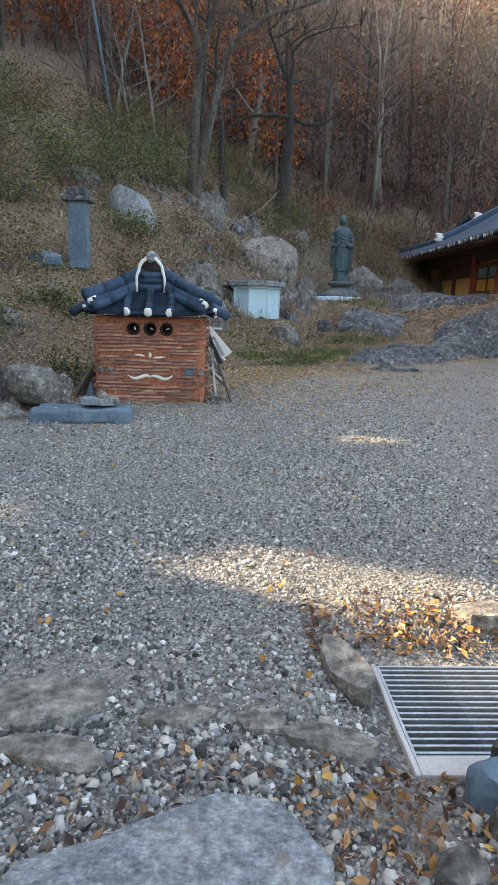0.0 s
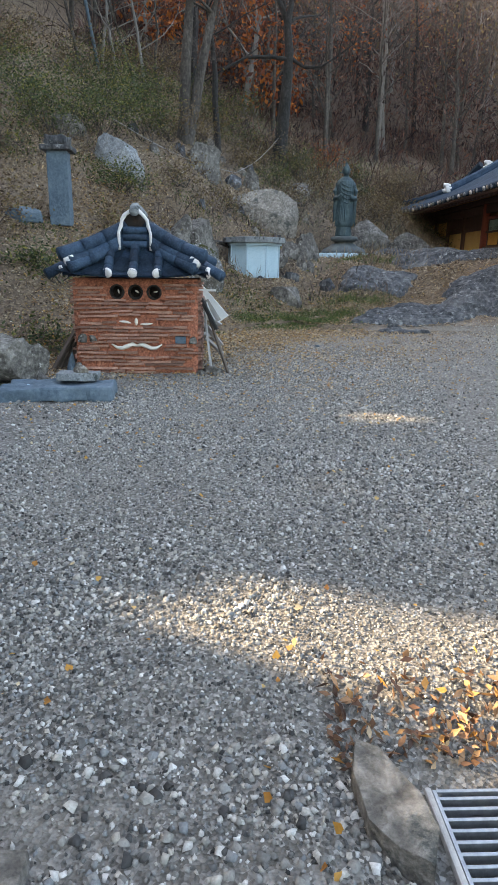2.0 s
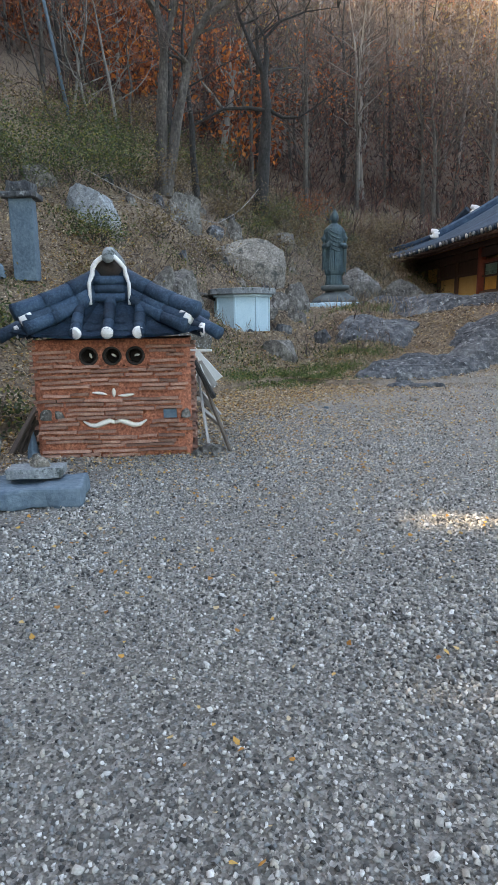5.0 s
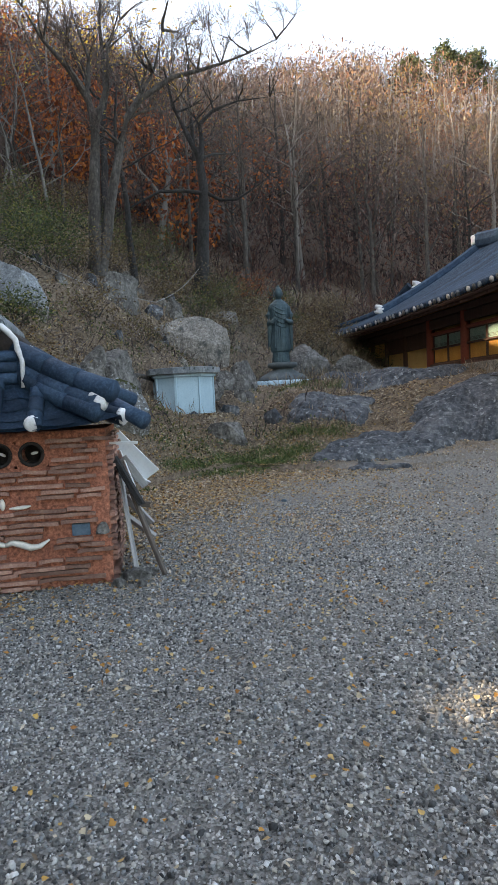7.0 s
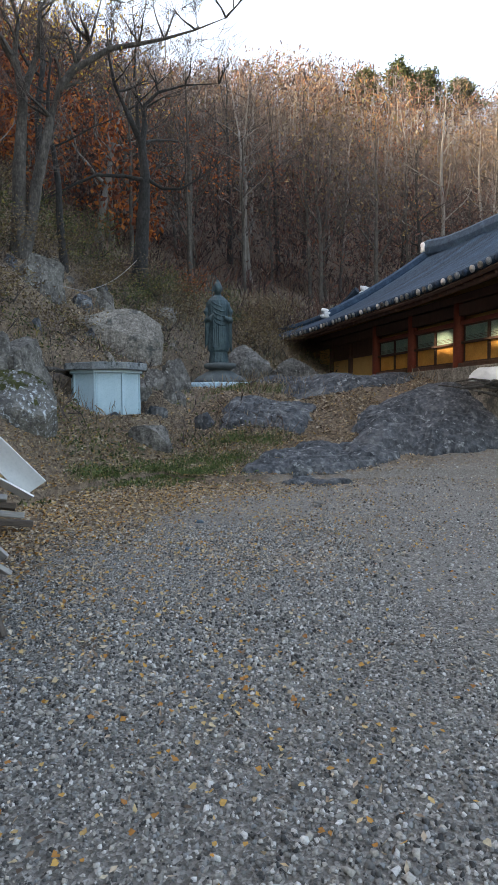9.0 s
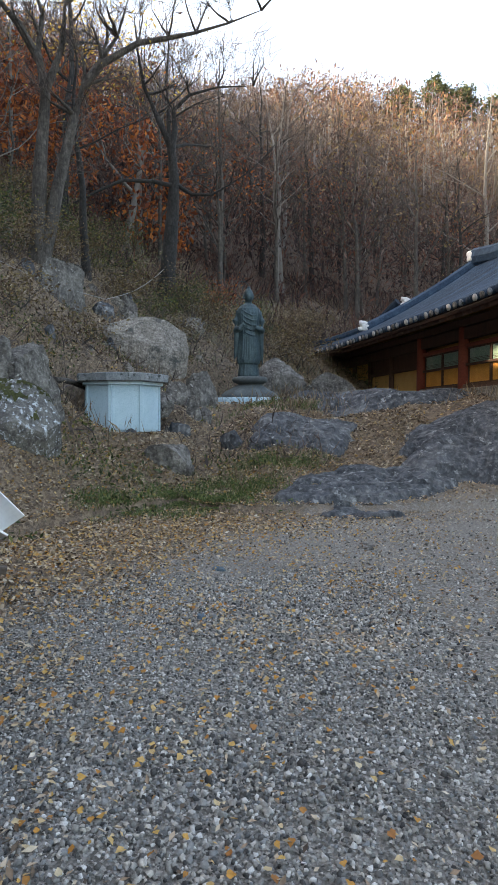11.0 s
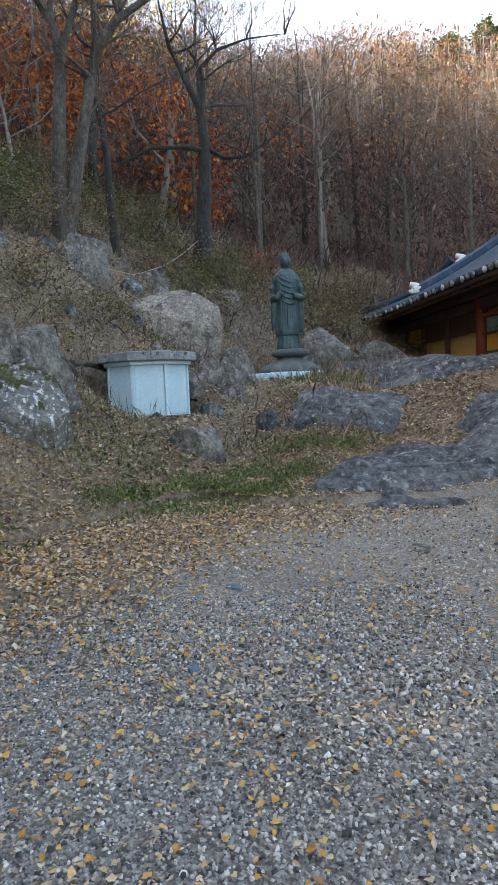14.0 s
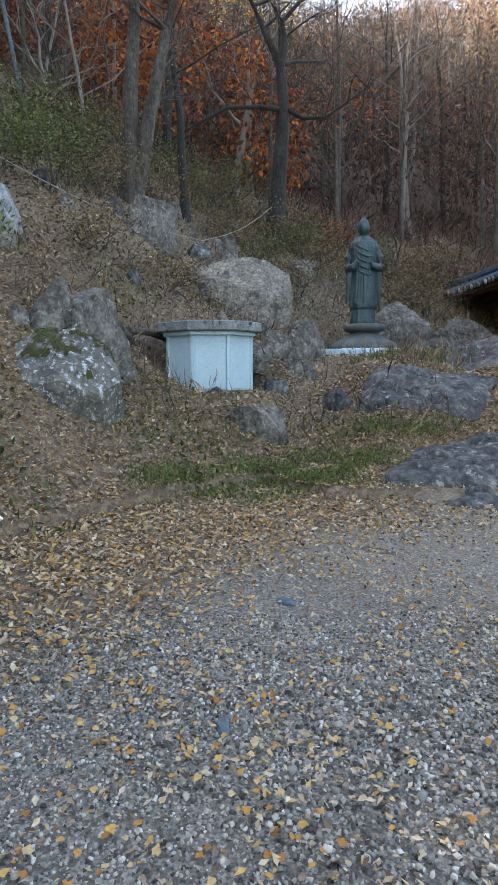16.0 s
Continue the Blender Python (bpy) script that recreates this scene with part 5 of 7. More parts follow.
for y in np.arange(EYA + 0.3, EYB - 0.2, 0.36):
    b = bmesh.new()
    zz = hall_z(EX, y)
    tube(b, [(EX + 0.12, y, zz - 0.17), (FX + 0.1, y, zz + 0.28)], [0.055, 0.065], 8)
    part("rafter", b, M_HALLWOOD, hroof, "", True)
part("eave_board", tube(bmesh.new(), [(EX + 0.06, y, hall_z(EX, y) - 0.085) for y in np.linspace(EYA, EYB, 30)], [0.055] * 30, 4), M_HALLWOOD, hroof)


def ridge_run(name, pts, h, w, parent):
    b = bmesh.new()
    tube(b, pts, [w] * len(pts), 8, h / w)
    return part(name, b, M_TILE, parent, "stacked tile ridge")


def ornament(p, s, parent, rz=0):
    """A horned end tile: block body, curled snout and a crest."""
    b = bmesh.new()
    block(b, -0.22, 0.16, -0.17, 0.17, -0.12, 0.22, 0.06)
    tube(b, [(-0.28, 0, 0.18), (0, 0, 0.27), (0.24, 0, 0.30)], [0.10, 0.13, 0.12], 10)
    tube(b, [(0.10, 0, 0.02), (0.22, 0, -0.02), (0.30, 0, 0.04)], [0.13, 0.10, 0.05], 8)
    b.transform(Matrix.Translation(p) @ pose(0, 0, 0, 0, 0, rz) @ Matrix.Scale(s, 4))
    return part("ridge_ornament", wobble(b, 0.02, 6), M_PLASTER, parent, "white plastered ridge-end ornament", True)


ridge_run("main_ridge", [(RXH, y, RZH + 0.22 + 0.25 * ((y - 25.2) / 5) ** 4) for y in np.linspace(GA, GB, 9)], 0.34, 0.17, hroof)
for yy, sg in ((GB, 1), (GA, -1)):
    pts = [(x, yy, hall_z(x, yy) + 0.16) for x in np.linspace(RXH, EX + 1.6, 9)]
    ridge_run("descending_ridge", pts, 0.24, 0.15, hroof)
    e = EYB if sg > 0 else EYA
    pts = [(EX + 1.9 - 1.95 * u, yy + (e - yy) * u, hall_z(EX + 2.0 * (1 - u), yy + (e - yy) * u) + 0.12 + 0.12 * u ** 3) for u in np.linspace(0, 1, 7)]
    ridge_run("corner_ridge", pts, 0.17, 0.13, hroof)
    ornament((RXH - 0.05, yy + sg * 0.05, RZH + 0.45), 0.85, hroof, 90 * sg)
    ornament((EX + 1.5, yy, hall_z(EX + 1.5, yy) + 0.22), 0.75, hroof, 180)
    ornament((EX + 3.4, yy + sg * 0.4, hall_z(EX + 3.4, yy) + 0.30), 0.75, hroof, 180)
    ornament((EX + 0.35, e - sg * 0.5, hall_z(EX, e) + 0.20), 0.5, hroof, 200)
ridge_run("gable_ridge", [(EX + 2.6 + 0.5 * u, GB + 1.4 - 0.9 * u, 5.45 + 0.75 * u) for u in np.linspace(0, 1, 5)], 0.16, 0.13, hroof)
# white sheeting and brushwood on the ledge before the hall
rock("tarpaulin", "white plastic sheeting over a low stack by the hall", 9.35, 17.9, 0.5, 1.5, 0.34, 111, M_WHITE, 0, 0.35, 8, 0.05, 4, 0.5, "tarpaulin", z=1.98)
leaning("pipe", "curved grey hose at the hall's corner", (9.4, 32.8, 2.9), (9.95, 32.4, 3.25), 0.05, 0.05, M_GREYWOOD, "hose")

# ---------------------------------------------------------------- drain grating and stones at the start
grate = thing("drain_grating", "galvanised steel drain grating in a concrete frame", "drain", at=(0, 0, 0))
ZG = -0.075
n = 15
bar_b = boxed(PIT[0], PIT[1], -0.006, 0.006, -0.03, 0.0, bevel=0.0015)
bar_o = part("bar", bar_b, M_STEEL, grate)
for k in range(n):
    y = PIT[2] + 0.02 + (PIT[3] - PIT[2] - 0.04) * k / (n - 1)
    if k == 0:
        bar_o.matrix_basis = pose(0, y, ZG)
    else:
        share("bar", bar_o.data, grate, pose(0, y, ZG))
for x in (PIT[0] + 0.30, PIT[0] + 0.75, PIT[0] + 1.2):
    part("cross_rod", tube(bmesh.new(), [(x, PIT[2], ZG - 0.022), (x, PIT[3], ZG - 0.022)], [0.005] * 2, 6), M_STEEL, grate)
for x0, x1, y0, y1 in ((PIT[0] - 0.012, PIT[0], PIT[2] - 0.01, PIT[3] + 0.01), (PIT[1], PIT[1] + 0.012, PIT[2] - 0.01, PIT[3] + 0.01)):
    part("edge_bar", boxed(x0, x1, y0, y1, ZG - 0.035, ZG + 0.004, bevel=0.002), M_STEEL, grate)
for y0 in (PIT[2] - 0.012, PIT[3]):
    part("edge_bar", boxed(PIT[0], PIT[1], y0, y0 + 0.012, ZG - 0.035, ZG + 0.004, bevel=0.002), M_STEEL, grate)
for x0, x1, y0, y1 in ((PIT[0] - 0.038, PIT[0] - 0.015, PIT[2] - 0.11, PIT[3] + 0.015), (PIT[0] - 0.015, PIT[1] + 0.1, PIT[2] - 0.11, PIT[2] - 0.015), (PIT[1] + 0.015, PIT[1] + 0.1, PIT[2] - 0.015, PIT[3] + 0.015)):
    part("concrete_kerb", wobble(refine(boxed(x0, x1, y0, y1, -0.55, ZG + 0.012, bevel=0.008), 2), 0.006, 8), M_CONCRETE, grate, "worn concrete frame")
# near-black floor sheet: shade below the bars is painted in
part("pit_floor", boxed(PIT[0] - 0.05, PIT[1] + 0.05, PIT[2] - 0.05, PIT[3] + 0.05, -0.5, -0.44), M_DARK, grate, "near-black sheet standing in for the pit's shade")

def slab(label, x, y, w, d, h, seed, mat, rz=0):
    """A flat angular fieldstone, its base below the ground."""
    r_ = random.Random(seed)
    pts = []
    for k in range(8):
        a = 2 * math.pi * (k + r_.uniform(-0.25, 0.25)) / 8
        q = r_.uniform(0.82, 1.12)
        pts += [(math.cos(a) * q * w / 2, math.sin(a) * q * d / 2, -0.12), (math.cos(a) * q * w * 0.46, math.sin(a) * q * d * 0.46, h * r_.uniform(0.6, 1.0))]
    ob = crisp(part("stone", hull_rock(pts, seed, 0.010), mat, None, label), 24)
    ob.matrix_world = pose(x, y, 0, 0, 0, rz)
    return tagged(ob, category="rock")


START = [  # label, x, y, w, d, h, seed, lift, material, rz
    ("flat grey stone set beside a drain", 0.68, 2.02, 0.22, 0.50, 0.10, 122, 0.0, M_GRANITE, 14),
    ("dusty flat stone half buried in gravel", -0.55, 1.72, 0.62, 0.36, 0.14, 123, -0.05, M_GRANITE, 10),
    ("thin flat stone half buried in gravel", -0.02, 1.66, 0.34, 0.10, 0.10, 124, 0.10, M_GRANITE, 6),
    ("pale stone half buried in gravel", 0.30, 1.62, 0.20, 0.16, 0.12, 125, 0.1, M_GRANITE, 0),
    ("long brown stone half buried in gravel", 0.53, 1.52, 0.36, 0.12, 0.14, 126, 0.1, M_DARKROCK, -12),
    ("long brown stone half buried in gravel", -0.42, 1.46, 0.4, 0.16, 0.14, 127, 0.1, M_DARKROCK, -10),
    ("long flat stone above a drain", 1.55, 2.48, 0.55, 0.2, 0.16, 128, 0.15, M_DARKROCK, -6),
    ("grey stone in dead leaves beside a drain", 1.06, 1.28, 0.24, 0.2, 0.2, 129, 0.25, M_BLUESTONE, 20),
    ("pale brown stone in dead leaves beside a drain", 1.0, 1.10, 0.18, 0.16, 0.18, 130, 0.3, M_GRANITE, 50),
    ("rounded tan stone beside a drain", 1.12, 1.42, 0.16, 0.13, 0.14, 131, 0.3, M_GRANITE, 0),
    ("small pale stone in dead leaves", 0.80, 0.98, 0.2, 0.12, 0.1, 132, 0.25, M_GRANITE, 10),
]
FLAT = [(-0.47, -0.10, 0.085), (-0.44, 0.10, 0.06), (-0.14, 0.20, 0.075), (0.16, 0.30, 0.11), (0.36, 0.27, 0.11), (0.50, 0.06, 0.09), (0.40, -0.26, 0.08), (-0.30, -0.40, 0.07),
        (-0.52, -0.12, -0.12), (-0.46, 0.24, -0.12), (0.40, 0.31, -0.12), (0.54, 0.04, -0.12), (0.42, -0.32, -0.12), (-0.32, -0.46, -0.12)]
fs_ = crisp(part("stone", hull_rock(FLAT, 121, 0.018), M_PALEROCK, None, "large flat pale stone bedded in gravel"), 28)
fs_.matrix_world = pose(0.0, 0.90, 0.0) @ Matrix.Diagonal((0.90, 0.92, 1, 1))
tagged(fs_, category="rock")
for lab, x, y, w, d, h, seed, lift, mat, rz in START:
    if lift > 0.2:
        rock("stone", lab, x, y, w, d, h, seed, mat, rz, lift, 7, 0.06, 4, 0.5, z=0.0)
    else:
        slab(lab, x, y, w, d, h * 0.34, seed, M_DUSTY, rz)

# ---------------------------------------------------------------- trees


def limb(bm, p, d, length, r, rnd, depth, tips, droop=0.0, n=5):
    """A branch that bends, thins and forks; its ends are collected for twigs."""
    pts, rad = [p.copy()], [r]
    d = d.normalized()
    for i in range(5):
        d = (d + Vector((rnd.gauss(0, 0.16), rnd.gauss(0, 0.16), rnd.gauss(0.05 - droop, 0.12)))).normalized()
        p = p + d * length / 5
        pts.append(p.copy())
        rad.append(r * (1 - 0.13 * (i + 1)))
    tube(bm, pts, rad, max(3, n), cap=False)
    if depth == 0 or r < 0.012:
        tips.append((p, d, length))
        tips.append((pts[3], d, length * 0.7))
        return
    for k in range(rnd.choice((2, 2, 3))):
        i = rnd.choice((2, 3, 4, 5)) if k else 5
        nd = (d + Vector((rnd.gauss(0, 0.6), rnd.gauss(0, 0.6), rnd.gauss(0.15, 0.35)))).normalized()
        limb(bm, pts[i], nd, length * rnd.uniform(0.6, 0.82), rad[i] * rnd.uniform(0.55, 0.8), rnd, depth - 1, tips, droop, n - 1)


def twig_arrays(tips, rnd, per, size, width):
    """Thin three-sided twigs sprouting from branch ends."""
    vs, fs = [], []
    for p, d, length in tips:
        for _ in range(per):
            a = p + Vector((rnd.gauss(0, 1), rnd.gauss(0, 1), rnd.gauss(0, 1))) * length * 0.12
            t = (d + Vector((rnd.gauss(0, 0.7), rnd.gauss(0, 0.7), rnd.gauss(0.25, 0.5)))).normalized()
            L = size * rnd.uniform(0.5, 1.3)
            s = t.cross(Vector((rnd.gauss(0, 1), rnd.gauss(0, 1), rnd.gauss(0, 1)))).normalized() * width
            i = len(vs)
            mid = a + t * L * 0.5 + Vector((rnd.gauss(0, 1), rnd.gauss(0, 1), rnd.gauss(0, 1))) * L * 0.07
            vs += [a - s, a + s, mid + s * 0.7, mid - s * 0.7, a + t * L, a + t * L + s * 0.2]
            fs += [(i, i + 1, i + 2, i + 3), (i + 3, i + 2, i + 5, i + 4)]
    return vs, fs


def leaf_arrays(tips, rnd, per, size, spread):
    vs, fs = [], []
    for p, d, length in tips:
        for _ in range(per):
            c = p + Vector((rnd.gauss(0, 1), rnd.gauss(0, 1), rnd.gauss(0, 0.8))) * spread
            u = Vector((rnd.gauss(0, 1), rnd.gauss(0, 1), rnd.gauss(0, 0.6))).normalized() * size * rnd.uniform(0.5, 1.2)
            w = u.cross(Vector((rnd.gauss(0, 1), rnd.gauss(0, 1), rnd.gauss(0, 1)))).normalized() * size * 0.42
            i = len(vs)
            vs += [c - u, c + w, c + u, c - w]
            fs += [(i, i + 1, i + 2, i + 3)]
    return vs, fs


def tree(name, label, at, height, r, lean, seed, bark, limbs=6, depth=2, first=0.35, per=5, twig=0.6, leaf=None, leaf_per=6, leaf_size=0.09, leaf_spread=0.45, path=None, extra=(), reach=0.38, twig_w=0.006):
    """A tree with a tapered trunk, forking limbs, bare twigs and what leaves are left on it."""
    rnd = random.Random(seed)
    top = thing(name, label, "tree", at=at)
    bm = bmesh.new()
    if path:
        pts = [Vector(p) for p in path]
    else:
        pts = []
        for i in range(9):
            u = i / 8
            pts.append(Vector((lean[0] * u ** 1.3 * height + rnd.gauss(0, 0.05) * u * 2, lean[1] * u * height + rnd.gauss(0, 0.05) * u * 2, u * height - 0.15)))
    k = len(pts) - 1
    rad = [r * (1.35 if i == 0 else 1.0 - 0.90 * (i / k) ** 1.15) for i in range(k + 1)]
    tube(bm, pts, rad, 10, cap=False)
    tips = [(pts[-1], Vector((0, 0, 1)), height * 0.08)]
    for j in range(limbs):
        u = first + (0.97 - first) * (j + rnd.random() * 0.8) / max(limbs, 1)
        i = min(int(u * k), k - 1)
        f = u * k - i
        p = pts[i].lerp(pts[i + 1], f)
        a = rnd.uniform(0, 2 * math.pi)
        d = Vector((math.cos(a), math.sin(a), rnd.uniform(0.3, 1.0)))
        limb(bm, p, d, height * reach * (1.15 - u) * rnd.uniform(0.7, 1.25) + 0.4, rad[i] * rnd.uniform(0.35, 0.6), rnd, depth, tips)
    for run, rr in extra:
        q = [Vector(p) for p in run]
        tube(bm, q, [rr * (1 - 0.92 * i / (len(q) - 1)) for i in range(len(q))], 8, cap=False)
        for i in range(2, len(q)):
            for _ in range(2):
                limb(bm, q[i], Vector((rnd.gauss(0, 0.5), rnd.gauss(0, 0.5), rnd.uniform(0.2, 0.9))), 0.9, rr * 0.3, rnd, 1, tips)
    part("trunk", bm, bark, top, "", True)
    vs, fs = twig_arrays(tips, rnd, per, twig, twig_w)
    tagged(raw("crown", vs, fs, M_TWIG, top), kind="stuff")
    if leaf and leaf_per:
        vs, fs = leaf_arrays(tips, rnd, leaf_per, leaf_size, leaf_spread)
        tagged(raw("foliage", vs, fs, leaf, top), kind="stuff")
    return top


def rel(at, pts):
    return [(x - at[0], y - at[1], z - at[2]) for x, y, z in pts]


# the dark tree with the long level branch
tc = (2.70, 31.9, tz(2.7, 31.9) - 0.2)
tree("tree", "dark leaning tree with a long level branch", tc, 9.5, 0.33, (0, 0), 31, M_DARKBARK, 4, 2, 0.62, 7, 0.7, M_YELLOWLEAF, 0, 0.1, 0.4,
     path=[(0, 0, 0), (0.05, 0, 1.2), (0.16, 0, 2.4), (0.26, 0, 3.6), (0.32, 0.05, 4.8), (0.20, 0.1, 6.0), (-0.25, 0.15, 7.0), (-0.8, 0.2, 8.2), (-1.1, 0.2, 9.8)],
     extra=(([(0.40, 0, 4.5), (-0.5, -0.2, 4.55), (-1.6, -0.4, 4.45), (-2.6, -0.5, 3.9), (-3.6, -0.6, 3.3), (-4.8, -0.7, 2.9)], 0.10),
            ([(0.42, 0, 4.55), (1.0, -0.1, 4.2), (1.7, -0.2, 4.2), (2.4, -0.3, 4.6), (3.1, -0.3, 5.1), (3.9, -0.3, 5.9)], 0.085),
            ([(0.22, 0.1, 5.9), (0.36, 0.1, 6.7), (0.28, 0.1, 7.4), (0.9, 0.0, 8.0), (2.0, 0, 8.4), (3.4, 0, 8.6)], 0.14)))
ta = (-1.33, 26.7, tz(-1.33, 26.7) - 0.15)
tree("tree", "big grey twin-trunked tree on the slope", ta, 8.6, 0.26, (0, 0), 32, M_BARK, 6, 2, 0.66, 16, 0.8, M_YELLOWLEAF, 1, 0.06, 0.5, reach=0.30,
     path=[(0, 0, 0), (0.02, 0, 0.8), (0.04, 0, 1.8), (0.08, 0, 2.9), (0.17, 0, 3.9), (0.25, 0, 4.9), (0.14, 0, 5.6), (0.05, 0, 6.2), (0.17, 0.1, 7.3), (-0.25, 0.1, 8.6)],
     extra=(([(0.12, 0, 0.15), (0.36, 0, 1.2), (0.58, 0, 2.4), (0.84, 0, 3.5), (1.05, 0, 4.4), (1.35, 0, 5.4), (1.85, 0.1, 6.2), (2.3, 0.1, 6.9), (2.7, 0.1, 8.3)], 0.23),
            ([(1.32, 0, 5.3), (1.8, -0.1, 5.9), (2.9, -0.2, 6.6), (3.8, -0.2, 6.85), (4.6, -0.2, 7.1), (5.6, -0.2, 7.5), (6.6, -0.2, 8.0)], 0.13),
            ([(0.22, 0, 5.0), (0.5, 0, 5.7), (0.75, 0.1, 6.6), (0.8, 0.1, 7.6), (1.3, 0.1, 8.6)], 0.14),
            ([(0.10, 0, 5.9), (-0.5, 0, 6.9), (-1.3, 0.2, 7.9), (-1.9, 0.3, 9.0)], 0.14)))
tb_ = (-0.12, 29.3, tz(-0.12, 29.3) - 0.2)
tree("tree", "slim dark tree standing on the wooded slope", tb_, 8.5, 0.15, (-0.05, 0), 33, M_DARKBARK, 6, 2, 0.5, 7, 0.6)
tree("tree", "pale leaning tree trunk among the woods", (1.15, 38.0, tz(1.15, 38.0) - 0.3), 8.5, 0.20, (0.20, 0), 34, M_PALEBARK, 6, 2, 0.35, 6, 0.7, M_MAPLE, 1)
tree("tree", "short pale tree trunk among the woods", (1.85, 39.0, tz(1.85, 39.0) - 0.3), 7.5, 0.17, (0.0, 0), 35, M_PALEBARK, 5, 2, 0.35, 6, 0.7)
for i, (x, y, ln) in enumerate(((-4.3, 30.0, -0.10), (-3.6, 30.6, -0.22), (-3.05, 29.6, -0.10), (-2.75, 30.6, 0.02), (-5.2, 31.5, 0.12), (-5.8, 30.0, -0.15))):
    tree("tree", "thin pale bare tree at the wood's edge", (x, y, tz(x, y) - 0.3), 5.5 + i % 3, 0.075, (ln * 1.6, 0.02), 40 + i, M_BARK if i % 2 else M_PALEBARK, 9, 2, 0.22, 6, 0.6)
pb = bmesh.new()
tube(pb, [(0, 0, -0.3), (-0.55, 0, 3.0), (-1.1, 0, 6.5)], [0.07, 0.065, 0.06], 10)
pl_ = part("utility_pole", pb, M_BLUESTONE, None, "leaning blue-grey metal pole among the trees", True)
pl_.matrix_world = pose(-4.9, 29.6, tz(-4.9, 29.6))
tagged(pl_, category="pole")

# the woods: a few kinds of tree, each standing many times
PROTO = []
PROTO.append((tree("tree", "tall bare grey tree in the woods", (9.6, 42.6, tz(9.6, 42.6) - 0.4), 12, 0.15, (0.02, 0), 51, M_PALEBARK, 9, 2, 0.35, 5, 0.8, twig_w=0.009, reach=0.28), 3))
PROTO.append((tree("tree", "bare brown tree in the woods", (13.2, 41.0, tz(13.2, 41.0) - 0.4), 10, 0.13, (-0.05, 0), 52, M_BARK, 10, 2, 0.3, 6, 0.8, twig_w=0.009, reach=0.34), 4))
PROTO.append((tree("tree", "bare brown tree with a few withered leaves", (16.0, 43.5, tz(16, 43.5) - 0.4), 9, 0.12, (0.06, 0), 53, M_BARK, 10, 2, 0.25, 5, 0.7, M_BROWNBUSH, 3, 0.13, 0.5, twig_w=0.009, reach=0.36), 4))
PROTO.append((tree("tree", "rust-leaved tree in the woods", (6.2, 40.5, tz(6.2, 40.5) - 0.4), 7, 0.10, (0.05, 0), 54, M_BARK, 10, 2, 0.2, 4, 0.6, M_MAPLE, 7, 0.12, 0.5, reach=0.40), 2))
PROTO.append((tree("tree", "dark bare tree in the woods", (20.5, 41.5, tz(20.5, 41.5) - 0.4), 11, 0.16, (-0.03, 0), 55, M_DARKBARK, 9, 2, 0.35, 6, 0.8, twig_w=0.010, reach=0.32), 3))
PROTO.append((tree("tree", "yellow-leaved tree in the woods", (-7.5, 37.0, tz(-7.5, 37) - 0.4), 9, 0.13, (0.03, 0), 56, M_BARK, 9, 2, 0.3, 4, 0.7, M_YELLOWLEAF, 4, 0.12, 0.55, reach=0.36), 1))
rnd = random.Random(77)
picks = [p for p, w in PROTO for _ in range(w)]
maple, gold = PROTO[3][0], PROTO[5][0]
for gy_ in np.arange(36, 70, 3.2):
    for gx_ in np.arange(-24, 52, 3.3):
        x, y = gx_ + rnd.uniform(-1.4, 1.4), gy_ + rnd.uniform(-1.4, 1.4)
        if (x > 7 and y < 39) or x > 0.95 * y - 4 or x < -0.42 * y + 2:
            continue
        src = rnd.choice(picks)
        if x < 2 and rnd.random() < 0.6:
            src = maple if rnd.random() < 0.75 else gold
        elif src is gold:
            src = PROTO[1][0]
        s = rnd.uniform(0.75, 1.25)
        c = copy_thing(src, pose(x, y, tz(x, y) - 0.3, rnd.uniform(-4, 4), rnd.uniform(-4, 4), rnd.uniform(0, 360)))
        c.scale = (s, s, s)
        tagged(c, group="trees of the wood")
for p, _ in PROTO:
    tagged(p, group="trees of the wood")

# ---------------------------------------------------------------- gravel, leaves, grass: what nobody could count
rng = np.random.default_rng(5)


def turn_matrices(n, tilt):
    """n random turns about z, tipped a little."""
    a, b, c = rng.uniform(0, 2 * np.pi, n), rng.normal(0, tilt, n), rng.normal(0, tilt, n)
    ca, sa, cb, sb, cc, sc = np.cos(a), np.sin(a), np.cos(b), np.sin(b), np.cos(c), np.sin(c)
    z = np.zeros(n)
    o = np.ones(n)
    rz = np.stack([np.stack([ca, -sa, z], 1), np.stack([sa, ca, z], 1), np.stack([z, z, o], 1)], 1)
    rx = np.stack([np.stack([o, z, z], 1), np.stack([z, cb, -sb], 1), np.stack([z, sb, cb], 1)], 1)
    ry = np.stack([np.stack([cc, z, sc], 1), np.stack([z, o, z], 1), np.stack([-sc, z, cc], 1)], 1)
    return rz @ rx @ ry


def scatter(name, shape, faces, places, sizes, material, tilt=0.3, label="", category="", jitter=0.0, smooth=False):
    """One mesh of many small pieces: shape (k, 3), places (n, 3), sizes (n, 3)."""
    n, k = len(places), len(shape)
    v = shape[None] * sizes[:, None]
    if jitter:
        v = v * (1 + rng.normal(0, jitter, v.shape))
    v = np.einsum("nij,nkj->nki", turn_matrices(n, tilt), v) + places[:, None]
    f = faces[None] + (np.arange(n) * k)[:, None, None]
    ob = raw(name, v.reshape(-1, 3), f.reshape(-1, faces.shape[1]), material, smooth=smooth)
    return tagged(ob, label, category, kind="stuff")


ico = bmesh.new()
bmesh.ops.create_icosphere(ico, subdivisions=1, radius=1)
ico.verts.index_update()
ICO_V = np.array([v.co[:] for v in ico.verts])
ICO_F = np.array([[v.index for v in f.verts] for f in ico.faces])
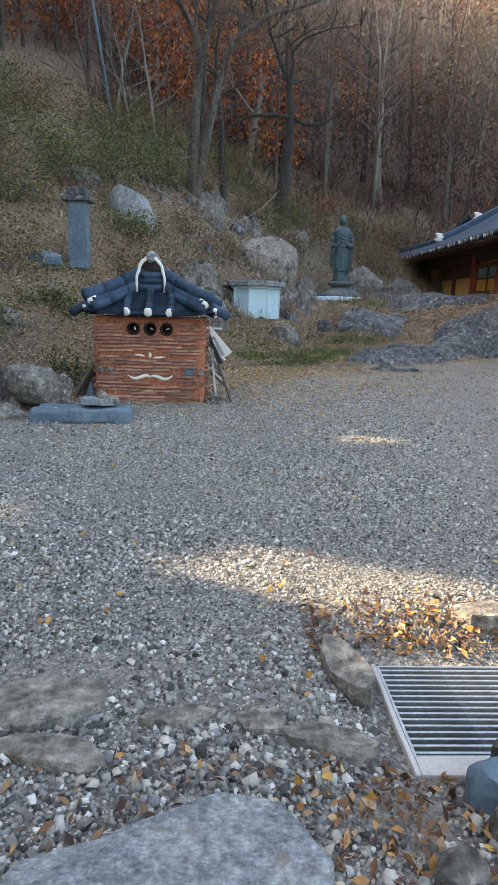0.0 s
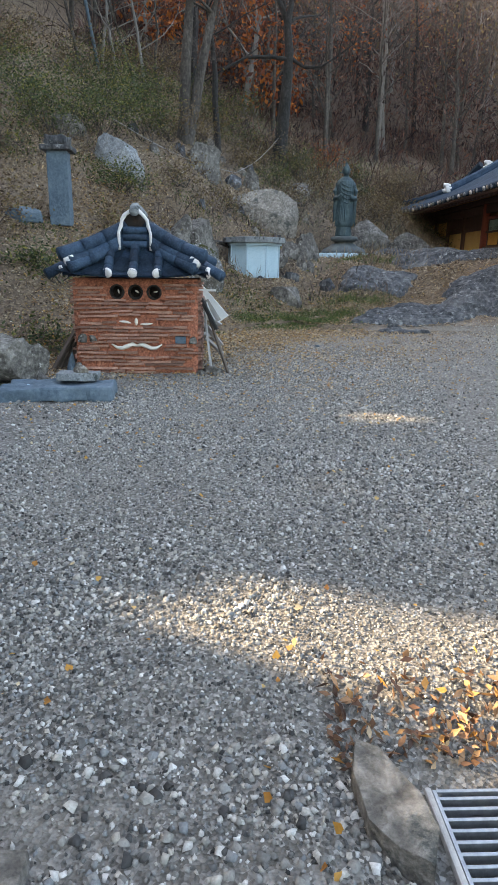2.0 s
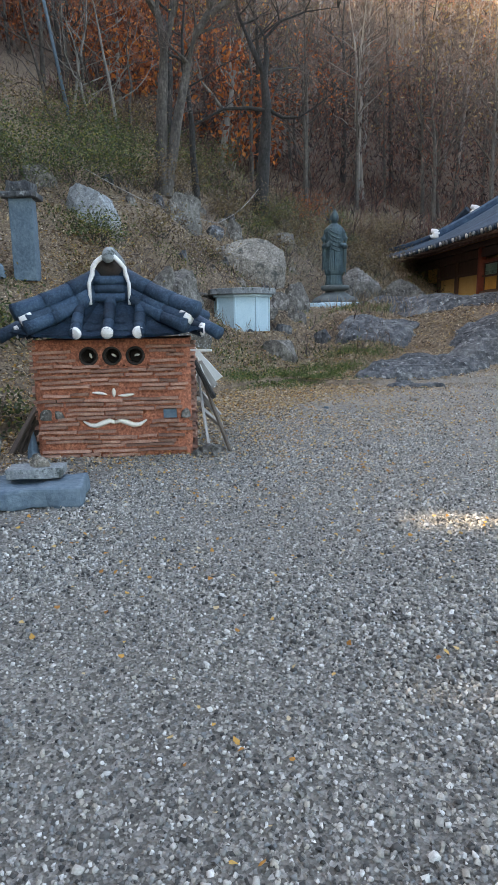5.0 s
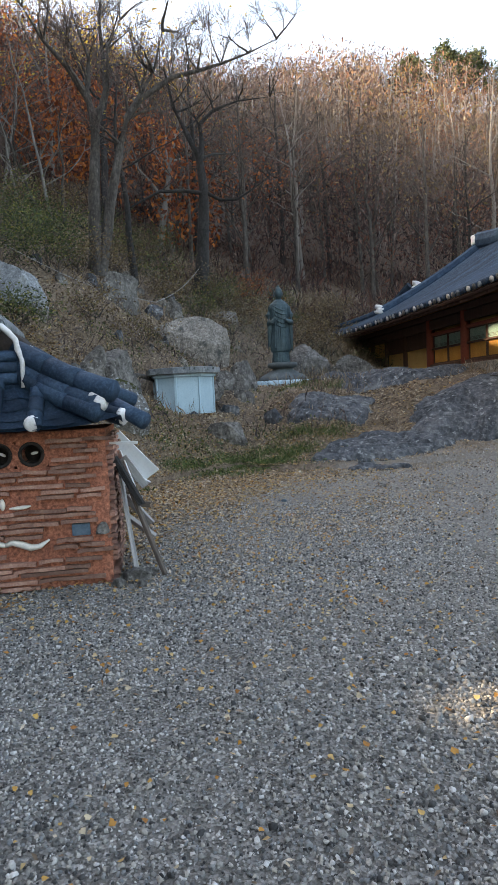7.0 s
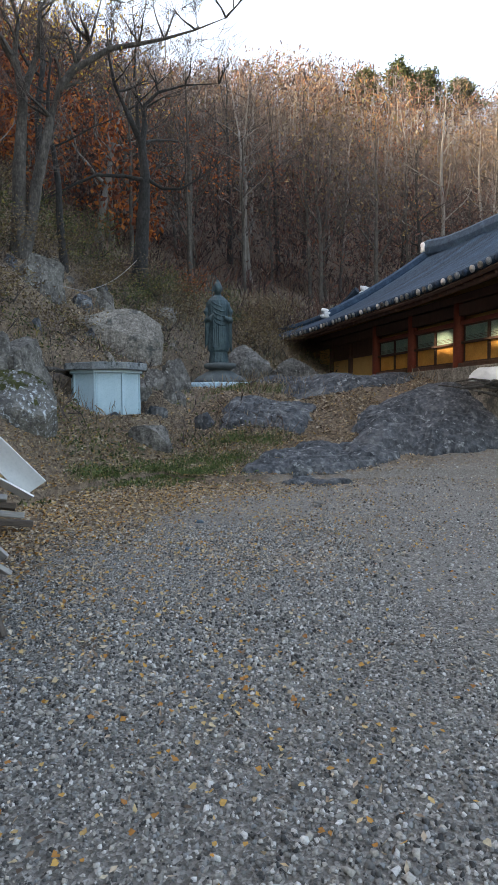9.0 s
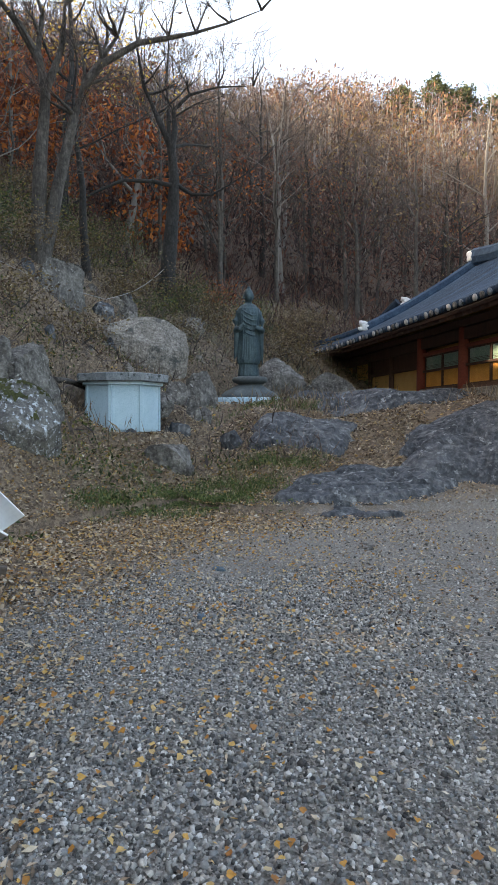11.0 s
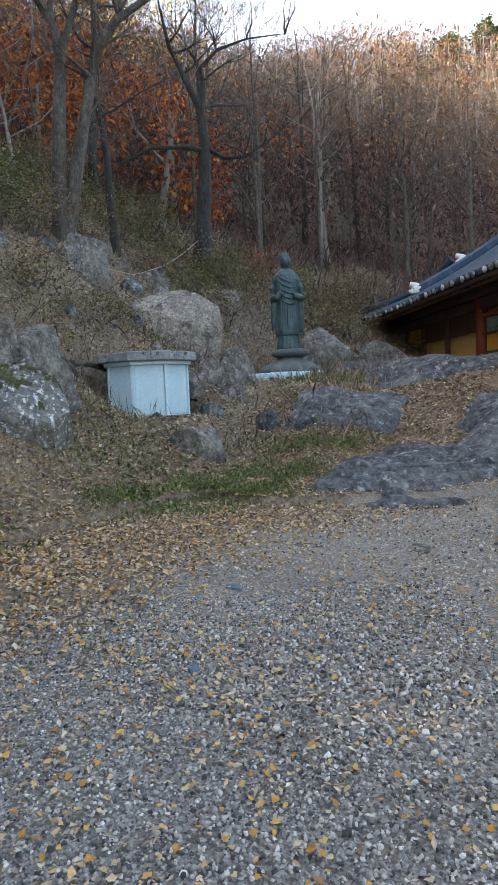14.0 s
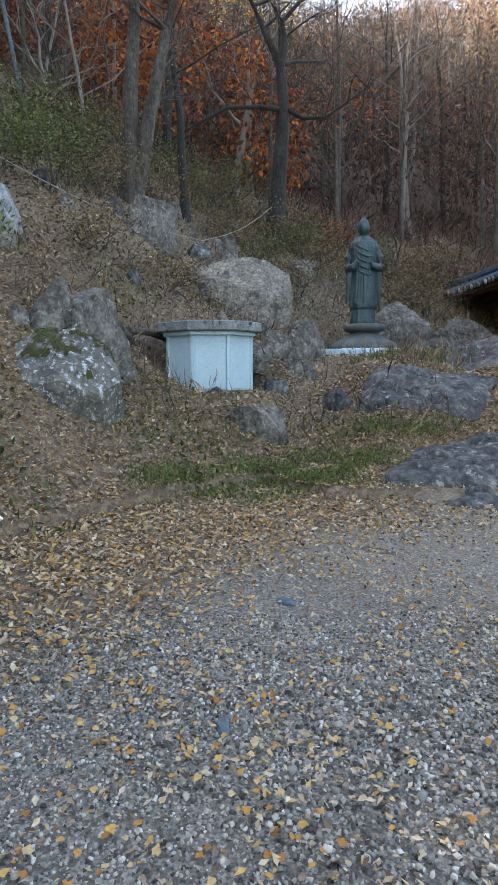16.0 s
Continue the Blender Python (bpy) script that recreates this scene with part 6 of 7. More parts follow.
ico.free()


CHIP_V = np.array([(x, y, z) for z, k in ((-0.8, 1.0), (0.8, 0.72)) for x, y in ((-0.9 * k, -0.7 * k), (0.8 * k, -0.8 * k), (0.7 * k, 0.9 * k), (-0.7 * k, 0.7 * k))])
CHIP_F = np.array([(4, 5, 6, 7), (0, 1, 5, 4), (1, 2, 6, 5), (2, 3, 7, 6), (3, 0, 4, 7)])


def clear(x, y):
    """Where gravel may lie: not in the drain pit, nor under the hut."""
    pit = (x > PIT[0] - 0.1) & (x < PIT[1] + 0.1) & (y > PIT[2] - 0.1) & (y < PIT[3] + 0.1)
    hut_ = (abs(x - HX) < HW) & (y > HY + 0.02) & (y < HY + HD)
    return ~(pit | hut_)


def gravel(name, n, xr, yr, s0, s1, thick, label, lane=None):
    x, y = rng.uniform(*xr, n), rng.uniform(*yr, n)
    keep = clear(x, y) & (rng.random(n) > 1.5 * (mould_of(x, y) - 0.25))
    keep &= rng.random(n) > 0.85 * silt_of(x, y)
    if lane is not None:
        keep &= abs(x - np.interp(y, [0, 5, 9, 14], [0.1, 0.2, 1.0, 1.9])) < lane
    x, y = x[keep], y[keep]
    patchy = 1 + 0.22 * np.sin(1.7 * x + 1.3 * np.sin(1.1 * y)) * np.sin(1.45 * y + 0.6)
    a = rng.uniform(s0, s1, len(x)) * rng.choice([0.6, 0.8, 1, 1, 1.15, 1.35], len(x)) * patchy
    b, c = a * rng.uniform(0.55, 0.95, len(x)), a * rng.uniform(*thick, len(x))
    z = terrain(x, y) + c * 0.55 + 0.012 * np.sin(x * 5.1 + np.sin(y * 3.3)) * np.sin(y * 4.3 + 1.3)
    return scatter(name, CHIP_V, CHIP_F, np.stack([x, y, z], 1), np.stack([a, b, c], 1), M_PEBBLE, 0.50, label, "gravel", 0.26, False)


gravel("gravel", 245000, (-2.0, 4.2), (0.7, 13.2), 0.0042, 0.0096, (0.5, 0.95), "loose grey crushed gravel of the yard", 2.0)
gravel("gravel", 58000, (-4.5, 8.5), (3.0, 17.5), 0.007, 0.015, (0.45, 0.85), "loose grey gravel further off in the yard")
gravel("gravel", 2600, (-1.2, 1.4), (0.8, 2.3), 0.009, 0.021, (0.4, 0.7), "coarse grey chippings round the drain")

# fallen leaves
FAN_V = np.array([(0, -1.0, 0.0), (-0.85, 0.15, 0.16), (-0.35, 0.75, 0.04), (0.0, 0.55, 0.0), (0.4, 0.78, 0.06), (0.85, 0.10, 0.18)], float)
FAN_F = np.array([(0, 2, 1), (0, 3, 2), (0, 4, 3), (0, 5, 4)])
OVAL_V = np.array([(0, -1.0, 0.12), (-0.45, -0.1, 0.22), (0, 0.1, 0.0), (0.45, -0.05, 0.2), (0.0, 1.0, 0.1)], float)
OVAL_F = np.array([(0, 2, 1), (0, 3, 2), (1, 2, 4), (2, 3, 4)])


def lie(x, y, up):
    return np.stack([x, y, terrain(x, y) + up], 1)


def leaves(name, n, xr, yr, dens, shape, faces, s0, s1, mat, label, tilt=0.3, up=0.018):
    x, y = rng.uniform(*xr, n), rng.uniform(*yr, n)
    keep = clear(x, y) & (rng.random(n) < dens(x, y))
    x, y = x[keep], y[keep]
    s = rng.uniform(s0, s1, len(x))
    return scatter(name, shape, faces, lie(x, y, up + 0.3 * s), np.stack([s, s, s * rng.uniform(0.3, 1.6, len(x))], 1), mat, tilt, label, "leaves", 0.12)


def gingko_field(x, y):
    clump = 0.5 + 0.5 * np.sin(2.3 * x + 1.1 * np.sin(1.7 * y)) * np.sin(1.9 * y + 0.8 * x)
    near = smoothstep(4.5, 13.0, y) * smoothstep(4.6, 0.2, x - 0.25 * (y - 8)) + 0.05
    return np.clip(near * (0.25 + 0.9 * clump), 0, 1)


leaves("fallen_leaves", 27000, (-3.0, 5.5), (2.2, 16.5), gingko_field, FAN_V, FAN_F, 0.009, 0.022, M_GINKGO, "yellow ginkgo leaves scattered over the gravel", 0.35, 0.022)
leaves("fallen_leaves", 18000, (-3.0, 5.0), (6.0, 16.5), gingko_field, OVAL_V, OVAL_F, 0.010, 0.024, M_LITTER, "brown fallen leaves scattered over the gravel", 0.4, 0.022)


def bank_field(x, y):
    return np.clip(1.5 * (mould_of(x, y) - 0.18), 0, 1) * (0.5 + 0.5 * np.clip(1.2 + np.sin(3.1 * x + y) * np.sin(2.2 * y), 0, 1))


leaves("leaf_litter", 105000, (-6.0, 7.5), (9.0, 21.5), bank_field, OVAL_V, OVAL_F, 0.016, 0.040, M_LITTER, "dead brown leaves covering the bank", 0.45, 0.012)
leaves("leaf_litter", 42000, (-11.0, 10.0), (18.0, 36.0), bank_field, OVAL_V, OVAL_F, 0.028, 0.062, M_LITTER, "dead brown leaves covering the wooded slope", 0.5, 0.015)
leaves("fallen_leaves", 13000, (-3.5, 5.5), (10.0, 19.5), bank_field, FAN_V, FAN_F, 0.014, 0.028, M_GINKGO, "yellow ginkgo leaves lying on the bank", 0.4)
leaves("leaf_litter", 1500, (0.55, 2.4), (2.16, 2.75), lambda x, y: np.exp(-((y - 2.35) / 0.22) ** 2), OVAL_V, OVAL_F, 0.014, 0.032, M_DRYLEAF, "dry brown leaves drifted against a drain", 0.7, 0.02)
leaves("leaf_litter", 1300, (-0.8, 1.5), (0.75, 1.5), lambda x, y: 0.25 + 0.75 * (x > 0.45), OVAL_V, OVAL_F, 0.013, 0.032, M_DRYLEAF, "dry brown leaves drifted among stones", 0.7, 0.015)
leaves("fallen_leaves", 160, (0.3, 2.4), (0.9, 2.9), lambda x, y: 0.7 + 0 * x, FAN_V, FAN_F, 0.014, 0.025, M_GINKGO, "orange leaves among brown ones by a drain", 0.7, 0.03)

leaves("fallen_leaves", 16000, (0.5, 8.5), (11.0, 17.2), lambda x, y: np.clip(0.45 + 0.5 * np.sin(1.9 * x + y) * np.sin(1.6 * y), 0.1, 1), OVAL_V, OVAL_F, 0.010, 0.026, M_LITTER, "brown leaves and chaff over the sandy edge of the yard", 0.4, 0.012)
leaves("leaf_litter", 5000, (-2.9, 0.9), (8.4, 11.6), lambda x, y: smoothstep(8.6, 9.8, y) * (0.5 + 0.4 * np.sin(3 * x)), OVAL_V, OVAL_F, 0.012, 0.028, M_LITTER, "dead leaves drifted round a clay hut", 0.4, 0.014)

# grass and weeds
BLADE_V = np.array([(-0.03, 0, 0), (0.03, 0, 0), (-0.018, 0.10, 0.55), (0.018, 0.10, 0.55), (0, 0.36, 1.0)], float)
BLADE_F = np.array([(0, 1, 3), (0, 3, 2), (2, 3, 4)])


def blades(name, n, xr, yr, dens, h0, h1, mat, label, wide=1.0, tilt=0.25, cat="grass"):
    x, y = rng.uniform(*xr, n), rng.uniform(*yr, n)
    keep = rng.random(n) < dens(x, y)
    x, y = x[keep], y[keep]
    h = rng.uniform(h0, h1, len(x))
    return scatter(name, BLADE_V, BLADE_F, lie(x, y, -0.01), np.stack([h * wide, h, h], 1), mat, tilt, label, cat, 0.1)


def grass_field(x, y):
    a = np.exp(-(((x - 2.5) / 1.15) ** 2 + ((y - 17.75 - 0.12 * (x - 2.5)) / 0.75) ** 2) * 1.1)
    c = np.exp(-(((x - 4.0) / 0.8) ** 2 + ((y - 18.9) / 0.35) ** 2))
    d = np.exp(-(((x - 5.3) / 1.6) ** 2 + ((y - 22.3) / 0.5) ** 2)) * 0.7
    e = np.exp(-(((x - 0.9) / 0.5) ** 2 + ((y - 17.0) / 0.4) ** 2)) * 0.8
    return np.clip(np.maximum.reduce([a, c, d, e]) * (0.55 + 0.6 * np.sin(4 * x) * np.sin(5 * y)), 0, 1)


blades("grass", 9000, (3.0, 7.5), (21.3, 23.2), grass_field, 0.08, 0.2, M_GRASS, "green grass round the statue's base", 1.6)
blades("grass", 60000, (0.3, 5.2), (16.2, 19.6), grass_field, 0.05, 0.14, M_GRASS, "patch of green grass and weeds on the bank", 1.6, 0.5)
leaves("weeds", 40000, (0.3, 5.2), (15.6, 19.8), grass_field, OVAL_V, OVAL_F, 0.014, 0.034, M_GRASS, "broad-leaved green weeds on the bank", 0.9, 0.05)


def ivy_field(x, y):
    k = np.sin(1.3 * x + 0.9 * np.sin(0.8 * y)) * np.sin(1.1 * y + 0.5 * x)
    return np.clip(1.6 * k + 0.12, 0, 1) * (mould_of(x, y) > 0.95) * smoothstep(6.0, 1.0, x)


leaves("ground_ivy", 30000, (-9.0, 4.5), (15.0, 34.0), ivy_field, OVAL_V, OVAL_F, 0.025, 0.055, M_BUSH, "dark green creepers over the slope", 0.9, 0.06)
blades("dry_brush", 20000, (-7.0, 5.0), (18.6, 35.0), lambda x, y: np.clip(0.45 + 0.6 * np.sin(1.1 * x + 0.3 * y) * np.sin(0.9 * y), 0, 1) * (mould_of(x, y) > 0.95), 0.15, 0.55, M_TWIG, "bare twiggy brush on the slope", 0.55, 0.9, "brush")
blades("dry_grass", 34000, (0.5, 16.0), (25.2, 41.0), lambda x, y: (0.5 + 0.5 * np.sin(1.6 * x + 0.6 * y) * np.sin(1.2 * y)) * smoothstep(0.5, 4.0, x), 0.15, 0.50, M_PALEGRASS, "pale dry grass and stalks behind the statue", 0.7, 0.6)
blades("dry_grass", 14000, (-6.0, 9.5), (18.0, 33.5), lambda x, y: np.clip(np.sin(0.9 * x + 0.4 * y) * np.sin(0.7 * y - 0.3 * x) + 0.15, 0, 1) * (mould_of(x, y) > 0.9), 0.15, 0.45, M_DRYGRASS, "dry tan grass on the slope", 0.8, 0.4)
blades("dry_grass", 9000, (4.5, 13.0), (25.5, 40.0), lambda x, y: 0.5 + 0.5 * np.sin(1.3 * x) * np.sin(y), 0.2, 0.55, M_DRYGRASS, "dry tan grass at the foot of the hill", 0.8, 0.4)
blades("undergrowth", 24000, (-7.0, 26.0), (33.0, 47.0), lambda x, y: 0.5 + 0.5 * np.sin(0.9 * x) * np.sin(0.8 * y), 0.4, 1.3, M_THICKET, "dark red-brown undergrowth at the wood's edge", 0.5, 0.55, "undergrowth")
blades("undergrowth", 26000, (-22.0, 40.0), (31.0, 66.0), lambda x, y: 0.6 + 0.4 * np.sin(0.5 * x) * np.sin(0.6 * y), 0.3, 1.0, M_TWIG, "bare brown undergrowth between the trees", 0.45, 0.9, "undergrowth")


# ---------------------------------------------------------------- shrubs
def shrub(label, x, y, w, h, seed, mat, n=700, size=0.045, twigs=60):
    rnd_ = random.Random(seed)
    top = thing("shrub", label, "shrub", at=(x, y, tz(x, y) - 0.05))
    tips = []
    bm = bmesh.new()
    for k in range(12):
        a = rnd_.uniform(0, 2 * math.pi)
        d = Vector((math.cos(a) * w * 0.5, math.sin(a) * w * 0.5, h * rnd_.uniform(0.7, 1.2)))
        limb(bm, Vector((rnd_.gauss(0, 0.1) * w, rnd_.gauss(0, 0.1) * w, 0)), d, d.length * 0.62, 0.014, rnd_, 1, tips, 0.02, 4)
    tagged(part("stem", bm, M_BARK, top), kind="stuff")
    per = max(1, n // max(len(tips), 1))
    vs, fs = leaf_arrays(tips, rnd_, per, size, 0.13 * w + 0.06)
    tagged(raw("foliage", vs, fs, mat, top), kind="stuff")
    vs, fs = twig_arrays(tips, rnd_, 2, 0.3, 0.004)
    tagged(raw("twig", vs, fs, M_TWIG, top), kind="stuff")
    return top


SHRUBS = [  # label, x, y, width, height, material, leaves
    ("dense green shrub on the steep bank", -4.6, 20.6, 2.2, 1.3, M_BUSH, 1500), ("dense green shrub on the steep bank", -3.6, 22.6, 2.0, 1.3, M_BUSH, 1400),
    ("olive shrub with yellowing leaves on the bank", -5.6, 22.2, 2.4, 1.6, M_BUSH, 1500), ("dense green shrub above a boulder", -2.6, 24.2, 2.0, 1.2, M_BUSH, 1300),
    ("withered brown shrub at a tree's foot", -1.8, 25.6, 1.6, 1.0, M_BROWNBUSH, 900), ("dense green shrub on the steep bank", -4.2, 25.2, 2.4, 1.4, M_BUSH, 1400),
    ("yellow-green shrub between tree trunks", -0.6, 31.4, 1.6, 1.3, M_BUSH, 900), ("green shrub between tree trunks", 0.9, 31.5, 1.8, 1.0, M_BUSH, 900),
    ("rusty brown shrub behind the statue", 5.0, 33.0, 1.8, 1.3, M_MAPLE, 600), ("low green weeds beside a boulder", -2.6, 19.0, 1.2, 0.5, M_BUSH, 700),
    ("low green weeds on the leafy bank", -3.2, 13.6, 1.1, 0.45, M_BUSH, 700), ("low green weeds beside a granite post", -4.4, 11.6, 1.2, 0.6, M_BUSH, 800),
    ("withered brown brush on the bank", -4.8, 14.4, 1.6, 0.9, M_BROWNBUSH, 700), ("withered brown brush on the bank", -2.4, 16.8, 1.5, 0.5, M_BROWNBUSH, 600),
    ("withered brown brush on the slope", 0.0, 23.0, 1.4, 0.5, M_BROWNBUSH, 500), ("withered brown brush on the slope", 3.2, 27.6, 1.6, 0.7, M_BROWNBUSH, 600),
    ("green brush beside a tree trunk", 3.4, 31.0, 1.4, 1.2, M_BUSH, 600), ("green brush behind a boulder", 2.3, 28.6, 1.2, 0.8, M_BUSH, 500),
    ("pale dry brush at the foot of the hill", 6.6, 29.5, 2.2, 0.9, M_BROWNBUSH, 700), ("pale dry brush at the foot of the hill", 8.6, 33.5, 2.4, 1.2, M_BROWNBUSH, 700),
    ("withered brown brush on the slope", 1.0, 29.0, 1.6, 0.7, M_BROWNBUSH, 600), ("withered brown brush among pale boulders", -1.4, 22.0, 1.5, 0.6, M_BROWNBUSH, 600),
    ("low dark weeds beside a clay hut", -2.6, 11.4, 1.0, 0.4, M_BUSH, 500), ("small dark green shrub behind the statue", 6.6, 31.5, 0.8, 0.8, M_PINE, 500),
    ("olive shrub with yellowing leaves at the wood's edge", -3.0, 27.4, 2.2, 1.2, M_BUSH, 1100), ("withered brown shrub at the wood's edge", -4.8, 28.0, 2.4, 1.2, M_BROWNBUSH, 1000),
]
for k in range(16):
    r_ = random.Random(500 + k)
    yy = 16 + k * 0.95 + r_.uniform(-0.6, 0.6)
    SHRUBS.append(("tangled brush on the steep bank" if k % 2 else "green brush on the steep bank", -4.6 - 0.22 * (yy - 14) - r_.uniform(0, 3.0), yy, 2.0, r_.uniform(0.6, 1.2), M_BROWNBUSH if k % 2 else M_BUSH, 800))
for k in range(22):
    r_ = random.Random(700 + k)
    mt = (M_BUSH, M_BROWNBUSH, M_DRYGRASS, M_BROWNBUSH)[k % 4]
    SHRUBS.append((("green", "withered brown", "pale dry", "withered brown")[k % 4] + " brush at the foot of the woods", -4.5 + k * 0.72 + r_.uniform(-0.4, 0.4), r_.uniform(28.0, 36.5), 2.0, r_.uniform(0.6, 1.3), mt, 700))
for i, (lab, x, y, w, h, mat, n) in enumerate(SHRUBS):
    shrub(lab, x, y, w, h, 200 + i, mat, int(n * 1.6), 0.05)

# fallen logs behind the mossy boulder
for p0, p1, r in (((-0.40, 19.6, 2.40), (0.22, 20.3, 1.55), 0.07), ((-0.2, 20.0, 2.25), (0.7, 22.0, 2.05), 0.06), ((-1.6, 18.7, 2.1), (-0.5, 18.9, 2.2), 0.05)):
    b = bmesh.new()
    d = Vector(p1) - Vector(p0)
    tube(b, [Vector(p0) + d * u + Vector((0, 0, 0.06 * math.sin(u * 5))) for u in np.linspace(0, 1, 7)], [r * (1.1 - 0.4 * u) for u in np.linspace(0, 1, 7)], 9)
    tagged(part("fallen_log", wobble(b, 0.02, 4), M_BARK, None, "fallen grey-brown log lying among boulders", True), category="log")
# brushwood on the ledge by the hall
for k in range(9):
    b = bmesh.new()
    a = random.Random(300 + k)
    p = Vector((9.0 + a.uniform(-0.3, 0.3), 17.6 + a.uniform(-0.3, 0.3), tz(9.0, 17.7) + 0.85 + 0.04 * k))
    q = Vector((a.uniform(-0.6, 0.6), a.uniform(-0.6, 0.6), a.uniform(-0.05, 0.15)))
    tube(b, [p - q, p + Vector((0, 0, 0.05)), p + q], [0.03, 0.028, 0.015], 6)
    tagged(part("branch", b, M_BARK, None, "dry branch in a brushwood heap on a ledge", True), category="branch", group="brushwood heap")
# a slack line across the slope
b = bmesh.new()
A_, B_, C_ = Vector((-3.4, 22.3, 6.0)), Vector((0.6, 26.3, 5.0)), Vector((2.6, 31.6, 7.2))
line = [A_.lerp(B_, u) - Vector((0, 0, 0.25 * math.sin(math.pi * u))) for u in np.linspace(0, 1, 10)] + [B_.lerp(C_, u) - Vector((0, 0, 0.2 * math.sin(math.pi * u))) for u in np.linspace(0.1, 1, 10)]
tube(b, line, [0.010] * len(line), 5)
tagged(part("rope", b, M_GREYWOOD, None, "slack pale rope strung across the slope"), category="rope")

# ---------------------------------------------------------------- far woods
def far_woods(name, n, xr, yr, keep, h0, h1, per, mat, label, size=1.0, low=0.15, rise=0.45):
    """Crowns of bare twigs and withered leaves, tree by tree, on the far hillside."""
    x, y = rng.uniform(*xr, n), rng.uniform(*yr, n)
    m = keep(x, y)
    x, y = x[m], y[m]
    n = len(x)
    h = rng.uniform(h0, h1, n)
    g = terrain(x, y)
    r = h * rng.uniform(0.20, 0.34, n)
    u = rng.random((n, per))
    a = rng.uniform(0, 2 * np.pi, (n, per))
    hz = low + (1.0 - low) * u
    rad = r[:, None] * np.sqrt(rng.random((n, per))) * np.sin(np.pi * np.clip(0.15 + 0.8 * (hz - low) / (1 - low), 0, 1)) ** 0.7
    c = np.stack([x[:, None] + rad * np.cos(a), y[:, None] + rad * np.sin(a), g[:, None] + h[:, None] * hz], -1).reshape(-1, 3)
    k = len(c)
    d = np.stack([np.repeat(rad.ravel(), 1) * np.cos(a.ravel()) * 0.35 + rng.normal(0, 0.3, k), rad.ravel() * np.sin(a.ravel()) * 0.35 + rng.normal(0, 0.3, k), rise + rng.normal(0, 0.5, k)], 1)
    d /= np.linalg.norm(d, axis=1)[:, None]
    s = np.cross(d, rng.normal(0, 1, (k, 3)))
    s /= np.linalg.norm(s, axis=1)[:, None]
    L = size * rng.uniform(0.35, 1.3, k)[:, None]
    w = size * rng.choice([0.025, 0.04, 0.06, 0.13] if rise else [0.12, 0.2, 0.3], k)[:, None]
    v = np.stack([c - d * L * 0.5, c + s * w, c + d * L * 0.5, c - s * w], 1)
    f = np.arange(k * 4).reshape(-1, 4)
    ob = raw(name, v.reshape(-1, 3), f, mat)
    return tagged(ob, label, "woods", kind="stuff")


def seen_side(x, y):
    return (x > -0.50 * y + 2) & (x < 1.0 * y + 6) & ((y > 40) | (x < 6))


def wood_kind(x, y):
    """Which kind of tree leads in a stretch of the hillside, from 0 to 1."""
    a = np.sin(0.21 * x + 1.7 * np.sin(0.11 * y)) * np.sin(0.17 * y + 0.9 * np.sin(0.13 * x)) + 0.6 * np.sin(0.63 * x + 0.4 * y) * np.sin(0.55 * y - 0.2 * x)
    return np.clip(0.5 + 0.45 * a + rng.normal(0, 0.10, np.shape(x)), 0, 1)


far_woods("distant_woods", 2600, (-85, 150), (66, 165), lambda x, y: seen_side(x, y) & (abs(wood_kind(x, y) - 0.5) < 0.24), 7, 12, 110, M_FARWOOD, "brown autumn woods covering the hillside", 1.0, rise=0.25)
far_woods("grey_woods", 2600, (-85, 150), (66, 165), lambda x, y: seen_side(x, y) & (wood_kind(x, y) < 0.26), 7, 11, 110, M_FARGREY, "bare grey-brown woods on the hillside", 0.9, rise=0.4)
far_woods("golden_woods", 2600, (-85, 150), (66, 165), lambda x, y: seen_side(x, y) & (wood_kind(x, y) > 0.74), 6, 11, 110, M_FARRUST, "rust and golden woods on the hillside", 0.8, rise=0.1)
far_woods("thicket", 520, (-28, 50), (38, 68), seen_side, 4, 9, 300, M_THICKET, "dark red-brown thicket of the nearer woods", 0.42)
far_woods("rust_woods", 42, (-22, 4), (36, 52), lambda x, y: x > -0.5 * y, 3, 7, 420, M_MAPLE, "rust-red leaves of low trees behind the trunks", 0.34, rise=0.0)
# trunks of the far woods
n = 900
tx_, ty_ = rng.uniform(-40, 110, n), rng.uniform(60, 120, n)
keep_ = seen_side(tx_, ty_)
tx_, ty_ = tx_[keep_], ty_[keep_]
POLE_V = np.array([(math.cos(a) * r, math.sin(a) * r, z) for z, r in ((-0.03, 1.0), (1.0, 0.35)) for a in (0, 2.1, 4.2)])
POLE_F = np.array([(0, 1, 4, 3), (1, 2, 5, 4), (2, 0, 3, 5)])
hh = rng.uniform(6, 10, len(tx_))
scatter("distant_trunks", POLE_V, POLE_F, lie(tx_, ty_, 0), np.stack([0.13 + 0 * hh, 0.13 + 0 * hh, hh], 1), M_PALEBARK, 0.06, "slim pale trunks in the distant woods", "trunks")


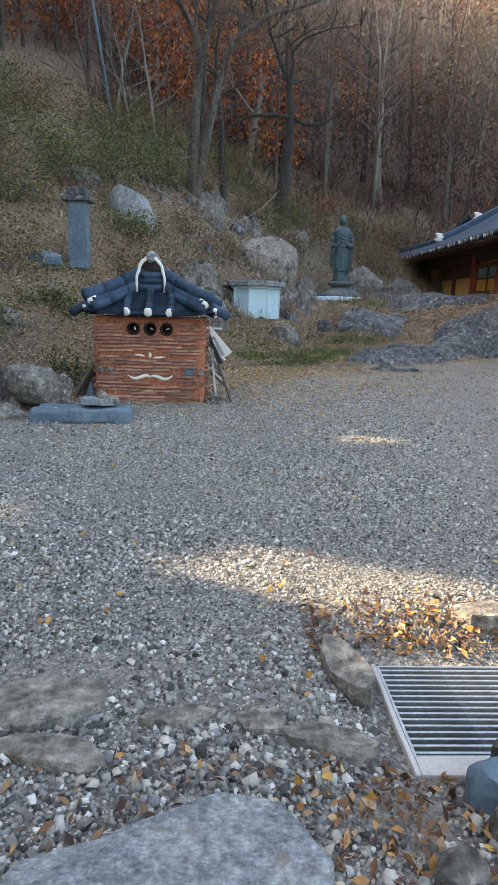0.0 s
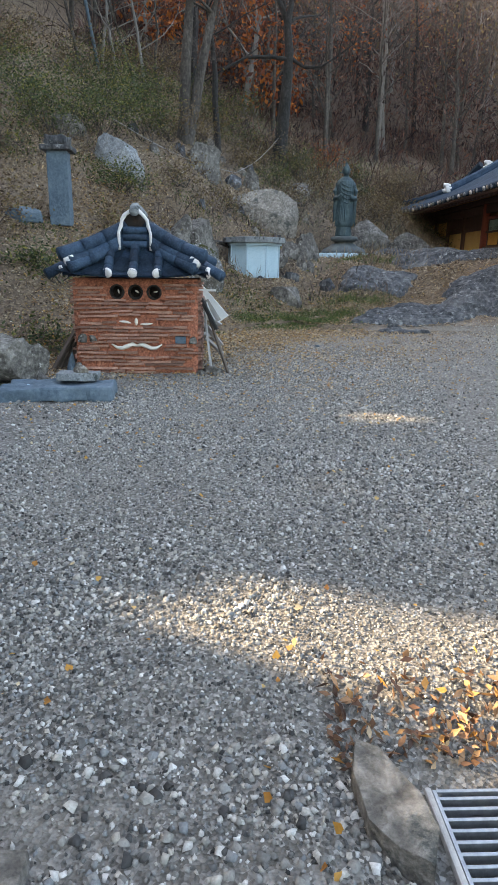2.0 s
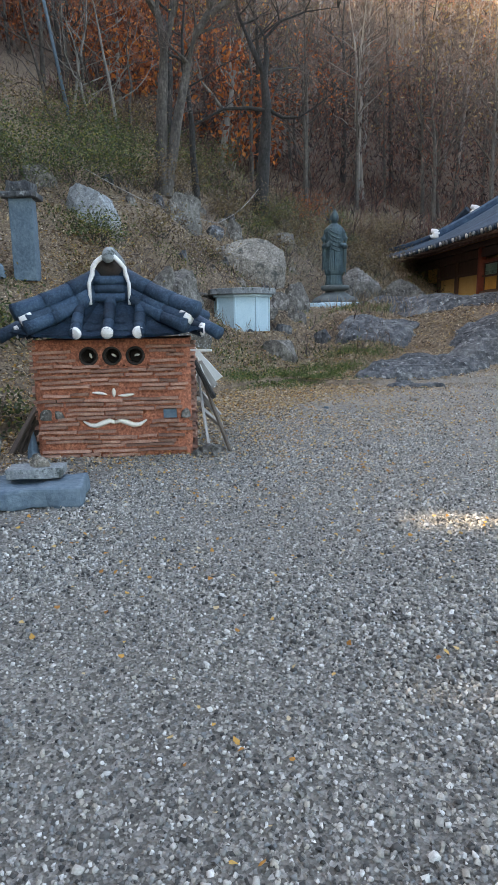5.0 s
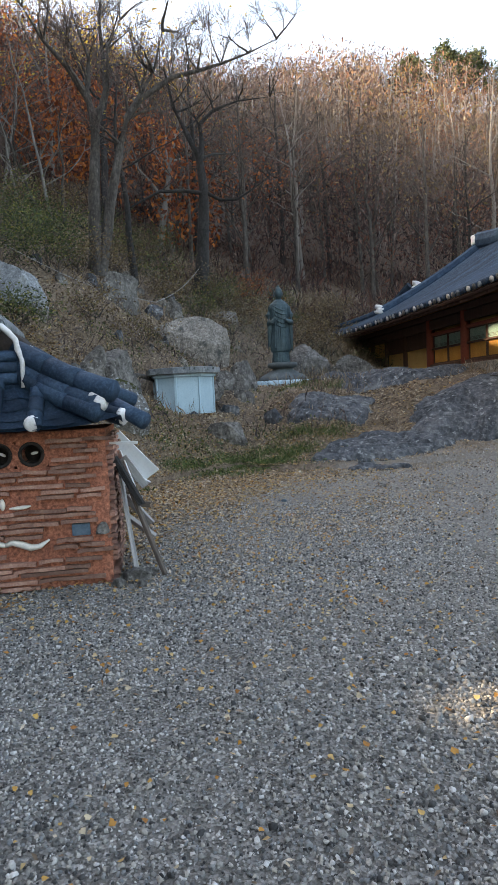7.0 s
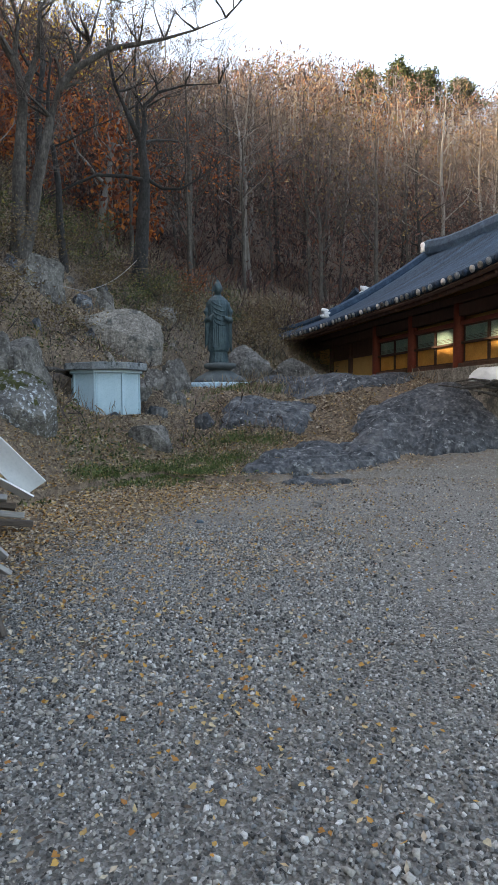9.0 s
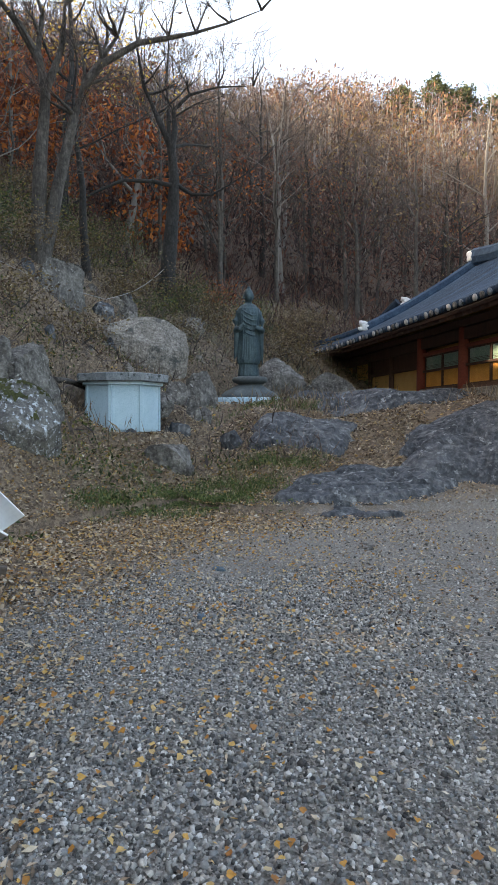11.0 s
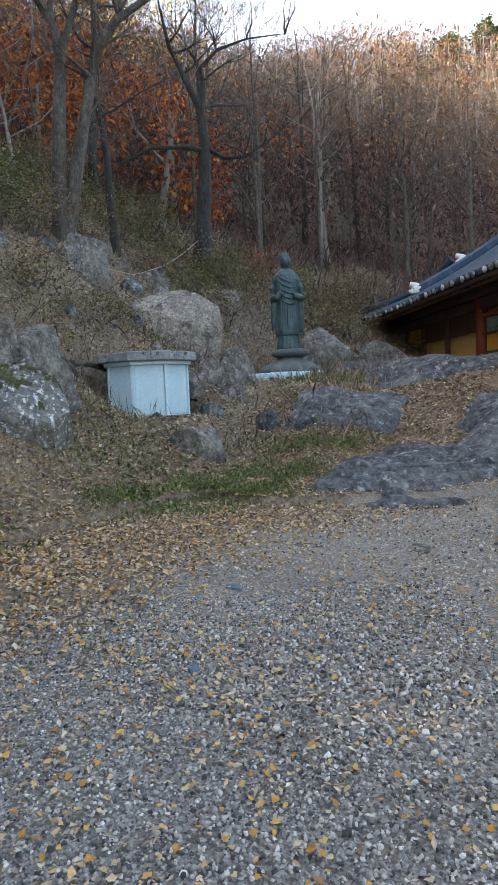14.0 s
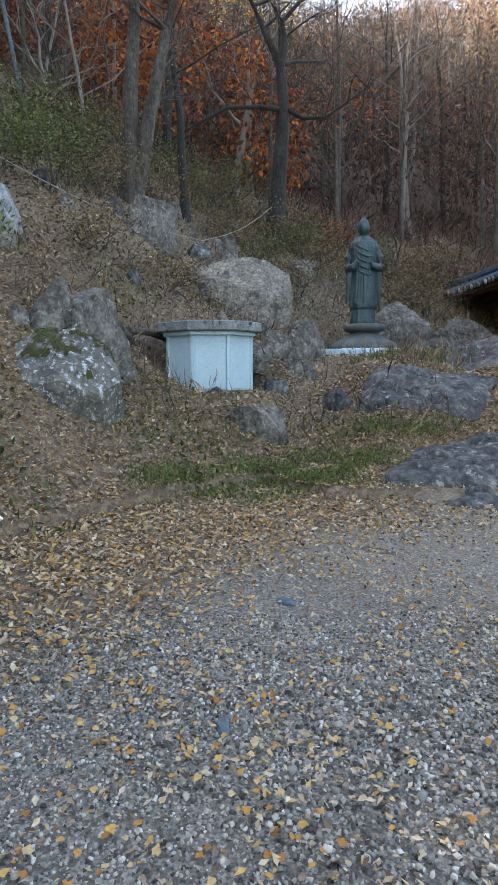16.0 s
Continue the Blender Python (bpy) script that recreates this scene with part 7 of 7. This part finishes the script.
def pine(x, y, h, seed):
    rnd_ = random.Random(seed)
    top = thing("pine_tree", "dark green pine standing on the hill's skyline", "tree", at=(x, y, tz(x, y)))
    bm, tips = bmesh.new(), []
    tube(bm, [(0, 0, -1), (0.3, 0, h * 0.5), (0, 0, h)], [0.35, 0.28, 0.08], 8, cap=False)
    for k in range(26):
        z = h * (0.42 + 0.56 * k / 26)
        a = rnd_.uniform(0, 2 * math.pi)
        L = h * 0.30 * (1.1 - 0.75 * k / 26) * rnd_.uniform(0.7, 1.3)
        p = Vector((0.15, 0, z))
        q = p + Vector((math.cos(a) * L, math.sin(a) * L, rnd_.uniform(-0.1, 0.5)))
        tube(bm, [p, p.lerp(q, 0.5) + Vector((0, 0, 0.15)), q], [0.08, 0.05, 0.02], 5, cap=False)
        tips += [(p.lerp(q, u) + Vector((0, 0, 0.15)), (q - p).normalized(), 1.0) for u in (0.55, 0.75, 0.95, 1.0)]
    part("trunk", bm, M_DARKBARK, top, "", True)
    vs, fs = leaf_arrays(tips, rnd_, 30, 0.34, 0.55)
    tagged(raw("foliage", vs, fs, M_PINE, top), kind="stuff")


PX, PY = 58.0, 118.0
for i, (x, y, h) in enumerate(((PX, PY, 12.5), (PX + 7, PY + 3, 11.5), (PX - 5, PY + 5, 9.5), (PX + 15, PY + 4, 11))):
    pine(x, y, h, 400 + i)

# unseen leaf cards added on the near slope to keep the low sun off the yard,
# with a few gaps placed to let sun patches through
rng = np.random.default_rng(21)
GAPS = [(0.85, 2.86, 1.15, 0.27), (-1.45, 4.1, 0.38, 0.06), (1.95, 6.94, 0.55, 0.12), (2.2, 14.8, 0.40, 0.10), (1.4, 2.1, 0.7, 0.25), (16.4, 18.9, 0.5, 0.35), (16.4, 16.6, 0.4, 0.3)]
n = 86000
wx, wy, wz = rng.uniform(-22, -12.5, n), rng.uniform(-14, 52, n), rng.uniform(0.3, 17, n)
wx = np.where(wy > 22, wx - 0.55 * (wy - 22), wx)
wz = wz + terrain(wx, wy) * 0.9
sx_, sy_ = wx - SUN.x / SUN.z * wz, wy - SUN.y / SUN.z * wz
keep_ = np.ones(n, bool)
for cx, cy, rx_, ry_ in GAPS:
    u_ = (sx_ - cx) * 0.95 - (sy_ - cy) * 0.32
    v_ = (sx_ - cx) * 0.32 + (sy_ - cy) * 0.95
    keep_ &= (u_ / (rx_ + 0.26)) ** 2 + (v_ / (ry_ + 0.28)) ** 2 > 1
keep_ &= ~((sx_ > 14) & (rng.random(n) < 0.06))
wx, wy, wz = wx[keep_], wy[keep_], wz[keep_]
CARD_V = np.array([(-1, -0.5, 0), (0.1, -0.8, 0.2), (1, 0.2, 0), (0, 0.9, -0.2)], float)
ss = rng.uniform(0.20, 0.42, len(wx))
scatter("roadside_woods", CARD_V, np.array([(0, 1, 2, 3)]), np.stack([wx, wy, wz], 1), np.stack([ss, ss, ss], 1), M_BROWNBUSH, 1.5, "unseen leaf cards added to shade the yard", "woods")
